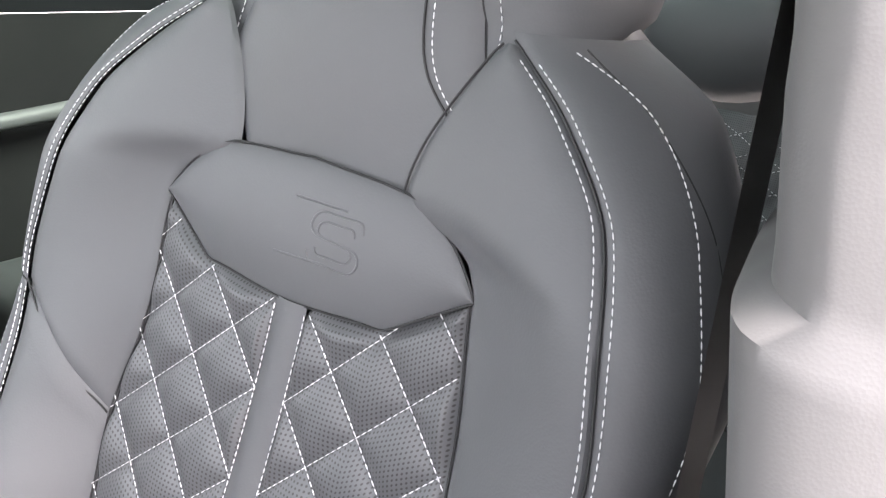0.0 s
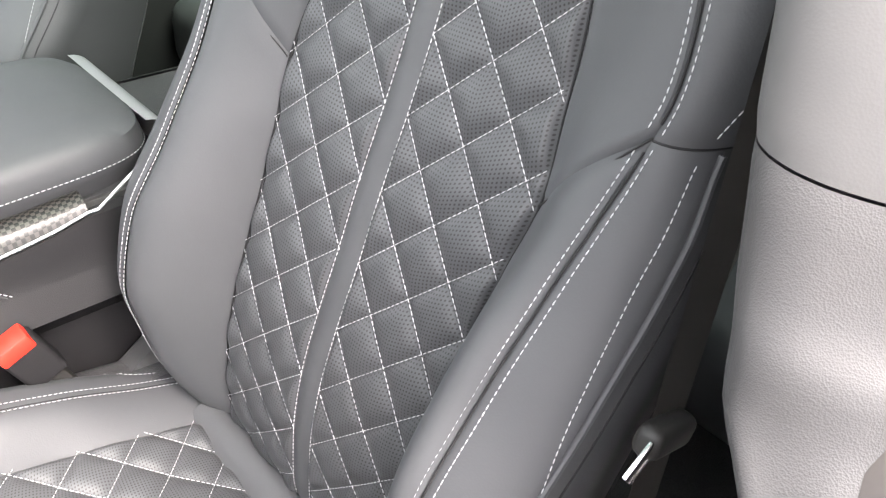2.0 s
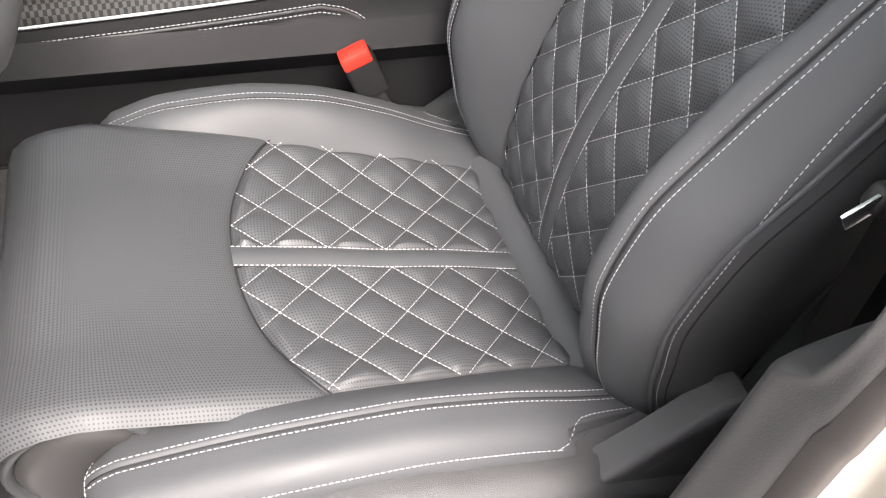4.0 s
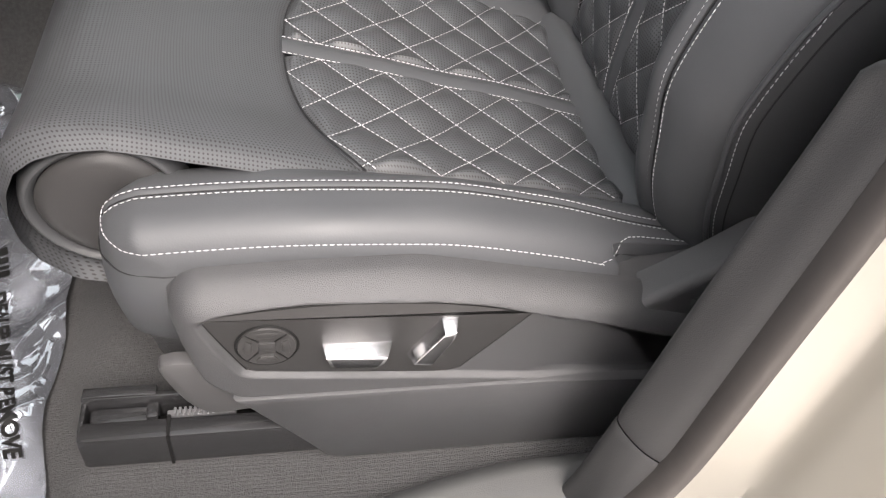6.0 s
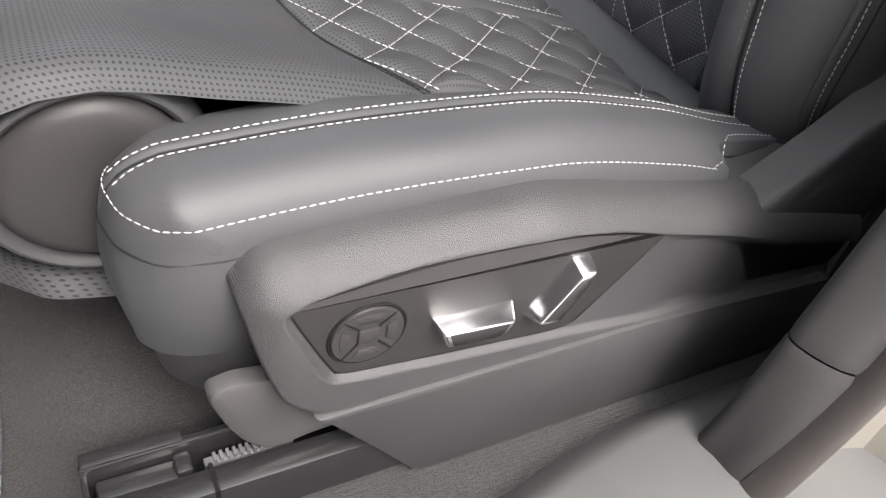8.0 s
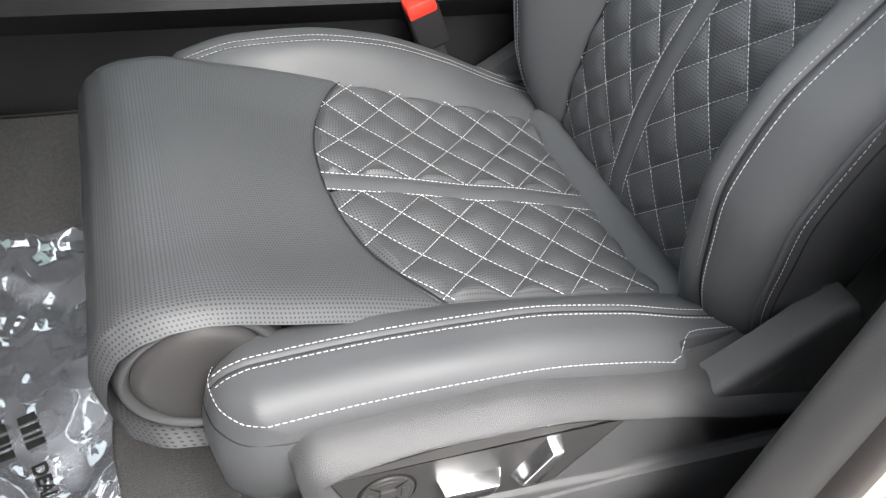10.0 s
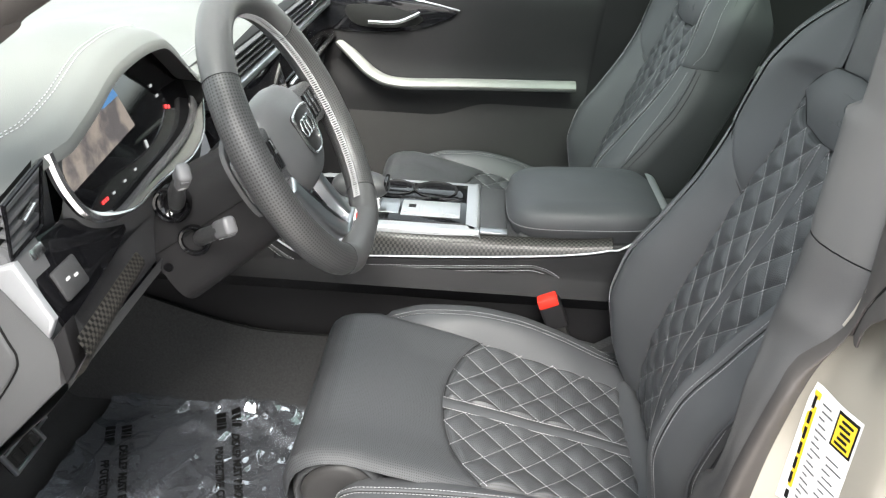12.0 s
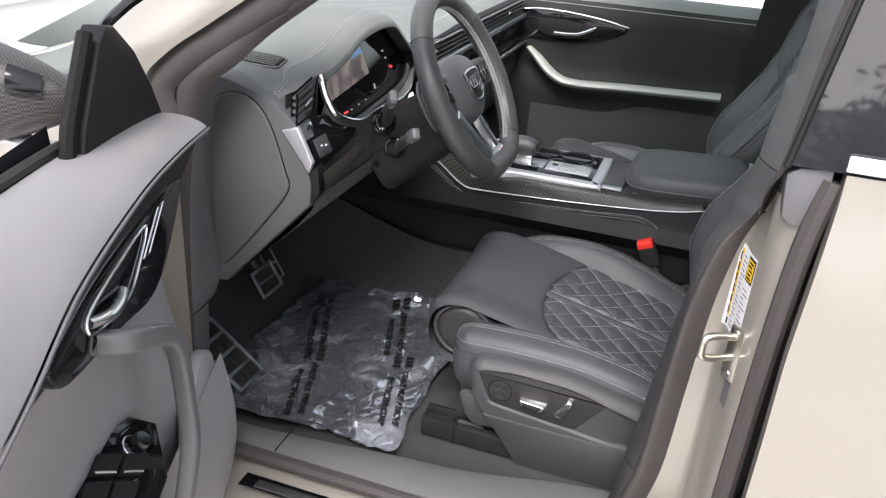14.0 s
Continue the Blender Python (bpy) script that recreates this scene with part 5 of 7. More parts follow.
def pedal_pad(name, center, w, h, m, slots, label):
    """A metal frame with cross bars over a dark rubber bed; w across, h along."""
    p = thing(name, center, label, "pedal")
    base = Matrix.Translation(center) @ m
    part("rubber_bed", move(box((0, 0, -0.003), (w * 0.96, h * 0.96, 0.008), 0.003), base), RUBBER, p, "black rubber bed")
    rim = w * 0.085
    frame_ = part("pad", join(*[move(box((sx * (w / 2 - rim / 2), 0, 0.002), (rim, h, 0.008), 0.0025), base) for sx in (1, -1)], *[move(box((0, sy * (h / 2 - rim / 2), 0.002), (w - 2 * rim + 0.002, rim, 0.008), 0.0025), base) for sy in (1, -1)]), ALU, p, "brushed metal pad frame")
    for k in range(slots):
        part("cross_bar", move(box((0, lerp(-h / 2, h / 2, (k + 1) / (slots + 1)), 0.0015), (w - 2 * rim, h * 0.05, 0.006), 0.0015), base), ALU, frame_, "metal bar between rubber ribs")
        for j in range(3):
            part("rubber_rib", move(box((lerp(-w / 2, w / 2, (j + 1) / 4), lerp(-h / 2, h / 2, (k + 0.5) / (slots + 1)), 0.003), (w * 0.12, h / (slots + 1) * 0.55, 0.006), 0.0015), base), RUBBER, frame_)
    return p


brake = pedal_pad("brake_pedal", (-0.955, -0.050, 0.555), 0.088, 0.068, Matrix.Rotation(radians(58), 4, "Y") @ Matrix.Rotation(radians(90), 4, "Z"), 1, "metal brake pedal with black rubber strips")
part("pedal_arm", tube([(-0.968, -0.050, 0.560), (-1.05, -0.045, 0.66), (-1.10, -0.045, 0.80)], 0.010, 8), PLASTIC, brake)
pedal_pad("accelerator_pedal", (-1.01, 0.045, 0.56), 0.05, 0.13, Matrix.Rotation(radians(60), 4, "Y") @ Matrix.Rotation(radians(90), 4, "Z"), 2, "metal accelerator pedal with black rubber strips")
pedal_pad("foot_rest", (-0.945, -0.245, 0.465), 0.095, 0.17, Matrix.Rotation(radians(38), 4, "Y") @ Matrix.Rotation(radians(90), 4, "Z"), 3, "metal-framed footrest with black rubber ribs")

# ---- dashboard ----
dash = thing("dashboard", (-0.95, 0.41, 0.74), "dark dashboard with soft pad, vents, carbon trim and dark displays", "dashboard")


HOOD = curve1([(-0.37, 0.0), (-0.345, 0.003), (-0.278, 0.024), (-0.176, 0.052), (-0.074, 0.083), (0.0, 0.088), (0.057, 0.083), (0.107, 0.046), (0.16, 0.004), (0.20, 0.0)])


def dash_top(s, t):
    y = lerp(-0.362, 1.19, s)
    edge = lerp(-0.738, -0.709, step((y + 0.345) / 0.045)) + 0.019 * step((y + 0.275) / 0.05) - 0.02 * step((y - 0.25) / 0.4) - 0.012 * HOOD(y) / 0.086
    k = t
    x = lerp(edge, -1.31, k)
    z = 1.096 + 0.012 * step(k * 4) - 0.040 * step((k - 0.25) / 0.75) + HOOD(y) * step((k + 0.10) / 0.12) * (1 - 0.72 * step((k - 0.10) / 0.55))
    end = step((y + 0.362) / 0.03)
    return Vector((x, y, z - 0.012 * (1 - end) - 0.006 * math.exp(-(k / 0.02) ** 2)))


part("dash_pad", sheet(dash_top, 130, 60), DASH_TOP, dash, "soft dark dashboard pad")
seam = [dash_top((y + 0.362) / 1.552, k) + Vector((0, 0, 0.0012)) for y, k in [(p.y, p.x) for p in spline([(0.003, -0.352, 0), (0.035, -0.325, 0), (0.080, -0.287, 0), (0.086, -0.25, 0), (0.078, -0.205, 0), (0.073, -0.14, 0), (0.072, -0.019, 0), (0.075, 0.09, 0), (0.09, 0.3, 0), (0.10, 1.0, 0)], 12)]]
tagged(part("pad_stitching", join(stitches(seam, 0.004, 0.006, 0.0006), stitches([p + Vector((0.006, 0, 0.0)) for p in seam[8:]], 0.004, 0.006, 0.0006)), THREAD, dash), kind="stuff")
part("pad_lip", sheet(lambda s, t: dash_top(s, 0) + Vector((0.008 * t - 0.004 * t * t, 0, -0.012 * t)), 130, 4, flip=True), DASH_TOP, dash)
part("hood_underside", sheet(lambda s, t: dash_top((lerp(-0.27, 0.20, s) + 0.362) / 1.552, 0) + Vector((-0.03 * t, 0, -0.010 + 0.002 * t)), 40, 4, flip=True), PLASTIC, dash)

# end cap facing the open door
CAP = [(-0.862, 1.050), (-0.847, 1.082), (-0.805, 1.095), (-0.767, 1.080), (-0.740, 1.038), (-0.717, 0.968), (-0.711, 0.948), (-0.719, 0.925), (-0.760, 0.868), (-0.832, 0.782), (-0.856, 0.764), (-0.866, 0.785), (-0.866, 0.850), (-0.862, 0.950)]
side_m = Matrix(((1, 0, 0, 0), (0, 0, -1, -0.3665), (0, 1, 0, 0), (0, 0, 0, 1)))
part("dash_side", slab([(-1.30, 1.06), (-0.83, 1.118), (-0.745, 1.094), (-0.70, 1.058), (-0.668, 0.955), (-0.672, 0.915), (-0.78, 0.80), (-0.85, 0.725), (-1.30, 0.70)], 0.05, Matrix.Translation((0, 0.004, 0)) @ side_m, 0.006), SOFT, dash, "dark dashboard side panel")
part("end_cap", slab([(p.x, p.y) for p in spline([(a, b, 0) for a, b in CAP], 4, closed=True)], 0.006, Matrix.Translation((0, -0.001, 0)) @ side_m, 0.0035, 3), SOFT, dash, "removable dashboard end cap")
part("cap_joint", tube([Vector((p.x, -0.3630, p.y)) for p in spline([(a, b, 0) for a, b in CAP], 4, closed=True)], 0.0016, 6, closed=True), INK, dash)

# small window vent in the pad, near the screen corner
_vs, _vk = (-0.267 + 0.362) / 1.552, 0.19
vent_c = dash_top(_vs, _vk)
_vx = (dash_top(_vs, _vk - 0.02) - vent_c).normalized()
_vy = (dash_top(_vs + 0.01, _vk) - vent_c).normalized()
_vz = _vx.cross(_vy).normalized()
VENT = Matrix((( _vx.x, _vz.cross(_vx).x, _vz.x, vent_c.x), (_vx.y, _vz.cross(_vx).y, _vz.y, vent_c.y), (_vx.z, _vz.cross(_vx).z, _vz.z, vent_c.z - 0.0005), (0, 0, 0, 1)))
vt = part("demist_vent", slab([(p.x, p.y) for p in spline([(-0.046, -0.014, 0), (-0.042, 0.014, 0), (0.040, 0.020, 0), (0.048, 0.0, 0), (0.038, -0.016, 0)], 4, closed=True)], 0.010, VENT @ Matrix.Translation((0, 0, 0.0006)), 0.0008), INK, dash, "black demister vent")
part("vent_frame", tube([VENT @ Vector((p.x, p.y, 0.0006)) for p in spline([(-0.048, -0.016, 0), (-0.044, 0.016, 0), (0.042, 0.022, 0), (0.051, 0.0, 0), (0.040, -0.018, 0)], 4, closed=True)], 0.0018, 6, closed=True), DASH_TOP, vt)
for k in range(5):
    part("slat", move(box((0.0, -0.011 + 0.0062 * k, 0.0008), (0.084, 0.0020, 0.003), 0.0004), VENT), DASH_TOP, vt)

# left air vent: slanted slats in a dark throat
def vent_at(u, v, x=-0.700):
    """A point of the slanted vent opening: u from its outer to its inner end, v from its lower to its upper edge."""
    return Vector((x, lerp(lerp(-0.355, -0.351, v), lerp(-0.300, -0.283, v), u), lerp(lerp(1.056, 1.102, v), lerp(1.064, 1.117, v), u)))


vent = part("side_vent", sheet(lambda s, t: vent_at(lerp(-0.05, 1.05, s), lerp(-0.05, 1.05, t), -0.7085), 4, 4, flip=True), INK, dash, "side air vent")
part("vent_frame", tube([vent_at(u, v, -0.6985) for u, v in ((-0.03, -0.06), (1.03, -0.06), (1.03, 1.06), (-0.03, 1.06))], 0.0024, 6, closed=True), GLOSS, vent)
for k in range(4):
    v0 = (k + 0.5) / 4
    rows_ = [vent_at(u, v0 + dv, x) for u in (0, 1) for dv, x in ((-0.045, -0.700), (0.045, -0.700), (0.075, -0.708), (-0.015, -0.708))]
    part("slat", (rows_, [(0, 1, 5, 4), (1, 2, 6, 5), (2, 3, 7, 6), (3, 0, 4, 7), (0, 3, 2, 1), (4, 5, 6, 7)], [[(0, 0), (1, 0), (1, 1), (0, 1)]] * 6), SOFT, vent, smooth=False)
part("vent_tab", tube([vent_at(0.40, 0.40, -0.698), vent_at(0.74, 0.50, -0.698)], 0.0042, 8, flat=0.7), CHROME, vent, "silver vent tab")

# light switch panel, its silver end piece and the carbon strip below
FACE = Matrix.Translation((-0.676, -0.24, 0.995)) @ Matrix(((0, -0.42, 0.907, 0), (1, 0, 0, 0), (0, 0.907, 0.42, 0), (0, 0, 0, 1)))
sw = part("light_switch_panel", slab([(-0.108, 0.066), (-0.012, 0.058), (0.070, 0.030), (0.082, 0.018), (0.074, 0.0), (0.03, -0.010), (-0.100, -0.025)], 0.03, FACE, 0.004), GLOSS, dash, "gloss black light switch panel")
part("light_switch", move(box((-0.060, 0.010, 0.0015), (0.046, 0.034, 0.005), 0.003), FACE), PLASTIC, sw, "square light switch")
part("switch_mark", join(*[move(box((-0.067 + 0.014 * k, 0.012 - 0.003 * k, 0.0043), (0.007, 0.0028, 0.0006), 0), FACE) for k in range(2)]), WHITE, sw)
part("dimmer", move(box((-0.080, 0.052, 0.002), (0.024, 0.012, 0.004), 0.002), FACE), CHROME, sw)
part("switch_end_piece", slab([(-0.720, 1.044), (-0.690, 1.055), (-0.662, 0.997), (-0.671, 0.976)], 0.009, Matrix.Translation((0, -0.004, 0)) @ side_m, 0.004, 3), SATIN, dash, "brushed silver end piece")
part("carbon_strip_end", slab([(-0.669, 0.974), (-0.654, 0.993), (-0.650, 0.945), (-0.664, 0.922)], 0.02, Matrix.Translation((0, -0.002, 0)) @ side_m, 0.003), SOFT_DARK, dash)
part("carbon_knee_strip", sheet(lambda s, t: (-0.640 - 0.010 * s - 0.012 * t + 0.014 * math.sin(math.pi * s), lerp(-0.378, -0.205, t), lerp(lerp(0.984, 0.988, t), lerp(0.936, 0.956, t), s)), 10, 30, flip=False), CARBON, dash, "woven carbon trim")

# instrument display under its hood
cl = Matrix.Translation((-0.718, -0.028, 1.072)) @ Matrix(((0, -0.25, 0.968, 0), (1, 0, 0, 0), (0, 0.968, 0.25, 0), (0, 0, 0, 1)))
shape = [(p.x, p.y) for p in spline([(-0.185, -0.02, 0), (-0.186, 0.018, 0), (-0.12, 0.058, 0), (0.0, 0.088, 0), (0.12, 0.086, 0), (0.190, 0.045, 0), (0.200, -0.015, 0), (0.15, -0.050, 0), (0.0, -0.064, 0), (-0.14, -0.068, 0)], 5, closed=True)]
disp = part("instrument_display", slab(shape, 0.02, cl, 0.002), GLOSS, dash, "dark glass instrument display")
SCREEN = material("lit_display", (0.02, 0.02, 0.02), 0.1)
bsdf(SCREEN).inputs["Emission Strength"].default_value = 0.35
_sn = node(SCREEN, "ShaderNodeTexNoise", Scale=22.0, Detail=5.0)
_sc = SCREEN.node_tree.nodes.new("ShaderNodeTexCoord")
wire(SCREEN, _sc.outputs["Object"], _sn.inputs["Vector"])
_sr = SCREEN.node_tree.nodes.new("ShaderNodeValToRGB")
_sr.color_ramp.elements[0].position, _sr.color_ramp.elements[0].color = 0.45, (0.10, 0.09, 0.09, 1)
_sr.color_ramp.elements[1].position, _sr.color_ramp.elements[1].color = 0.58, (0.26, 0.22, 0.19, 1)
wire(SCREEN, _sn.outputs["Fac"], _sr.inputs["Fac"])
wire(SCREEN, _sr.outputs[0], bsdf(SCREEN).inputs["Emission Color"])
SCREEN_BLUE = material("lit_display_blue", (0.01, 0.02, 0.04), 0.1, 0.0, Emission_Color=(0.06, 0.14, 0.27, 1), Emission_Strength=0.5)
SCREEN_RED = material("lit_display_red", (0.05, 0.0, 0.0), 0.3, 0.0, Emission_Color=(0.9, 0.05, 0.05, 1), Emission_Strength=0.5)
SCREEN_GREY = material("lit_display_grey", (0.05, 0.05, 0.05), 0.3, 0.0, Emission_Color=(0.5, 0.5, 0.5, 1), Emission_Strength=0.25)
part("map_field", slab([(-0.178, -0.018), (-0.178, 0.020), (-0.13, 0.050), (-0.08, 0.068), (-0.015, 0.066), (0.008, 0.0)], 0.002, cl @ Matrix.Translation((0, 0, 0.0015)), 0), SCREEN, disp, "map view on the display", smooth=False)
part("map_water", slab([(-0.090, 0.046), (-0.05, 0.040), (-0.008, 0.044), (-0.018, 0.062), (-0.07, 0.060)], 0.001, cl @ Matrix.Translation((0, 0, 0.0025)), 0), SCREEN_BLUE, disp, smooth=False)
tagged(part("warning_lights", join(*[move(box((0.112, -0.006, 0.001), (0.006, 0.005, 0.001), 0), cl @ Matrix.Translation((0.009 * k, -0.003 * k, 0))) for k in range(2)], *[move(box((-0.130 + 0.006 * k, -0.050, 0.001), (0.004, 0.004, 0.001), 0), cl) for k in range(3)]), SCREEN_RED, disp, smooth=False), kind="stuff")
tagged(part("display_marks", join(*[move(box((0.090 + 0.008 * k, 0.030 - 0.016 * k, 0.001), (0.007, 0.0035, 0.001), 0), cl) for k in range(2)], move(box((0.02, -0.030, 0.001), (0.006, 0.010, 0.001), 0), cl), *[move(box((-0.10 + 0.034 * k, -0.050 + 0.002 * k, 0.001), (0.006, 0.0025, 0.001), 0), cl) for k in range(3)]), SCREEN_GREY, disp, smooth=False), kind="stuff")
bez = [cl @ Vector((a * 1.02, b * 1.04, 0.004)) for a, b in shape]
part("display_bezel", tube(bez, 0.006, 8, closed=True), PLASTIC, disp)
low = spline([(-0.708, -0.252, 1.118), (-0.700, -0.245, 1.076), (-0.686, -0.222, 1.036), (-0.674, -0.150, 1.014), (-0.668, -0.100, 1.020), (-0.664, -0.05, 1.022), (-0.664, 0.03, 1.016), (-0.674, 0.11, 1.024), (-0.690, 0.165, 1.055)], 8)
part("display_rim", tube(low, lambda u: 0.0068 - 0.005 * step((u - 0.25) / 0.15), 8), CHROME, disp, "silver display rim")
# the lighter dash skin carries the light that falls on this tray
part("display_shelf", sheet(lambda s, t: low[round(lerp(8, 64, s))].lerp(Vector((-0.722, lerp(-0.235, 0.17, s), 1.030 - 0.024 * math.sin(math.pi * s))), t) + Vector((0, 0, -0.008 * math.sin(math.pi * t))), 56, 8, flip=True), DASH_TOP, dash, "tray below the display, lighter as if lit")
part("fascia_skirt", sheet(lambda s, t: low[round(lerp(8, 64, s))] + Vector((-0.012 * t, 0, -0.055 * t)), 56, 4), PLASTIC, dash)
# lower dash and knee panel
part("knee_panel", sheet(lambda s, t: (lambda q: (q[0], lerp(-0.352, 0.30, s), q[1]))([(-0.668, 0.925), (-0.672, 0.905), (-0.70, 0.87), (-0.76, 0.81), (-0.83, 0.745), (-0.88, 0.725), (-1.30, 0.72)][round(t * 6)]), 20, 6), SOFT, dash, "dark knee panel")
part("fascia_back", join(sheet(lambda s, t: (-0.676, lerp(-0.352, 0.32, s), lerp(0.985, 0.92, t)), 10, 6), sheet(lambda s, t: (-0.722, lerp(-0.352, -0.235, s), lerp(1.10, 0.98, t)), 4, 4), sheet(lambda s, t: (-0.712, lerp(0.17, 0.32, s), lerp(1.10, 0.98, t)), 4, 4)), PLASTIC, dash)

# middle and passenger side: vent band, silver line, glass panel, carbon
band = part("vent_band", box((-0.715, 0.66, 1.068), (0.05, 0.98, 0.048), 0.006), INK, dash, "wide air vent band")
for k in range(4):
    part("slat", box((-0.688, 0.66, 1.051 + 0.0115 * k), (0.014, 0.96, 0.003), 0.001), PLASTIC, band)
for y in (0.27, 0.60, 0.95):
    part("vent_tab", box((-0.680, y, 1.068), (0.010, 0.030, 0.007), 0.002), CHROME, band)
part("silver_line", box((-0.688, 0.69, 1.036), (0.030, 1.00, 0.014), 0.004), ALU, dash, "brushed silver line")
part("centre_screen", slab([(-0.10, -0.050), (-0.10, 0.042), (0.32, 0.042), (0.33, -0.05)], 0.02, Matrix.Translation((-0.672, 0.28, 0.982)) @ Matrix(((0, -0.25, 0.968, 0), (1, 0, 0, 0), (0, 0.968, 0.25, 0), (0, 0, 0, 1))), 0.004), GLOSS, dash, "glossy centre screen")
part("passenger_panel", slab([(0.0, -0.030), (0.0, 0.042), (0.56, 0.042), (0.56, -0.03)], 0.02, Matrix.Translation((-0.680, 0.62, 0.985)) @ Matrix(((0, -0.25, 0.968, 0), (1, 0, 0, 0), (0, 0.968, 0.25, 0), (0, 0, 0, 1))), 0.004), GLOSS, dash, "gloss black panel")
part("passenger_line", tube([(-0.664, y, 0.955) for y in steps(0.62, 1.17, 8)], 0.006, 8), CHROME, dash, "silver line")
part("passenger_carbon", sheet(lambda s, t: (-0.665 - 0.03 * s, lerp(0.60, 1.18, t), lerp(0.95, 0.895, s) + 0.006 * math.sin(math.pi * s)), 8, 20), CARBON, dash, "woven carbon trim")
part("glove_box", sheet(lambda s, t: (lambda q: (q[0], lerp(0.55, 1.19, s), q[1]))([(-0.69, 0.90), (-0.70, 0.84), (-0.74, 0.74), (-0.84, 0.68), (-1.2, 0.66)][round(t * 4)]), 6, 4), SOFT, dash)
part("centre_stack", sheet(lambda s, t: (lerp(-0.675, -0.60, t), lerp(0.29, 0.57, s), lerp(0.935, 0.80, t)), 8, 8), GLOSS, dash, "glossy lower screen")

# steering column and wheel
col = thing("steering_column", (-0.62, 0, 0.95), "black steering column shroud with stalks", "steering column")
W = Matrix.Translation((-0.506, -0.014, 1.077)) @ Matrix(((0, -0.470, 0.883, 0), (1, 0, 0, 0), (0, 0.883, 0.470, 0), (0, 0, 0, 1)))
SHROUD_W = (lambda t: 0.068 + 0.018 * t, lambda t: 0.064 + 0.014 * t, lambda t: -0.042 - 0.022 * t, lambda t: lerp(-0.050, -0.225, t))


def shroud(a, t):
    c, sn = math.cos(a), math.sin(a)
    w, h, drop, back = (f(t) for f in SHROUD_W)
    return W @ Vector((w * math.copysign(abs(c) ** 0.55, c), drop + h * math.copysign(abs(sn) ** 0.6, sn), back))


part("shroud", join(sheet(lambda s, t: shroud(2 * math.pi * s, t), 48, 12, wrap=True, flip=True), sheet(lambda s, t: shroud(2 * math.pi * s, 0).lerp(W @ Vector((0, -0.042, -0.046)), t), 48, 3, wrap=True)), SOFT_DARK, col, "black column shroud")
part("shroud_seam", tube([shroud(math.pi * 0.985, lerp(0.02, 1, k / 10)) + Vector((0, -0.0006, 0)) for k in range(11)], 0.0009, 5), INK, col)
for base, end, r in (((-0.650, -0.096, 0.998), (-0.607, -0.166, 1.063), 0.021), ((-0.625, -0.096, 0.951), (-0.569, -0.155, 0.999), 0.018)):
    base, end = Vector(base), Vector(end)
    out = (end - base).normalized()
    face = Matrix.Translation(base) @ Matrix.Rotation(radians(90), 4, "X")
    st = part("stalk", tube([base + Vector((0, 0.02, -0.006)), base.lerp(end, 0.55), end], lambda u: 0.0115 - 0.003 * u, 14), PLASTIC, col, "black control stalk")
    part("stalk_collar", lathe([(r + 0.003, -0.012), (r + 0.003, 0.002), (r + 0.001, 0.004), (r - 0.002, 0.003), (r - 0.003, -0.002), (r - 0.006, -0.004), (0.010, -0.010)], face, 36), GLOSS, st, "black ring round the stalk")
    turn = out.to_track_quat("Z", "Y").to_matrix().to_4x4()
    tip = part("stalk_end", box(end + out * 0.010, (0.016, 0.022, 0.040), 0.005, 3, turn), STALK_GREY, st, "light grey stalk end")
    top = Matrix.Translation(end + out * 0.010) @ turn
    part("stalk_button", move(box((0.0, -0.0108, 0.006), (0.010, 0.003, 0.016), 0.001), top), GREY, tip)
    part("stalk_print", join(*[move(box((0.002 * k - 0.002, -0.0112, -0.014 + 0.004 * k), (0.006, 0.0006, 0.0014), 0), top) for k in range(2)]), WHITE, tip)
pod = part("column_adjuster", box((-0.664, -0.070, 0.908), (0.052, 0.040, 0.032), 0.008, 3), SOFT_DARK, col, "adjuster housing under the shroud")
part("adjuster_knob", join(lathe([(0.0, 0.010), (0.006, 0.010), (0.008, 0.006), (0.009, 0.0)], Matrix.Translation((-0.662, -0.090, 0.911)) @ Matrix.Rotation(radians(90), 4, "X"), 16), box((-0.662, -0.0945, 0.911), (0.030, 0.006, 0.008), 0.002)), GLOSS, pod)
wheel = thing("steering_wheel", (-0.51, 0, 1.085), "black perforated leather sports steering wheel with silver spokes", "steering wheel")


def rim_at(a, r=0.176):
    x, y = r * math.cos(a), r * math.sin(a)
    lowest = -0.164
    if y < lowest:
        y = lerp(y, lowest, 0.75)
    return Vector((x, y, 0))


GRIP = perforated("grip_leather", (0.046, 0.046, 0.047), (0.058, 0.058, 0.059), 0.0036, 0.00105)
RIM_LEATHER = leather("rim_leather", (0.055, 0.055, 0.056), (0.068, 0.068, 0.069))
SECTIONS = ((40, 142, RIM_LEATHER, "smooth leather rim section"), (142, 238, GRIP, "perforated leather grip"), (238, 308, RIM_LEATHER, "smooth leather rim section"), (308, 400, GRIP, "perforated leather grip"))
for a0, a1, mt, lb in SECTIONS:
    ring = part("rim", tube([W @ rim_at(radians(lerp(a0, a1, i / 36))) for i in range(37)], 0.0208 if mt is GRIP else 0.0204, 20, up=tuple(W.to_3x3() @ Vector((0, 0, 1)))), mt, wheel, lb)
    centre = rim_at(radians(a0))
    along = (rim_at(radians(a0 + 1)) - centre).normalized()
    aside = Vector((along.y, -along.x, 0))
    part("rim_joint", tube([W @ (centre + aside * (0.0208 * math.cos(b)) + Vector((0, 0, 0.0208 * math.sin(b)))) for b in [2 * math.pi * k / 24 for k in range(24)]], 0.0007, 5, closed=True), THREAD_BLACK, ring)
thr = []
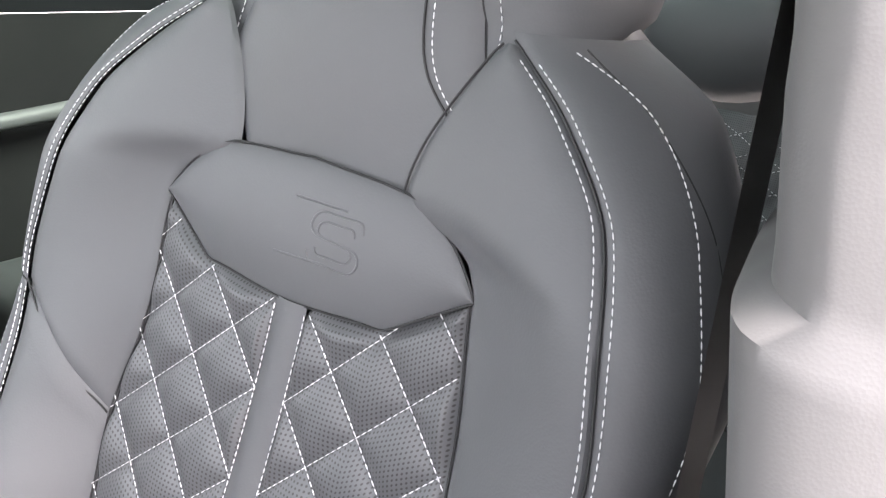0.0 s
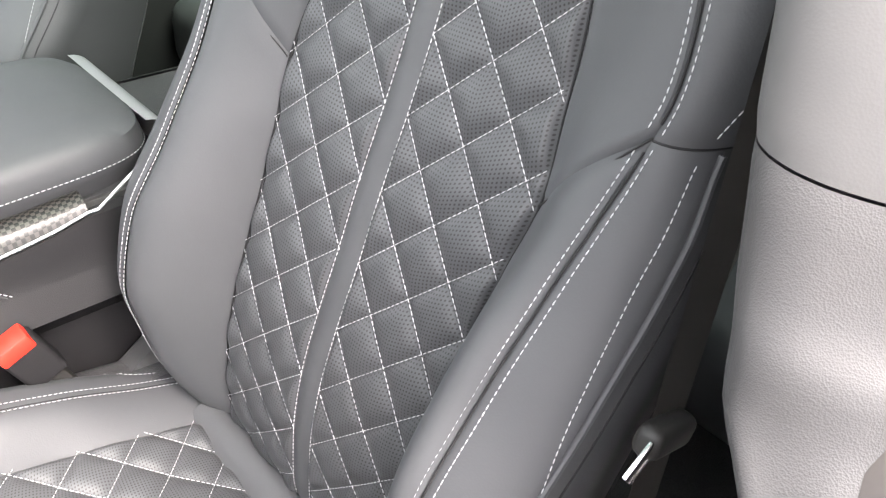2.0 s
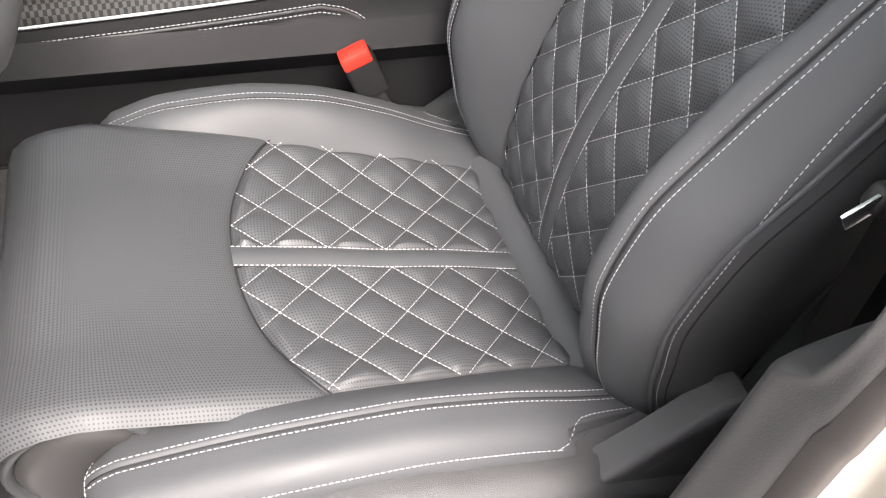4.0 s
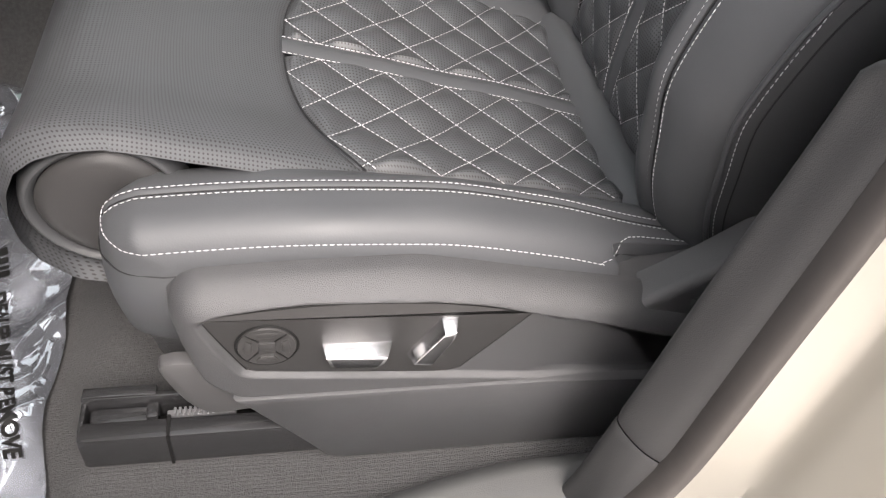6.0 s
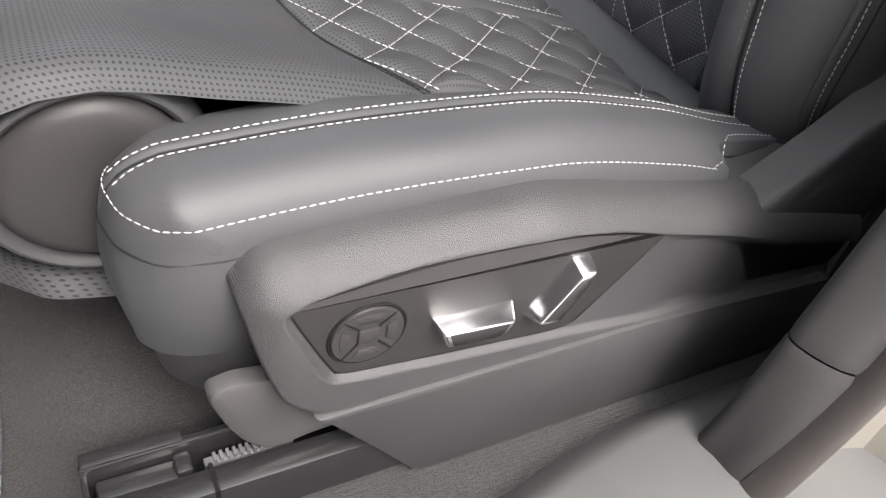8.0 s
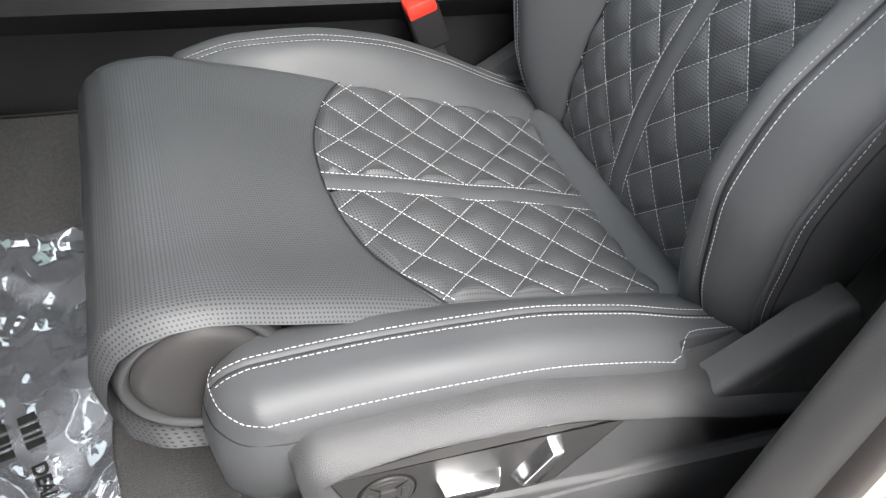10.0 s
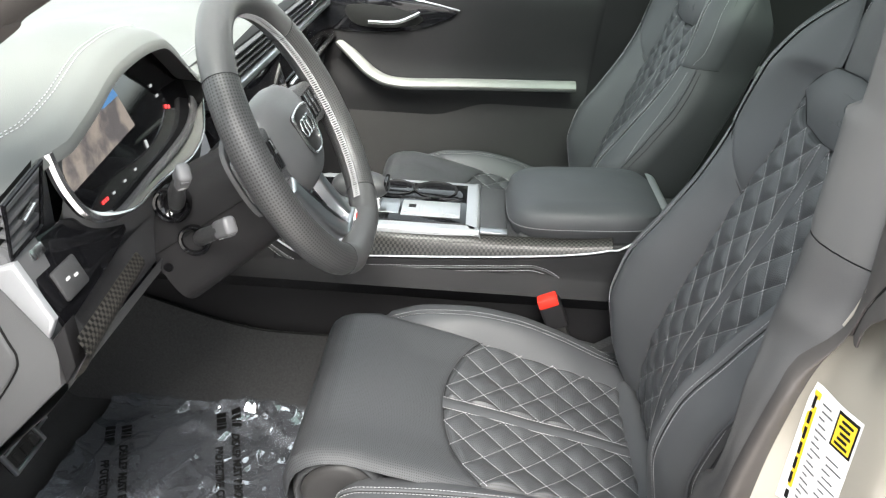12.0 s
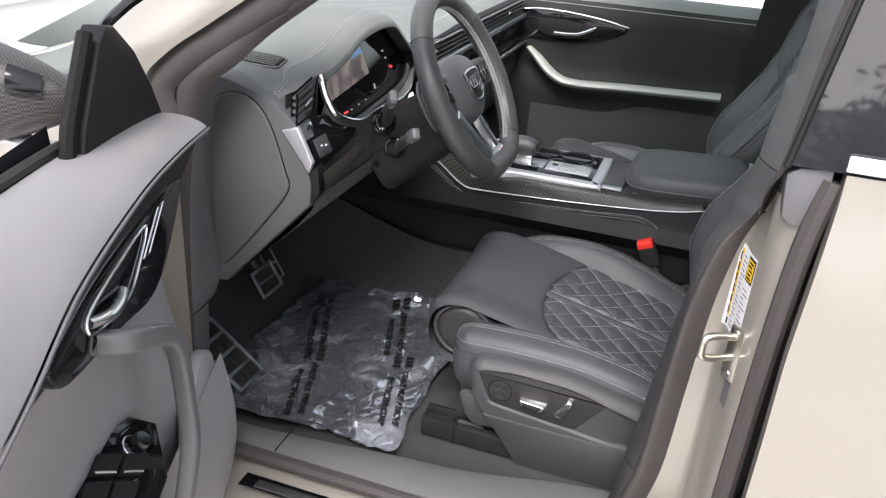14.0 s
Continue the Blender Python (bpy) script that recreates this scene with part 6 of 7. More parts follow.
for i in range(230):
    a = radians(-60 + 300 * i / 230)
    p = rim_at(a, 0.1553)
    d = rim_at(a + 0.012, 0.1553) - p
    thr.append(tube([W @ (p + Vector((0, 0, 0.0055))), W @ (p + d + Vector((0, 0, -0.0045)))], 0.0006, 4))
    thr.append(tube([W @ (p + Vector((0, 0, -0.0045))), W @ (p + d + Vector((0, 0, 0.0055)))], 0.0006, 4))
tagged(part("rim_stitching", join(*thr), THREAD, wheel, "light cross stitching"), kind="stuff")


def hub(s, t):
    a = 2 * math.pi * s
    c, sn = math.cos(a), math.sin(a)
    rx, ry = 0.090, (0.066 if sn > 0 else 0.070)
    k = math.copysign(abs(c) ** 0.70, c), math.copysign(abs(sn) ** 0.75, sn)
    r = math.sin(t * math.pi / 2)
    taper = 1.0 - 0.14 * max(0.0, -sn)
    return W @ Vector((-0.006 + rx * r * k[0] * taper, -0.002 + ry * r * k[1], -0.026 + 0.040 * math.cos(t * math.pi / 2) ** 0.7))


hb = part("airbag_hub", sheet(hub, 44, 12, wrap=True, flip=True), SOFT, wheel, "dark airbag cover")
em = [(p.x, p.y) for p in spline([(-0.036, 0.016, 0), (-0.031, 0.025, 0), (0.0, 0.028, 0), (0.031, 0.025, 0), (0.036, 0.016, 0), (0.030, -0.016, 0), (0.019, -0.029, 0), (0.0, -0.032, 0), (-0.019, -0.029, 0), (-0.030, -0.016, 0)], 4, closed=True)]
EM = W @ Matrix.Translation((-0.004, 0.0, 0.0140))
part("emblem_plate", slab(em, 0.012, EM, 0.002), SOFT_DARK, hb, "raised emblem plate")
part("emblem_frame", tube([EM @ Vector((a, b, 0.0006)) for a, b in em], 0.0019, 8, closed=True), CHROME, hb, "silver emblem frame")
for k in range(3):
    part("emblem", tube([EM @ Vector((-0.014 + 0.014 * k + 0.0085 * math.cos(a), 0.003 + 0.011 * math.sin(a), 0.0012)) for a in [2 * math.pi * i / 24 for i in range(24)]], 0.0015, 6, closed=True), CHROME, hb, "plain chrome emblem shape")
for sx in (1, -1):
    side = part("side_spoke", slab([(p.x, p.y) for p in spline([(sx * 0.060, 0.034, 0), (sx * 0.110, 0.034, 0), (sx * 0.158, 0.030, 0), (sx * 0.162, 0.0, 0), (sx * 0.156, -0.026, 0), (sx * 0.110, -0.024, 0), (sx * 0.060, -0.040, 0)], 4, closed=True)], 0.026, W @ Matrix.Translation((0, 0.0, -0.006)), 0.007, 3), PLASTIC, wheel, "dark side spoke")
    for k in range(3):
        part("spoke_button", slab([(sx * (0.090 + 0.019 * k), 0.024), (sx * (0.106 + 0.019 * k), 0.024), (sx * (0.106 + 0.019 * k), -0.012), (sx * (0.090 + 0.019 * k), -0.014)], 0.005, W @ Matrix.Translation((0, 0, -0.002)), 0.0018), GLOSS, side, "black spoke button")
        part("button_mark", slab([(sx * (0.095 + 0.019 * k), 0.010), (sx * (0.101 + 0.019 * k), 0.010), (sx * (0.101 + 0.019 * k), 0.006), (sx * (0.095 + 0.019 * k), 0.006)], 0.0004, W @ Matrix.Translation((0, 0, -0.0016)), 0), STALK_GREY, side)
    part("paddle", slab([(p.x, p.y) for p in spline([(sx * 0.098, 0.046, 0), (sx * 0.140, 0.040, 0), (sx * 0.150, 0.0, 0), (sx * 0.136, -0.046, 0), (sx * 0.098, -0.036, 0)], 4, closed=True)], 0.006, W @ Matrix.Translation((0, 0, -0.040)), 0.002), PLASTIC, wheel, "black shift paddle")
for arm_line, wide in (([(-0.098, -0.036), (-0.076, -0.070), (-0.042, -0.115), (-0.002, -0.150)], 0.0125), ([(-0.004, -0.058), (0.008, -0.090), (0.026, -0.124), (0.036, -0.146)], 0.0105)):
    line = spline([(a, b, 0) for a, b in arm_line], 8)
    left = [p + (line[min(i + 1, len(line) - 1)] - line[max(i - 1, 0)]).normalized().cross(Vector((0, 0, 1))) * wide for i, p in enumerate(line)]
    right = [p - (line[min(i + 1, len(line) - 1)] - line[max(i - 1, 0)]).normalized().cross(Vector((0, 0, 1))) * wide for i, p in enumerate(line)]
    part("lower_spoke", slab([(p.x, p.y) for p in left + right[::-1]], 0.016, W @ Matrix.Translation((0, 0, -0.002)), 0.005, 3), ALU, wheel, "silver lower spoke")
foot = part("spoke_bridge", slab([(p.x, p.y) for p in spline([(-0.016, -0.142, 0), (0.012, -0.138, 0), (0.046, -0.136, 0), (0.056, -0.150, 0), (0.050, -0.164, 0), (0.0, -0.168, 0), (-0.024, -0.160, 0)], 4, closed=True)], 0.018, W @ Matrix.Translation((0, 0, 0.0)), 0.005, 3), ALU, wheel, "silver spoke bridge")
part("spoke_badge", slab([(0.018, -0.145), (0.044, -0.142), (0.042, -0.158), (0.016, -0.160)], 0.002, W @ Matrix.Translation((0, 0, 0.0016)), 0.0006), WHITE, foot, "white badge field")
part("badge_half", slab([(0.024, -0.1455), (0.037, -0.144), (0.035, -0.157), (0.022, -0.1585)], 0.002, W @ Matrix.Translation((0, 0, 0.0026)), 0.0006), RED, foot, "small red badge shape")

# ---- centre console ----
con = thing("centre_console", (-0.3, 0.42, 0.42), "dark centre console with carbon and silver trim", "console")
T_LOW = curve1([(-1.32, 1.0), (-0.90, 0.90), (-0.72, 0.838), (-0.66, 0.797), (-0.57, 0.742), (-0.405, 0.749), (-0.15, 0.768), (-0.06, 0.780), (-0.02, 0.790)])
T_TOP = curve1([(-0.72, 0.868), (-0.66, 0.835), (-0.57, 0.792), (-0.40, 0.787), (-0.15, 0.788), (-0.02, 0.794)])


def con_side(x):
    zt = T_LOW(x)
    ledge = 0.728
    return [(0.300, zt - 0.002), (0.290, zt - 0.006), (0.284, zt - 0.030), (0.281, ledge + 0.004), (0.278, ledge), (0.262, 0.700), (0.268, 0.694), (0.300, 0.66), (0.305, 0.56), (0.300, 0.42)]


part("console_side", sweep(con_side, steps(-1.32, 0.30, 70), flip=True), SOFT_DARK, con, "dark padded console side")
part("console_side_far", mirror_y(sweep(con_side, steps(-0.75, 0.30, 20), flip=True), 0.43), SOFT, con)
part("carbon_trim", sheet(lambda s, t: (lambda x: (x, lerp(0.292, 0.324, s), lerp(T_LOW(x), T_TOP(x), s) + 0.011 * math.sin(math.pi * s) ** 0.8))(lerp(-0.70, -0.02, t)), 10, 80, flip=True), CARBON, con, "woven carbon side trim")
part("silver_edge", tube([(x, 0.290, T_LOW(x) - 0.001) for x in steps(-0.70, -0.01, 60)] + [(0.02, 0.295, 0.806), (0.05, 0.305, 0.818)], 0.0018, 8), SATIN, con, "silver trim edge")
path = [(x, 0.2842, T_LOW(x) - 0.016) for x in steps(-0.70, -0.16, 50)] + [(-0.135, 0.2828, 0.746), (-0.118, 0.2815, 0.738), (-0.108, 0.2805, 0.730)]
tagged(part("console_stitching", join(stitches(path, 0.004, 0.0056, 0.0006), stitches([(p[0], p[1] - 0.0018, p[2] - 0.009) for p in path[:-2]], 0.004, 0.0056, 0.0006)), THREAD, con), kind="stuff")
part("console_piping", tube([(p[0], p[1] + 0.0006, p[2] - 0.0045) for p in path], 0.0018, 6), LEATHER_DARK, con, "dark piping between the stitch rows")
part("console_groove", tube([(x, 0.2835, 0.737 + 0.003 * x) for x in steps(-0.11, 0.1, 10)], 0.0012, 5), INK, con)
part("tunnel_carpet", sheet(lambda s, t: (lerp(-1.34, -0.20, t), lerp(0.298, 0.25, s) - 0.006, lerp(0.565 + 0.10 * step((-0.62 - lerp(-1.34, -0.20, t)) / 0.45), 0.415, s)), 8, 40, flip=True), FELT, con, "carpeted tunnel side")
part("tunnel_seam", tube([(x, 0.2915, 0.567 + 0.10 * step((-0.62 - x) / 0.45)) for x in steps(-1.34, -0.20, 40)], 0.002, 6), INK, con)
part("console_top", box((-0.16, 0.43, 0.765), (1.0, 0.22, 0.035), 0.004), PLASTIC, con)
ftop = 0.797
fr = [(p.x, p.y) for p in spline([(-0.60, 0.318, 0), (-0.45, 0.314, 0), (-0.275, 0.314, 0), (-0.258, 0.330, 0), (-0.258, 0.525, 0), (-0.275, 0.545, 0), (-0.45, 0.545, 0), (-0.60, 0.54, 0)], 4, closed=True)]
surround = part("shifter_surround", slab(fr, 0.03, Matrix.Translation((0, 0, ftop)), 0.008, 3), SATIN, con, "satin silver shifter surround")
part("console_glass", slab([(-0.60, 0.336), (-0.283, 0.336), (-0.283, 0.522), (-0.60, 0.522)], 0.004, Matrix.Translation((0, 0, ftop + 0.003)), 0.0015), GLOSS, surround, "gloss black panel")
part("shift_gate", slab([(-0.545, 0.365), (-0.41, 0.365), (-0.41, 0.43), (-0.545, 0.43)], 0.003, Matrix.Translation((0, 0, ftop + 0.0045)), 0.001), ALU, surround)
part("button_panel", slab([(-0.405, 0.358), (-0.295, 0.358), (-0.295, 0.425), (-0.405, 0.425)], 0.003, Matrix.Translation((0, 0, ftop + 0.0055)), 0.001), SATIN, surround, "silver button panel")
for k in range(3):
    part("console_button", box((-0.385 + 0.036 * k, 0.392, ftop + 0.0062), (0.030, 0.055, 0.0025), 0.0008), SATIN, surround)
part("start_mark", box((-0.385, 0.392, ftop + 0.0078), (0.014, 0.014, 0.0008), 0), INK, surround)
cups = part("cup_holder", slab([(-0.475, 0.443), (-0.30, 0.443), (-0.292, 0.452), (-0.292, 0.515), (-0.475, 0.515)], 0.004, Matrix.Translation((0, 0, ftop + 0.0056)), 0.0015), GLOSS, con, "black double cup holder")
for cx_, r in ((-0.425, 0.036), (-0.345, 0.040)):
    part("cup_well", lathe([(r + 0.003, 0.002), (r + 0.001, 0.003), (r - 0.002, 0.0), (r - 0.004, -0.03), (0.0, -0.03)], Matrix.Translation((cx_, 0.480, ftop + 0.006)), 32), SOFT_DARK, cups)
lev = part("shift_lever", sheet(lambda s, t: Vector((-0.485 + 0.055 * math.copysign(abs(math.cos(2 * math.pi * s)) ** 0.6, math.cos(2 * math.pi * s)) * math.sin(math.pi * (0.08 + 0.92 * t)) ** 0.45, 0.405 + 0.028 * math.copysign(abs(math.sin(2 * math.pi * s)) ** 0.6, math.sin(2 * math.pi * s)) * math.sin(math.pi * (0.08 + 0.92 * t)) ** 0.45, lerp(0.812, 0.862, t))), 30, 12, wrap=True), LEATHER_DARK, con, "dark leather shift lever")
part("lever_stem", box((-0.47, 0.405, 0.806), (0.05, 0.03, 0.03), 0.006), CHROME, lev)
part("lever_cap", box((-0.436, 0.405, 0.842), (0.008, 0.040, 0.022), 0.003, 3), GLOSS, lev, "gloss dark lever end")
part("front_tray", box((-0.232, 0.43, 0.782), (0.05, 0.21, 0.022), 0.004), PLASTIC, con)
part("tray_rim", box((-0.232, 0.325, 0.7935), (0.05, 0.020, 0.006), 0.002), ALU, con)


def arm_pad(s, t):
    a = 2 * math.pi * s
    c, sn = math.cos(a), math.sin(a)
    k = (math.copysign(abs(c) ** 0.45, c), math.copysign(abs(sn) ** 0.45, sn))
    r = [0.0, 0.6, 0.88, 0.97, 1.0, 0.995, 0.96, 0.93][round(t * 7)]
    z = [0.853, 0.852, 0.846, 0.836, 0.818, 0.808, 0.800, 0.786][round(t * 7)]
    return Vector((-0.065 + 0.142 * r * k[0], 0.437 + 0.126 * r * k[1], z + 0.05 * (0.142 * r * k[0])))


arm = part("armrest_pad", sheet(arm_pad, 60, 7, wrap=True), LEATHER, con, "padded dark leather armrest lid")
tagged(part("armrest_stitching", stitches([arm_pad(i / 120, 4 / 7) + Vector((0, 0, -0.004)) + (arm_pad(i / 120, 4 / 7) - Vector((-0.065, 0.437, 0.81))).normalized() * 0.001 for i in range(121)], 0.004, 0.0056, 0.0006), THREAD, arm), kind="stuff")
part("armrest_base", slab([(-0.185, 0.325), (0.15, 0.325), (0.15, 0.545), (-0.185, 0.545)], 0.035, Matrix.Translation((0, 0, 0.793)), 0.008), LEATHER_DARK, con)
part("hinge_cap", sheet(lambda s, t: (0.070 + 0.028 * math.sin(math.pi * t), lerp(0.335, 0.540, s), 0.790 + 0.055 * math.cos(math.pi * t * 0.7)), 6, 12), SATIN, con, "silver armrest hinge cover")
part("rear_console", box((0.20, 0.435, 0.72), (0.20, 0.22, 0.16), 0.02), PLASTIC, con)

# belt buckle between seat and console
bk = thing("belt_buckle", (-0.10, 0.262, 0.60), "black seat belt buckle with red release button", "belt buckle")
bt = Matrix.Translation((-0.122, 0.250, 0.690)) @ Matrix.Rotation(radians(-24), 4, "Y")
part("buckle_body", move(box((0, 0, -0.015), (0.040, 0.026, 0.058), 0.005, 3), bt), SOFT_DARK, bk)
part("release_button", move(box((-0.001, -0.002, 0.0135), (0.036, 0.026, 0.018), 0.003), bt), RED, bk, "red release button")
part("buckle_strap", move(box((0, 0.003, -0.075), (0.026, 0.016, 0.08), 0.004), bt), RUBBER, bk)
# belt tongue and webbing by the pillar
tongue = thing("seat_belt", (0.06, -0.30, 0.60), "black seat belt webbing with a latch tongue beside the pillar", "seat belt")
part("webbing", sheet(lambda s, t: (lerp(0.092, 0.135, s) + 0.03 * t, -0.286 + 0.030 * t, lerp(0.50, 1.50, t)), 4, 20), RUBBER, tongue, "black belt webbing")
tm = Matrix.Translation((0.092, -0.288, 0.888)) @ Matrix.Rotation(radians(20), 4, "Y")
part("tongue_grip", move(box((0, 0, 0.01), (0.050, 0.018, 0.022), 0.007, 3), tm), RUBBER, tongue)
part("tongue_blade", move(box((-0.024, -0.004, -0.016), (0.014, 0.003, 0.026), 0.001), tm @ Matrix.Rotation(radians(35), 4, "Y")), CHROME, tongue)

# ---- passenger door ----
pd = thing("passenger_door", (-0.3, 1.2, 0.4), "closed dark passenger door with armrest and silver handle", "car door")
PD_Y = curve1([(0.42, 1.15), (0.60, 1.13), (0.80, 1.125), (0.90, 1.15), (1.06, 1.155), (1.10, 1.17)])
part("door_trim", sheet(lambda s, t: (lerp(-1.0, 0.12, t), PD_Y(lerp(0.42, 1.10, s)), lerp(0.42, 1.10, s)), 40, 20, flip=False), SOFT_DARK, pd, "dark door trim")
part("belt_pad", sheet(lambda s, t: (lerp(-1.0, 0.12, t), lerp(1.160, 1.26, s), 1.085 + 0.02 * math.sin(math.pi * s * 0.6) + 0.02 * s), 8, 12), DASH_TOP, pd)
part("door_armrest", tube(spline([(-0.645, 1.130, 0.935), (-0.61, 1.105, 0.915), (-0.55, 1.090, 0.868), (-0.48, 1.085, 0.850), (-0.30, 1.085, 0.858), (-0.02, 1.090, 0.868)], 8), lambda u: 0.018 + 0.008 * step(u * 3), 12, flat=0.55), ARM_LIT, pd, "door armrest coloured as if in greenish light")
bz = [(p.x, p.y) for p in spline([(-0.72, 1.05, 0), (-0.64, 1.062, 0), (-0.45, 1.050, 0), (-0.34, 1.030, 0), (-0.42, 0.985, 0), (-0.55, 0.965, 0), (-0.70, 0.975, 0)], 4, closed=True)]
pm = Matrix(((1, 0, 0, 0), (0, 0, -1, 1.146), (0, 1, 0, 0), (0, 0, 0, 1)))
bzl = part("handle_bezel", slab(bz, 0.01, pm, 0.003), GLOSS, pd, "gloss black handle bezel")
part("bezel_line", tube([pm @ Vector((p.x, p.y, 0.003)) for p in spline([(-0.72, 1.055, 0), (-0.60, 1.064, 0), (-0.45, 1.054, 0), (-0.335, 1.034, 0)], 8)], 0.003, 6), CHROME, bzl)
part("handle_cup", slab([(p.x, p.y) for p in spline([(-0.63, 1.03, 0), (-0.52, 1.035, 0), (-0.43, 1.01, 0), (-0.47, 0.985, 0), (-0.60, 0.982, 0)], 4, closed=True)], 0.004, Matrix.Translation((0, -0.003, 0)) @ pm, 0.001), INK, bzl)
part("door_handle", tube(spline([(-0.57, 1.128, 0.995), (-0.50, 1.122, 0.998), (-0.455, 1.126, 1.015), (-0.44, 1.136, 1.022)], 6), 0.009, 10, flat=0.7), CHROME, pd, "silver door handle")
part("map_pocket", sheet(lambda s, t: (lerp(-0.62, 0.02, t), 1.098 + 0.02 * s, lerp(0.47, 0.76 + 0.04 * step((t - 0.35) / 0.25), s)), 8, 20), PANEL_DARK, pd)
part("door_seal", tube([(0.13, 1.150, 0.42), (0.13, 1.137, 0.75), (0.13, 1.157, 1.12)], 0.008, 8), RUBBER, pd)
pw = part("passenger_window", sheet(lambda s, t: (lerp(-0.85, 0.10, t) + 0.12 * s, lerp(1.255, 1.13, s), lerp(1.10, 1.52, s)), 4, 8), GLASS, pd, "clear door glass")
pw.visible_shadow = False
part("sail_panel", slab([(-1.0, 1.09), (-0.80, 1.09), (-0.74, 1.17), (-0.80, 1.20)], 0.02, Matrix(((1, 0, 0, 0), (0, 0, -1, 1.245), (0, 1, 0, 0), (0, 0, 0, 1))), 0.003), PLASTIC, pd)

# ---- open driver's door: D maps (along the door from its hinge, up, out of the trim) into the world ----
dd = thing("driver_door", (-0.72, -0.70, 0.45), "open driver's door with grey trim, pull handle and window switches", "car door")
_c, _s = math.cos(radians(70)), math.sin(radians(70))
D = Matrix(((_c, 0, _s, -0.80), (-_s, 0, _c, -0.41), (0, 1, 0, 0), (0, 0, 0, 1)))


def on_door(s, z, d=0.0):
    return D @ Vector((s, z, d))


TOP = curve1([(0.10, 1.083), (0.25, 1.094), (0.366, 1.097), (0.50, 1.088), (0.609, 1.072), (0.731, 1.030), (1.10, 0.94)])
TOP_OUT = curve1([(0.10, 1.092), (0.25, 1.112), (0.43, 1.128), (0.63, 1.134), (1.12, 1.13)])
EDGE = curve1([(0.40, 0.195), (0.50, 0.175), (0.643, 0.150), (0.70, 0.170), (0.79, 0.205), (0.95, 0.200), (1.03, 0.155), (1.09, 0.112)])
part("belt_pad", sheet(lambda s, t: (lambda u: on_door(u, lerp(TOP(u), TOP_OUT(u), s) + 0.012 * math.sin(math.pi * s) ** 0.7, -0.100 * s + 0.006 * math.sin(math.pi * s)))(lerp(0.115, 1.12, t)), 14, 40), DOOR_SKIN, dd, "soft grey door shoulder")
part("pad_end", sheet(lambda s, t: on_door(0.115 - 0.004 * math.sin(math.pi * t), lerp(lerp(TOP(0.115), TOP_OUT(0.115), s) + 0.012 * math.sin(math.pi * s) ** 0.7, TOP(0.115) - 0.014, t), -0.100 * s), 8, 8, flip=True), SOFT, dd)
P_D = curve1([(0.38, -0.055), (0.55, -0.025), (0.70, -0.020), (0.80, -0.030), (0.90, -0.045), (1.00, -0.025), (1.08, 0.0)])
SPLIT = curve1([(0.10, 0.880), (0.157, 0.892), (0.38, 0.940), (0.63, 0.976), (0.80, 0.968), (1.12, 0.93)])


def trim_at(s, t, low, high):
    """The trim face between two heights, given along the door; t runs from the front edge to the rear."""
    u = lerp(EDGE(lerp(low(0.2), high(0.2), s)), 1.12, t)
    z = lerp(low(u), high(u), s)
    return on_door(u, z, P_D(z) - 0.02 * math.exp(-t / 0.02))


part("door_trim", sheet(lambda s, t: trim_at(s, t, lambda u: 0.40, SPLIT), 34, 40), DOOR_SKIN, dd, "grey suede-like door trim")
part("upper_door_trim", sheet(lambda s, t: trim_at(s, t, lambda u: SPLIT(u) + 0.0015, TOP), 20, 40), SOFT_DARK, dd, "black upper door trim")
part("pad_lip", tube([on_door(u, TOP(u) - 0.002, 0.004) for u in steps(0.118, 0.95, 30)], 0.0022, 6), GREY, dd, "thin grey edge under the shoulder")
bz = [(p.x, p.y) for p in spline([(0.245, 1.050, 0), (0.40, 1.056, 0), (0.55, 1.047, 0), (0.652, 1.028, 0), (0.668, 1.008, 0), (0.634, 0.983, 0), (0.50, 0.964, 0), (0.385, 0.946, 0), (0.30, 0.985, 0)], 4, closed=True)]
bezel = part("handle_bezel", slab(bz, 0.020, D @ Matrix.Translation((0, 0, -0.006)), 0.003), GLOSS, dd, "gloss black handle bezel")
part("bezel_line", tube([on_door(p.x, p.y, -0.008) for p in spline([(0.30, 1.058, 0), (0.40, 1.062, 0), (0.55, 1.052, 0), (0.66, 1.030, 0)], 8)], 0.0018, 6), GREY, bezel)
cup = [(p.x, p.y) for p in spline([(0.398, 1.046, 0), (0.490, 1.042, 0), (0.575, 1.031, 0), (0.588, 1.016, 0), (0.565, 1.000, 0), (0.480, 0.990, 0), (0.435, 1.010, 0)], 4, closed=True)]
part("handle_cup", tube([on_door(a, b, -0.004) for a, b in cup], 0.0024, 8, closed=True), CHROME, bezel)
part("door_handle", tube([on_door(p.x, p.y, p.z) for p in spline([(0.490, 1.008, -0.004), (0.52, 1.010, 0.004), (0.555, 1.015, 0.006), (0.582, 1.020, -0.004)], 6)], 0.0075, 12, flat=0.75), CHROME, dd, "silver door handle")
for k in range(3):
    part("memory_button", slab([(0.338, 1.049 - 0.011 * k), (0.352, 1.048 - 0.011 * k), (0.368, 1.039 - 0.011 * k), (0.354, 1.040 - 0.011 * k)], 0.004, D @ Matrix.Translation((0.018 * k, 0, -0.0035)), 0.001), GREY, bezel)
part("memory_frame", tube([on_door(a, b, -0.003) for a, b in ((0.328, 1.053), (0.352, 1.051), (0.418, 1.012), (0.398, 1.010))], 0.0016, 6, closed=True), CHROME, bezel)
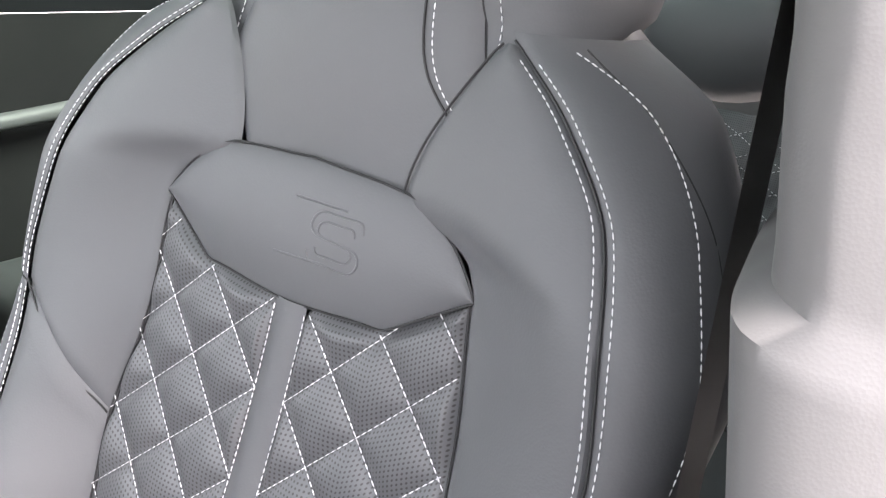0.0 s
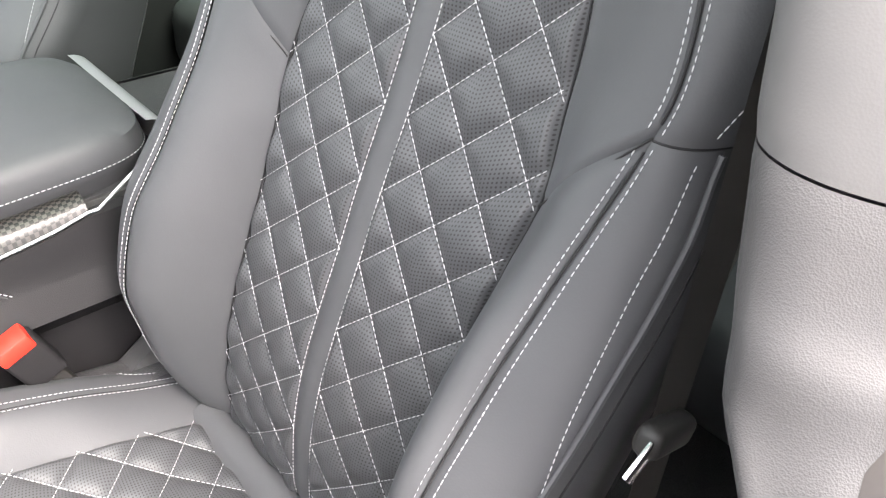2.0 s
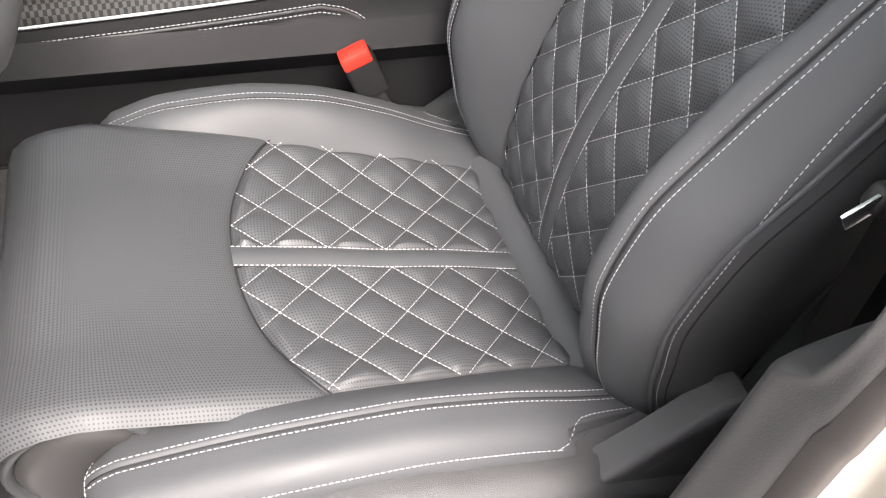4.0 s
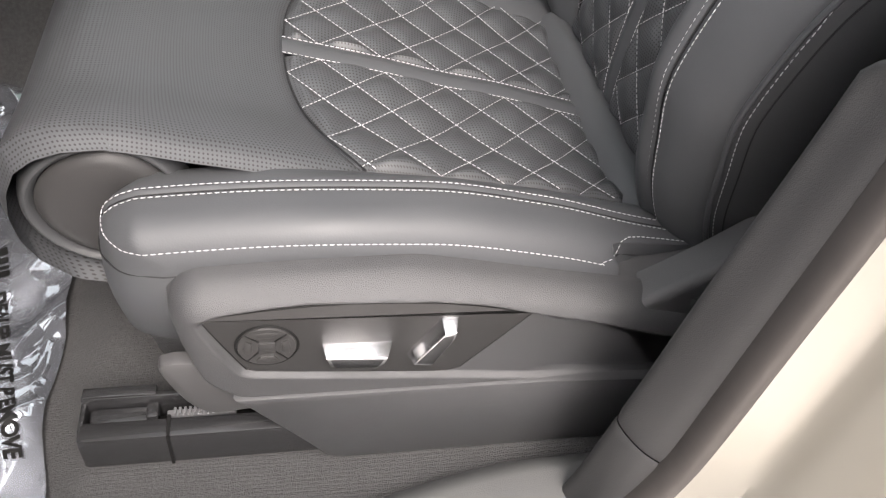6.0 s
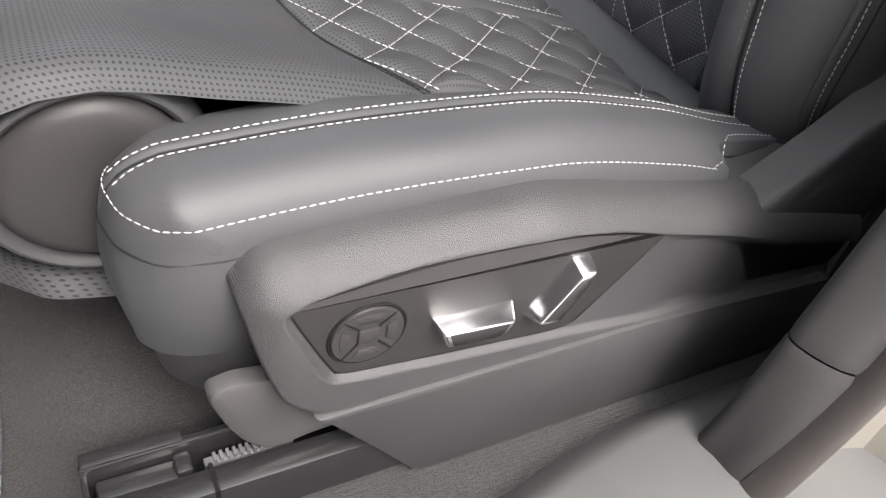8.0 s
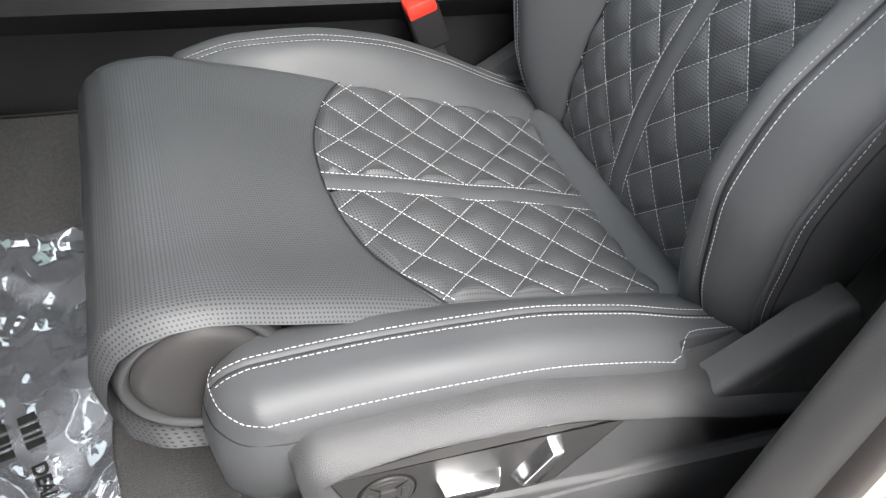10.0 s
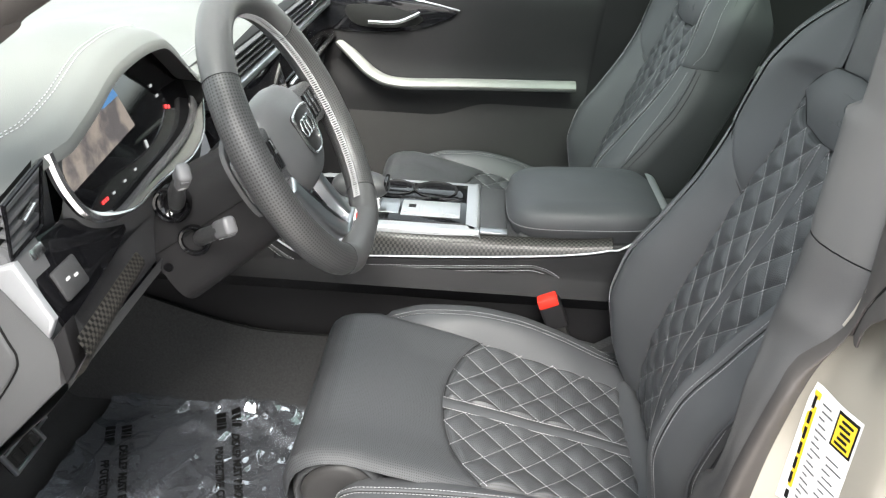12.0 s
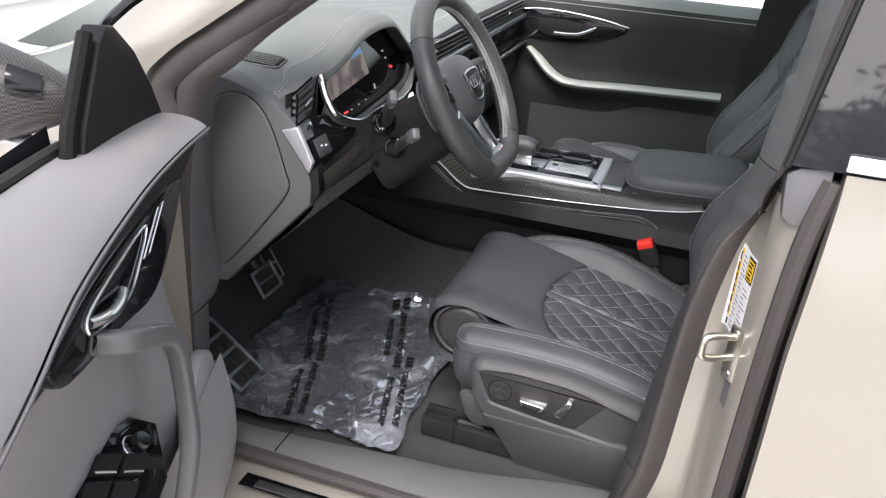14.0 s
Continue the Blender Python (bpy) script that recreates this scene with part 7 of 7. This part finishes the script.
PULL = spline([(0.572, 0.990, -0.035), (0.570, 0.990, 0.002), (0.556, 0.985, 0.022), (0.500, 0.958, 0.030), (0.460, 0.932, 0.032), (0.438, 0.900, 0.033), (0.430, 0.860, 0.034), (0.432, 0.810, 0.037), (0.450, 0.755, 0.043), (0.510, 0.670, 0.040)], 10)


def pull_at(a, k):
    """A point of the strap's rounded-square section at angle a, on the k-th point of its middle line."""
    d = (PULL[min(k + 1, len(PULL) - 1)] - PULL[max(k - 1, 0)]).normalized()
    out = Vector((0, 0, 1)) - d * d.z
    out = out.normalized() if out.length > 0.15 else Vector((0.5, -0.86, 0)).cross(d).normalized()
    side_ = d.cross(out).normalized()
    c, sn = math.cos(a), math.sin(a)
    p = PULL[k] + side_ * (0.0130 * math.copysign(abs(c) ** 0.5, c)) + out * (0.0115 * math.copysign(abs(sn) ** 0.5, sn))
    return on_door(p.x, p.y, p.z)


pull = part("pull_handle", sheet(lambda s, t: pull_at(2 * math.pi * s, round(t * (len(PULL) - 1))), 28, len(PULL) - 1, wrap=True), DOOR_GRIP, dd, "stitched grey pull handle")
part("pull_seam", tube([pull_at(radians(38), k) for k in range(26, len(PULL) - 4)], 0.0009, 5), THREAD_BLACK, pull)
tagged(part("pull_stitching", join(*[stitches([pull_at(radians(a), k) for k in range(26, len(PULL) - 4)], 0.004, 0.0056, 0.0006) for a in (33, 43)]), THREAD, pull), kind="stuff")
AW = D @ Matrix.Translation((0.565, 0.780, 0.0)) @ Matrix(((1, 0, 0, 0), (0, 0.70, 0.714, 0), (0, -0.714, 0.70, 0), (0, 0, 0, 1)))  # switch plane: along the door, up the slope, out of it
part("door_armrest", sheet(lambda s, t: on_door(lerp(0.74, 1.05, t), 0.845 - 0.09 * s - 0.03 * t, -0.05 + 0.10 * s - 0.03 * max(0.0, s - 0.8) * 5), 12, 16, flip=False), DOOR_SKIN, dd, "grey door armrest")
swc = part("switch_console", slab([(-0.105, 0.040), (-0.03, 0.066), (0.16, 0.066), (0.16, -0.05), (-0.06, -0.04), (-0.125, 0.005)], 0.03, AW @ Matrix.Translation((0, 0, 0.004)), 0.004), GLOSS, dd, "gloss dark switch panel")
kn = part("mirror_knob", lathe([(0.0, 0.022), (0.010, 0.022), (0.012, 0.018), (0.012, 0.006), (0.015, 0.004), (0.015, 0.0)], AW @ Matrix.Translation((-0.063, 0.018, 0.004)), 24), GLOSS, swc, "round mirror knob")
part("knob_ring", lathe([(0.016, 0.0), (0.0165, 0.003), (0.0145, 0.004)], AW @ Matrix.Translation((-0.063, 0.018, 0.004)), 24), CHROME, kn)
for k in range(4):
    sc_ = Vector((-0.012, 0.038, 0)) + Vector((-0.026, -0.029, 0)) * (k % 2) + Vector((0.045, -0.004, 0)) * (k // 2)
    key = [sc_ + Vector((0.0115, 0.0130, 0)) * a + Vector((0.016, -0.002, 0)) * b for a, b in ((-1, -1), (1, -1), (1, 1), (-1, 1))]
    ws_ = part("window_switch", slab([(p.x, p.y) for p in key], 0.010, AW @ Matrix.Translation((0, 0, 0.012)), 0.002), SOFT_DARK, swc, "silver-edged window switch")
    part("switch_edge", tube([AW @ (key[i] * 0.86 + key[i + 1 - 2 * (i % 2)] * 0.04 + sc_ * 0.10 + Vector((0, 0, 0.0125))) for i in (2, 3)], 0.0022, 6), CHROME, ws_)
part("door_pocket", sheet(lambda s, t: on_door(lerp(0.14, 1.0, t), lerp(0.42, 0.70, s), 0.005 + 0.02 * math.sin(math.pi * s)), 10, 10), DOOR_SKIN, dd)
part("speaker", slab([(p.x, p.y) for p in spline([(0.17, 0.48, 0), (0.17, 0.70, 0), (0.24, 0.75, 0), (0.32, 0.68, 0), (0.32, 0.50, 0), (0.25, 0.45, 0)], 5, closed=True)], 0.02, D @ Matrix.Translation((0, 0, 0.004)), 0.006), DOOR_SKIN, dd)
part("door_shell", sheet(lambda s, t: on_door(lerp(0.06, 1.14, t), lerp(0.36, 1.10, s), -0.135 - 0.04 * math.sin(math.pi * s)), 14, 10, flip=True), PAINT, dd)
part("door_edge", sheet(lambda s, t: on_door(0.112 - 0.03 * s, lerp(0.38, 1.07, t), lerp(-0.05, -0.15, s)), 4, 10, flip=True), PAINT, dd)
part("belt_seal", tube([on_door(u, TOP_OUT(u) + 0.004, -0.108) for u in steps(0.36, 1.14, 20)], 0.008, 8), RUBBER, dd)
part("door_glass", sheet(lambda s, t: on_door(lerp(0.36, 1.12, t), lerp(1.09, 1.152, s), -0.118 - 0.004 * s), 2, 4), TINT, dd)
part("sail_panel", slab([(0.083, 1.076), (0.389, 1.118), (0.372, 1.155), (0.300, 1.242), (0.275, 1.256), (0.250, 1.252), (0.186, 1.208), (0.131, 1.147)], 0.03, D @ Matrix.Translation((0, 0, -0.070)), 0.005), SOFT_DARK, dd, "black mirror sail panel")
part("sail_seal", tube([on_door(a, b, -0.085) for a, b in ((0.404, 1.115), (0.386, 1.158), (0.308, 1.252))], 0.010, 8), INK, dd)


def mirror(s, t):
    """The housing as rounded sections that grow from a pointed inner end outwards."""
    a, g = 2 * math.pi * s, math.sin(math.pi / 2 * min(1.0, t * 1.25)) ** 0.7
    c, sn = math.cos(a), math.sin(a)
    close = 1.0 if t < 0.96 else 0.0
    return on_door(0.245 - 0.02 * t + (0.006 + 0.066 * g) * close * math.copysign(abs(c) ** 0.75, c), 1.150 + 0.010 * t + (0.006 + 0.070 * g) * close * math.copysign(abs(sn) ** 0.8, sn), lerp(-0.118, -0.40, t))


mir = part("mirror_housing", sheet(mirror, 36, 26, wrap=True), CARBON_DULL, dd, "dark woven door mirror housing")
part("mirror_window", sheet(lambda s, t: mirror(lerp(0.03, 0.16, s), lerp(0.16, 0.30, t)) + (D.to_3x3() @ Vector((0.004, 0.003, 0.003))), 6, 6), GLOSS, mir, "small black mirror window")
part("mirror_foot", tube([on_door(0.27, 1.078, -0.085), on_door(0.26, 1.080, -0.15), on_door(0.235, 1.096, -0.25)], 0.022, 12, flat=0.55), SATIN, mir, "silver-grey mirror foot")


# ---- trees across the lot, mirrored in the dark glass ----
LEAF = material("grey_green_leaf", (0.07, 0.085, 0.045), 0.6)
wear(LEAF, (0.05, 0.062, 0.032), (0.10, 0.115, 0.065), 2.0, 3)
BARK = material("grey_bark", (0.16, 0.13, 0.10), 0.9)
wear(BARK, (0.11, 0.09, 0.07), (0.20, 0.165, 0.13), 5, 6)


def tree(x, y, height, spread, seed):
    rnd = random.Random(seed)
    t = thing("tree", (x, y, 0), "grey-green broadleaf tree beyond the lot", "tree", "trees beyond the lot")
    base = Vector((x, y, 0))
    limbs, tips = [], []
    top = base + Vector((rnd.uniform(-0.3, 0.3), rnd.uniform(-0.3, 0.3), height * 0.62))
    limbs.append(tube([base.lerp(top, k / 6) + Vector((rnd.uniform(-0.08, 0.08), rnd.uniform(-0.08, 0.08), 0)) for k in range(7)], lambda u: 0.20 * (1 - 0.7 * u), 8))
    for k in range(13):
        p = base.lerp(top, rnd.uniform(0.35, 1.0))
        a = rnd.uniform(0, 6.283)
        q = p + Vector((math.cos(a) * spread * rnd.uniform(0.4, 0.95), math.sin(a) * spread * rnd.uniform(0.4, 0.95), height * rnd.uniform(0.06, 0.36)))
        limbs.append(tube(spline([p, p.lerp(q, 0.5) + Vector((0, 0, 0.25)), q], 4), lambda u: 0.07 * (1 - 0.8 * u), 6))
        tips += [q, p.lerp(q, 0.6)]
    part("trunk", join(*limbs), BARK, t)
    verts, faces = [], []
    for c in tips:
        for _ in range(150):
            v = c + Vector((rnd.gauss(0, 0.42), rnd.gauss(0, 0.42), rnd.gauss(0, 0.36)))
            d = Vector((rnd.gauss(0, 1), rnd.gauss(0, 1), rnd.gauss(0, 1))).normalized()
            e = d.orthogonal().normalized()
            n = len(verts)
            verts += [v - d * 0.11, v + e * 0.035, v + d * 0.11, v - e * 0.035]
            faces.append([n, n + 1, n + 2, n + 3])
    tagged(part("crown", (verts, faces, [[(0, 0)] * 4 for _ in faces]), LEAF, t, smooth=False), kind="stuff")


for k, (tx, ty, th, tw) in enumerate(((1.55, -10.0, 10.8, 1.1), (3.0, -10.6, 11.6, 1.3), (-6.0, -24.0, 9.0, 2.6), (10.5, -18.0, 9.5, 2.6), (17.0, -20.0, 10.0, 2.8))):
    tree(tx, ty, th, tw, 11 + k)
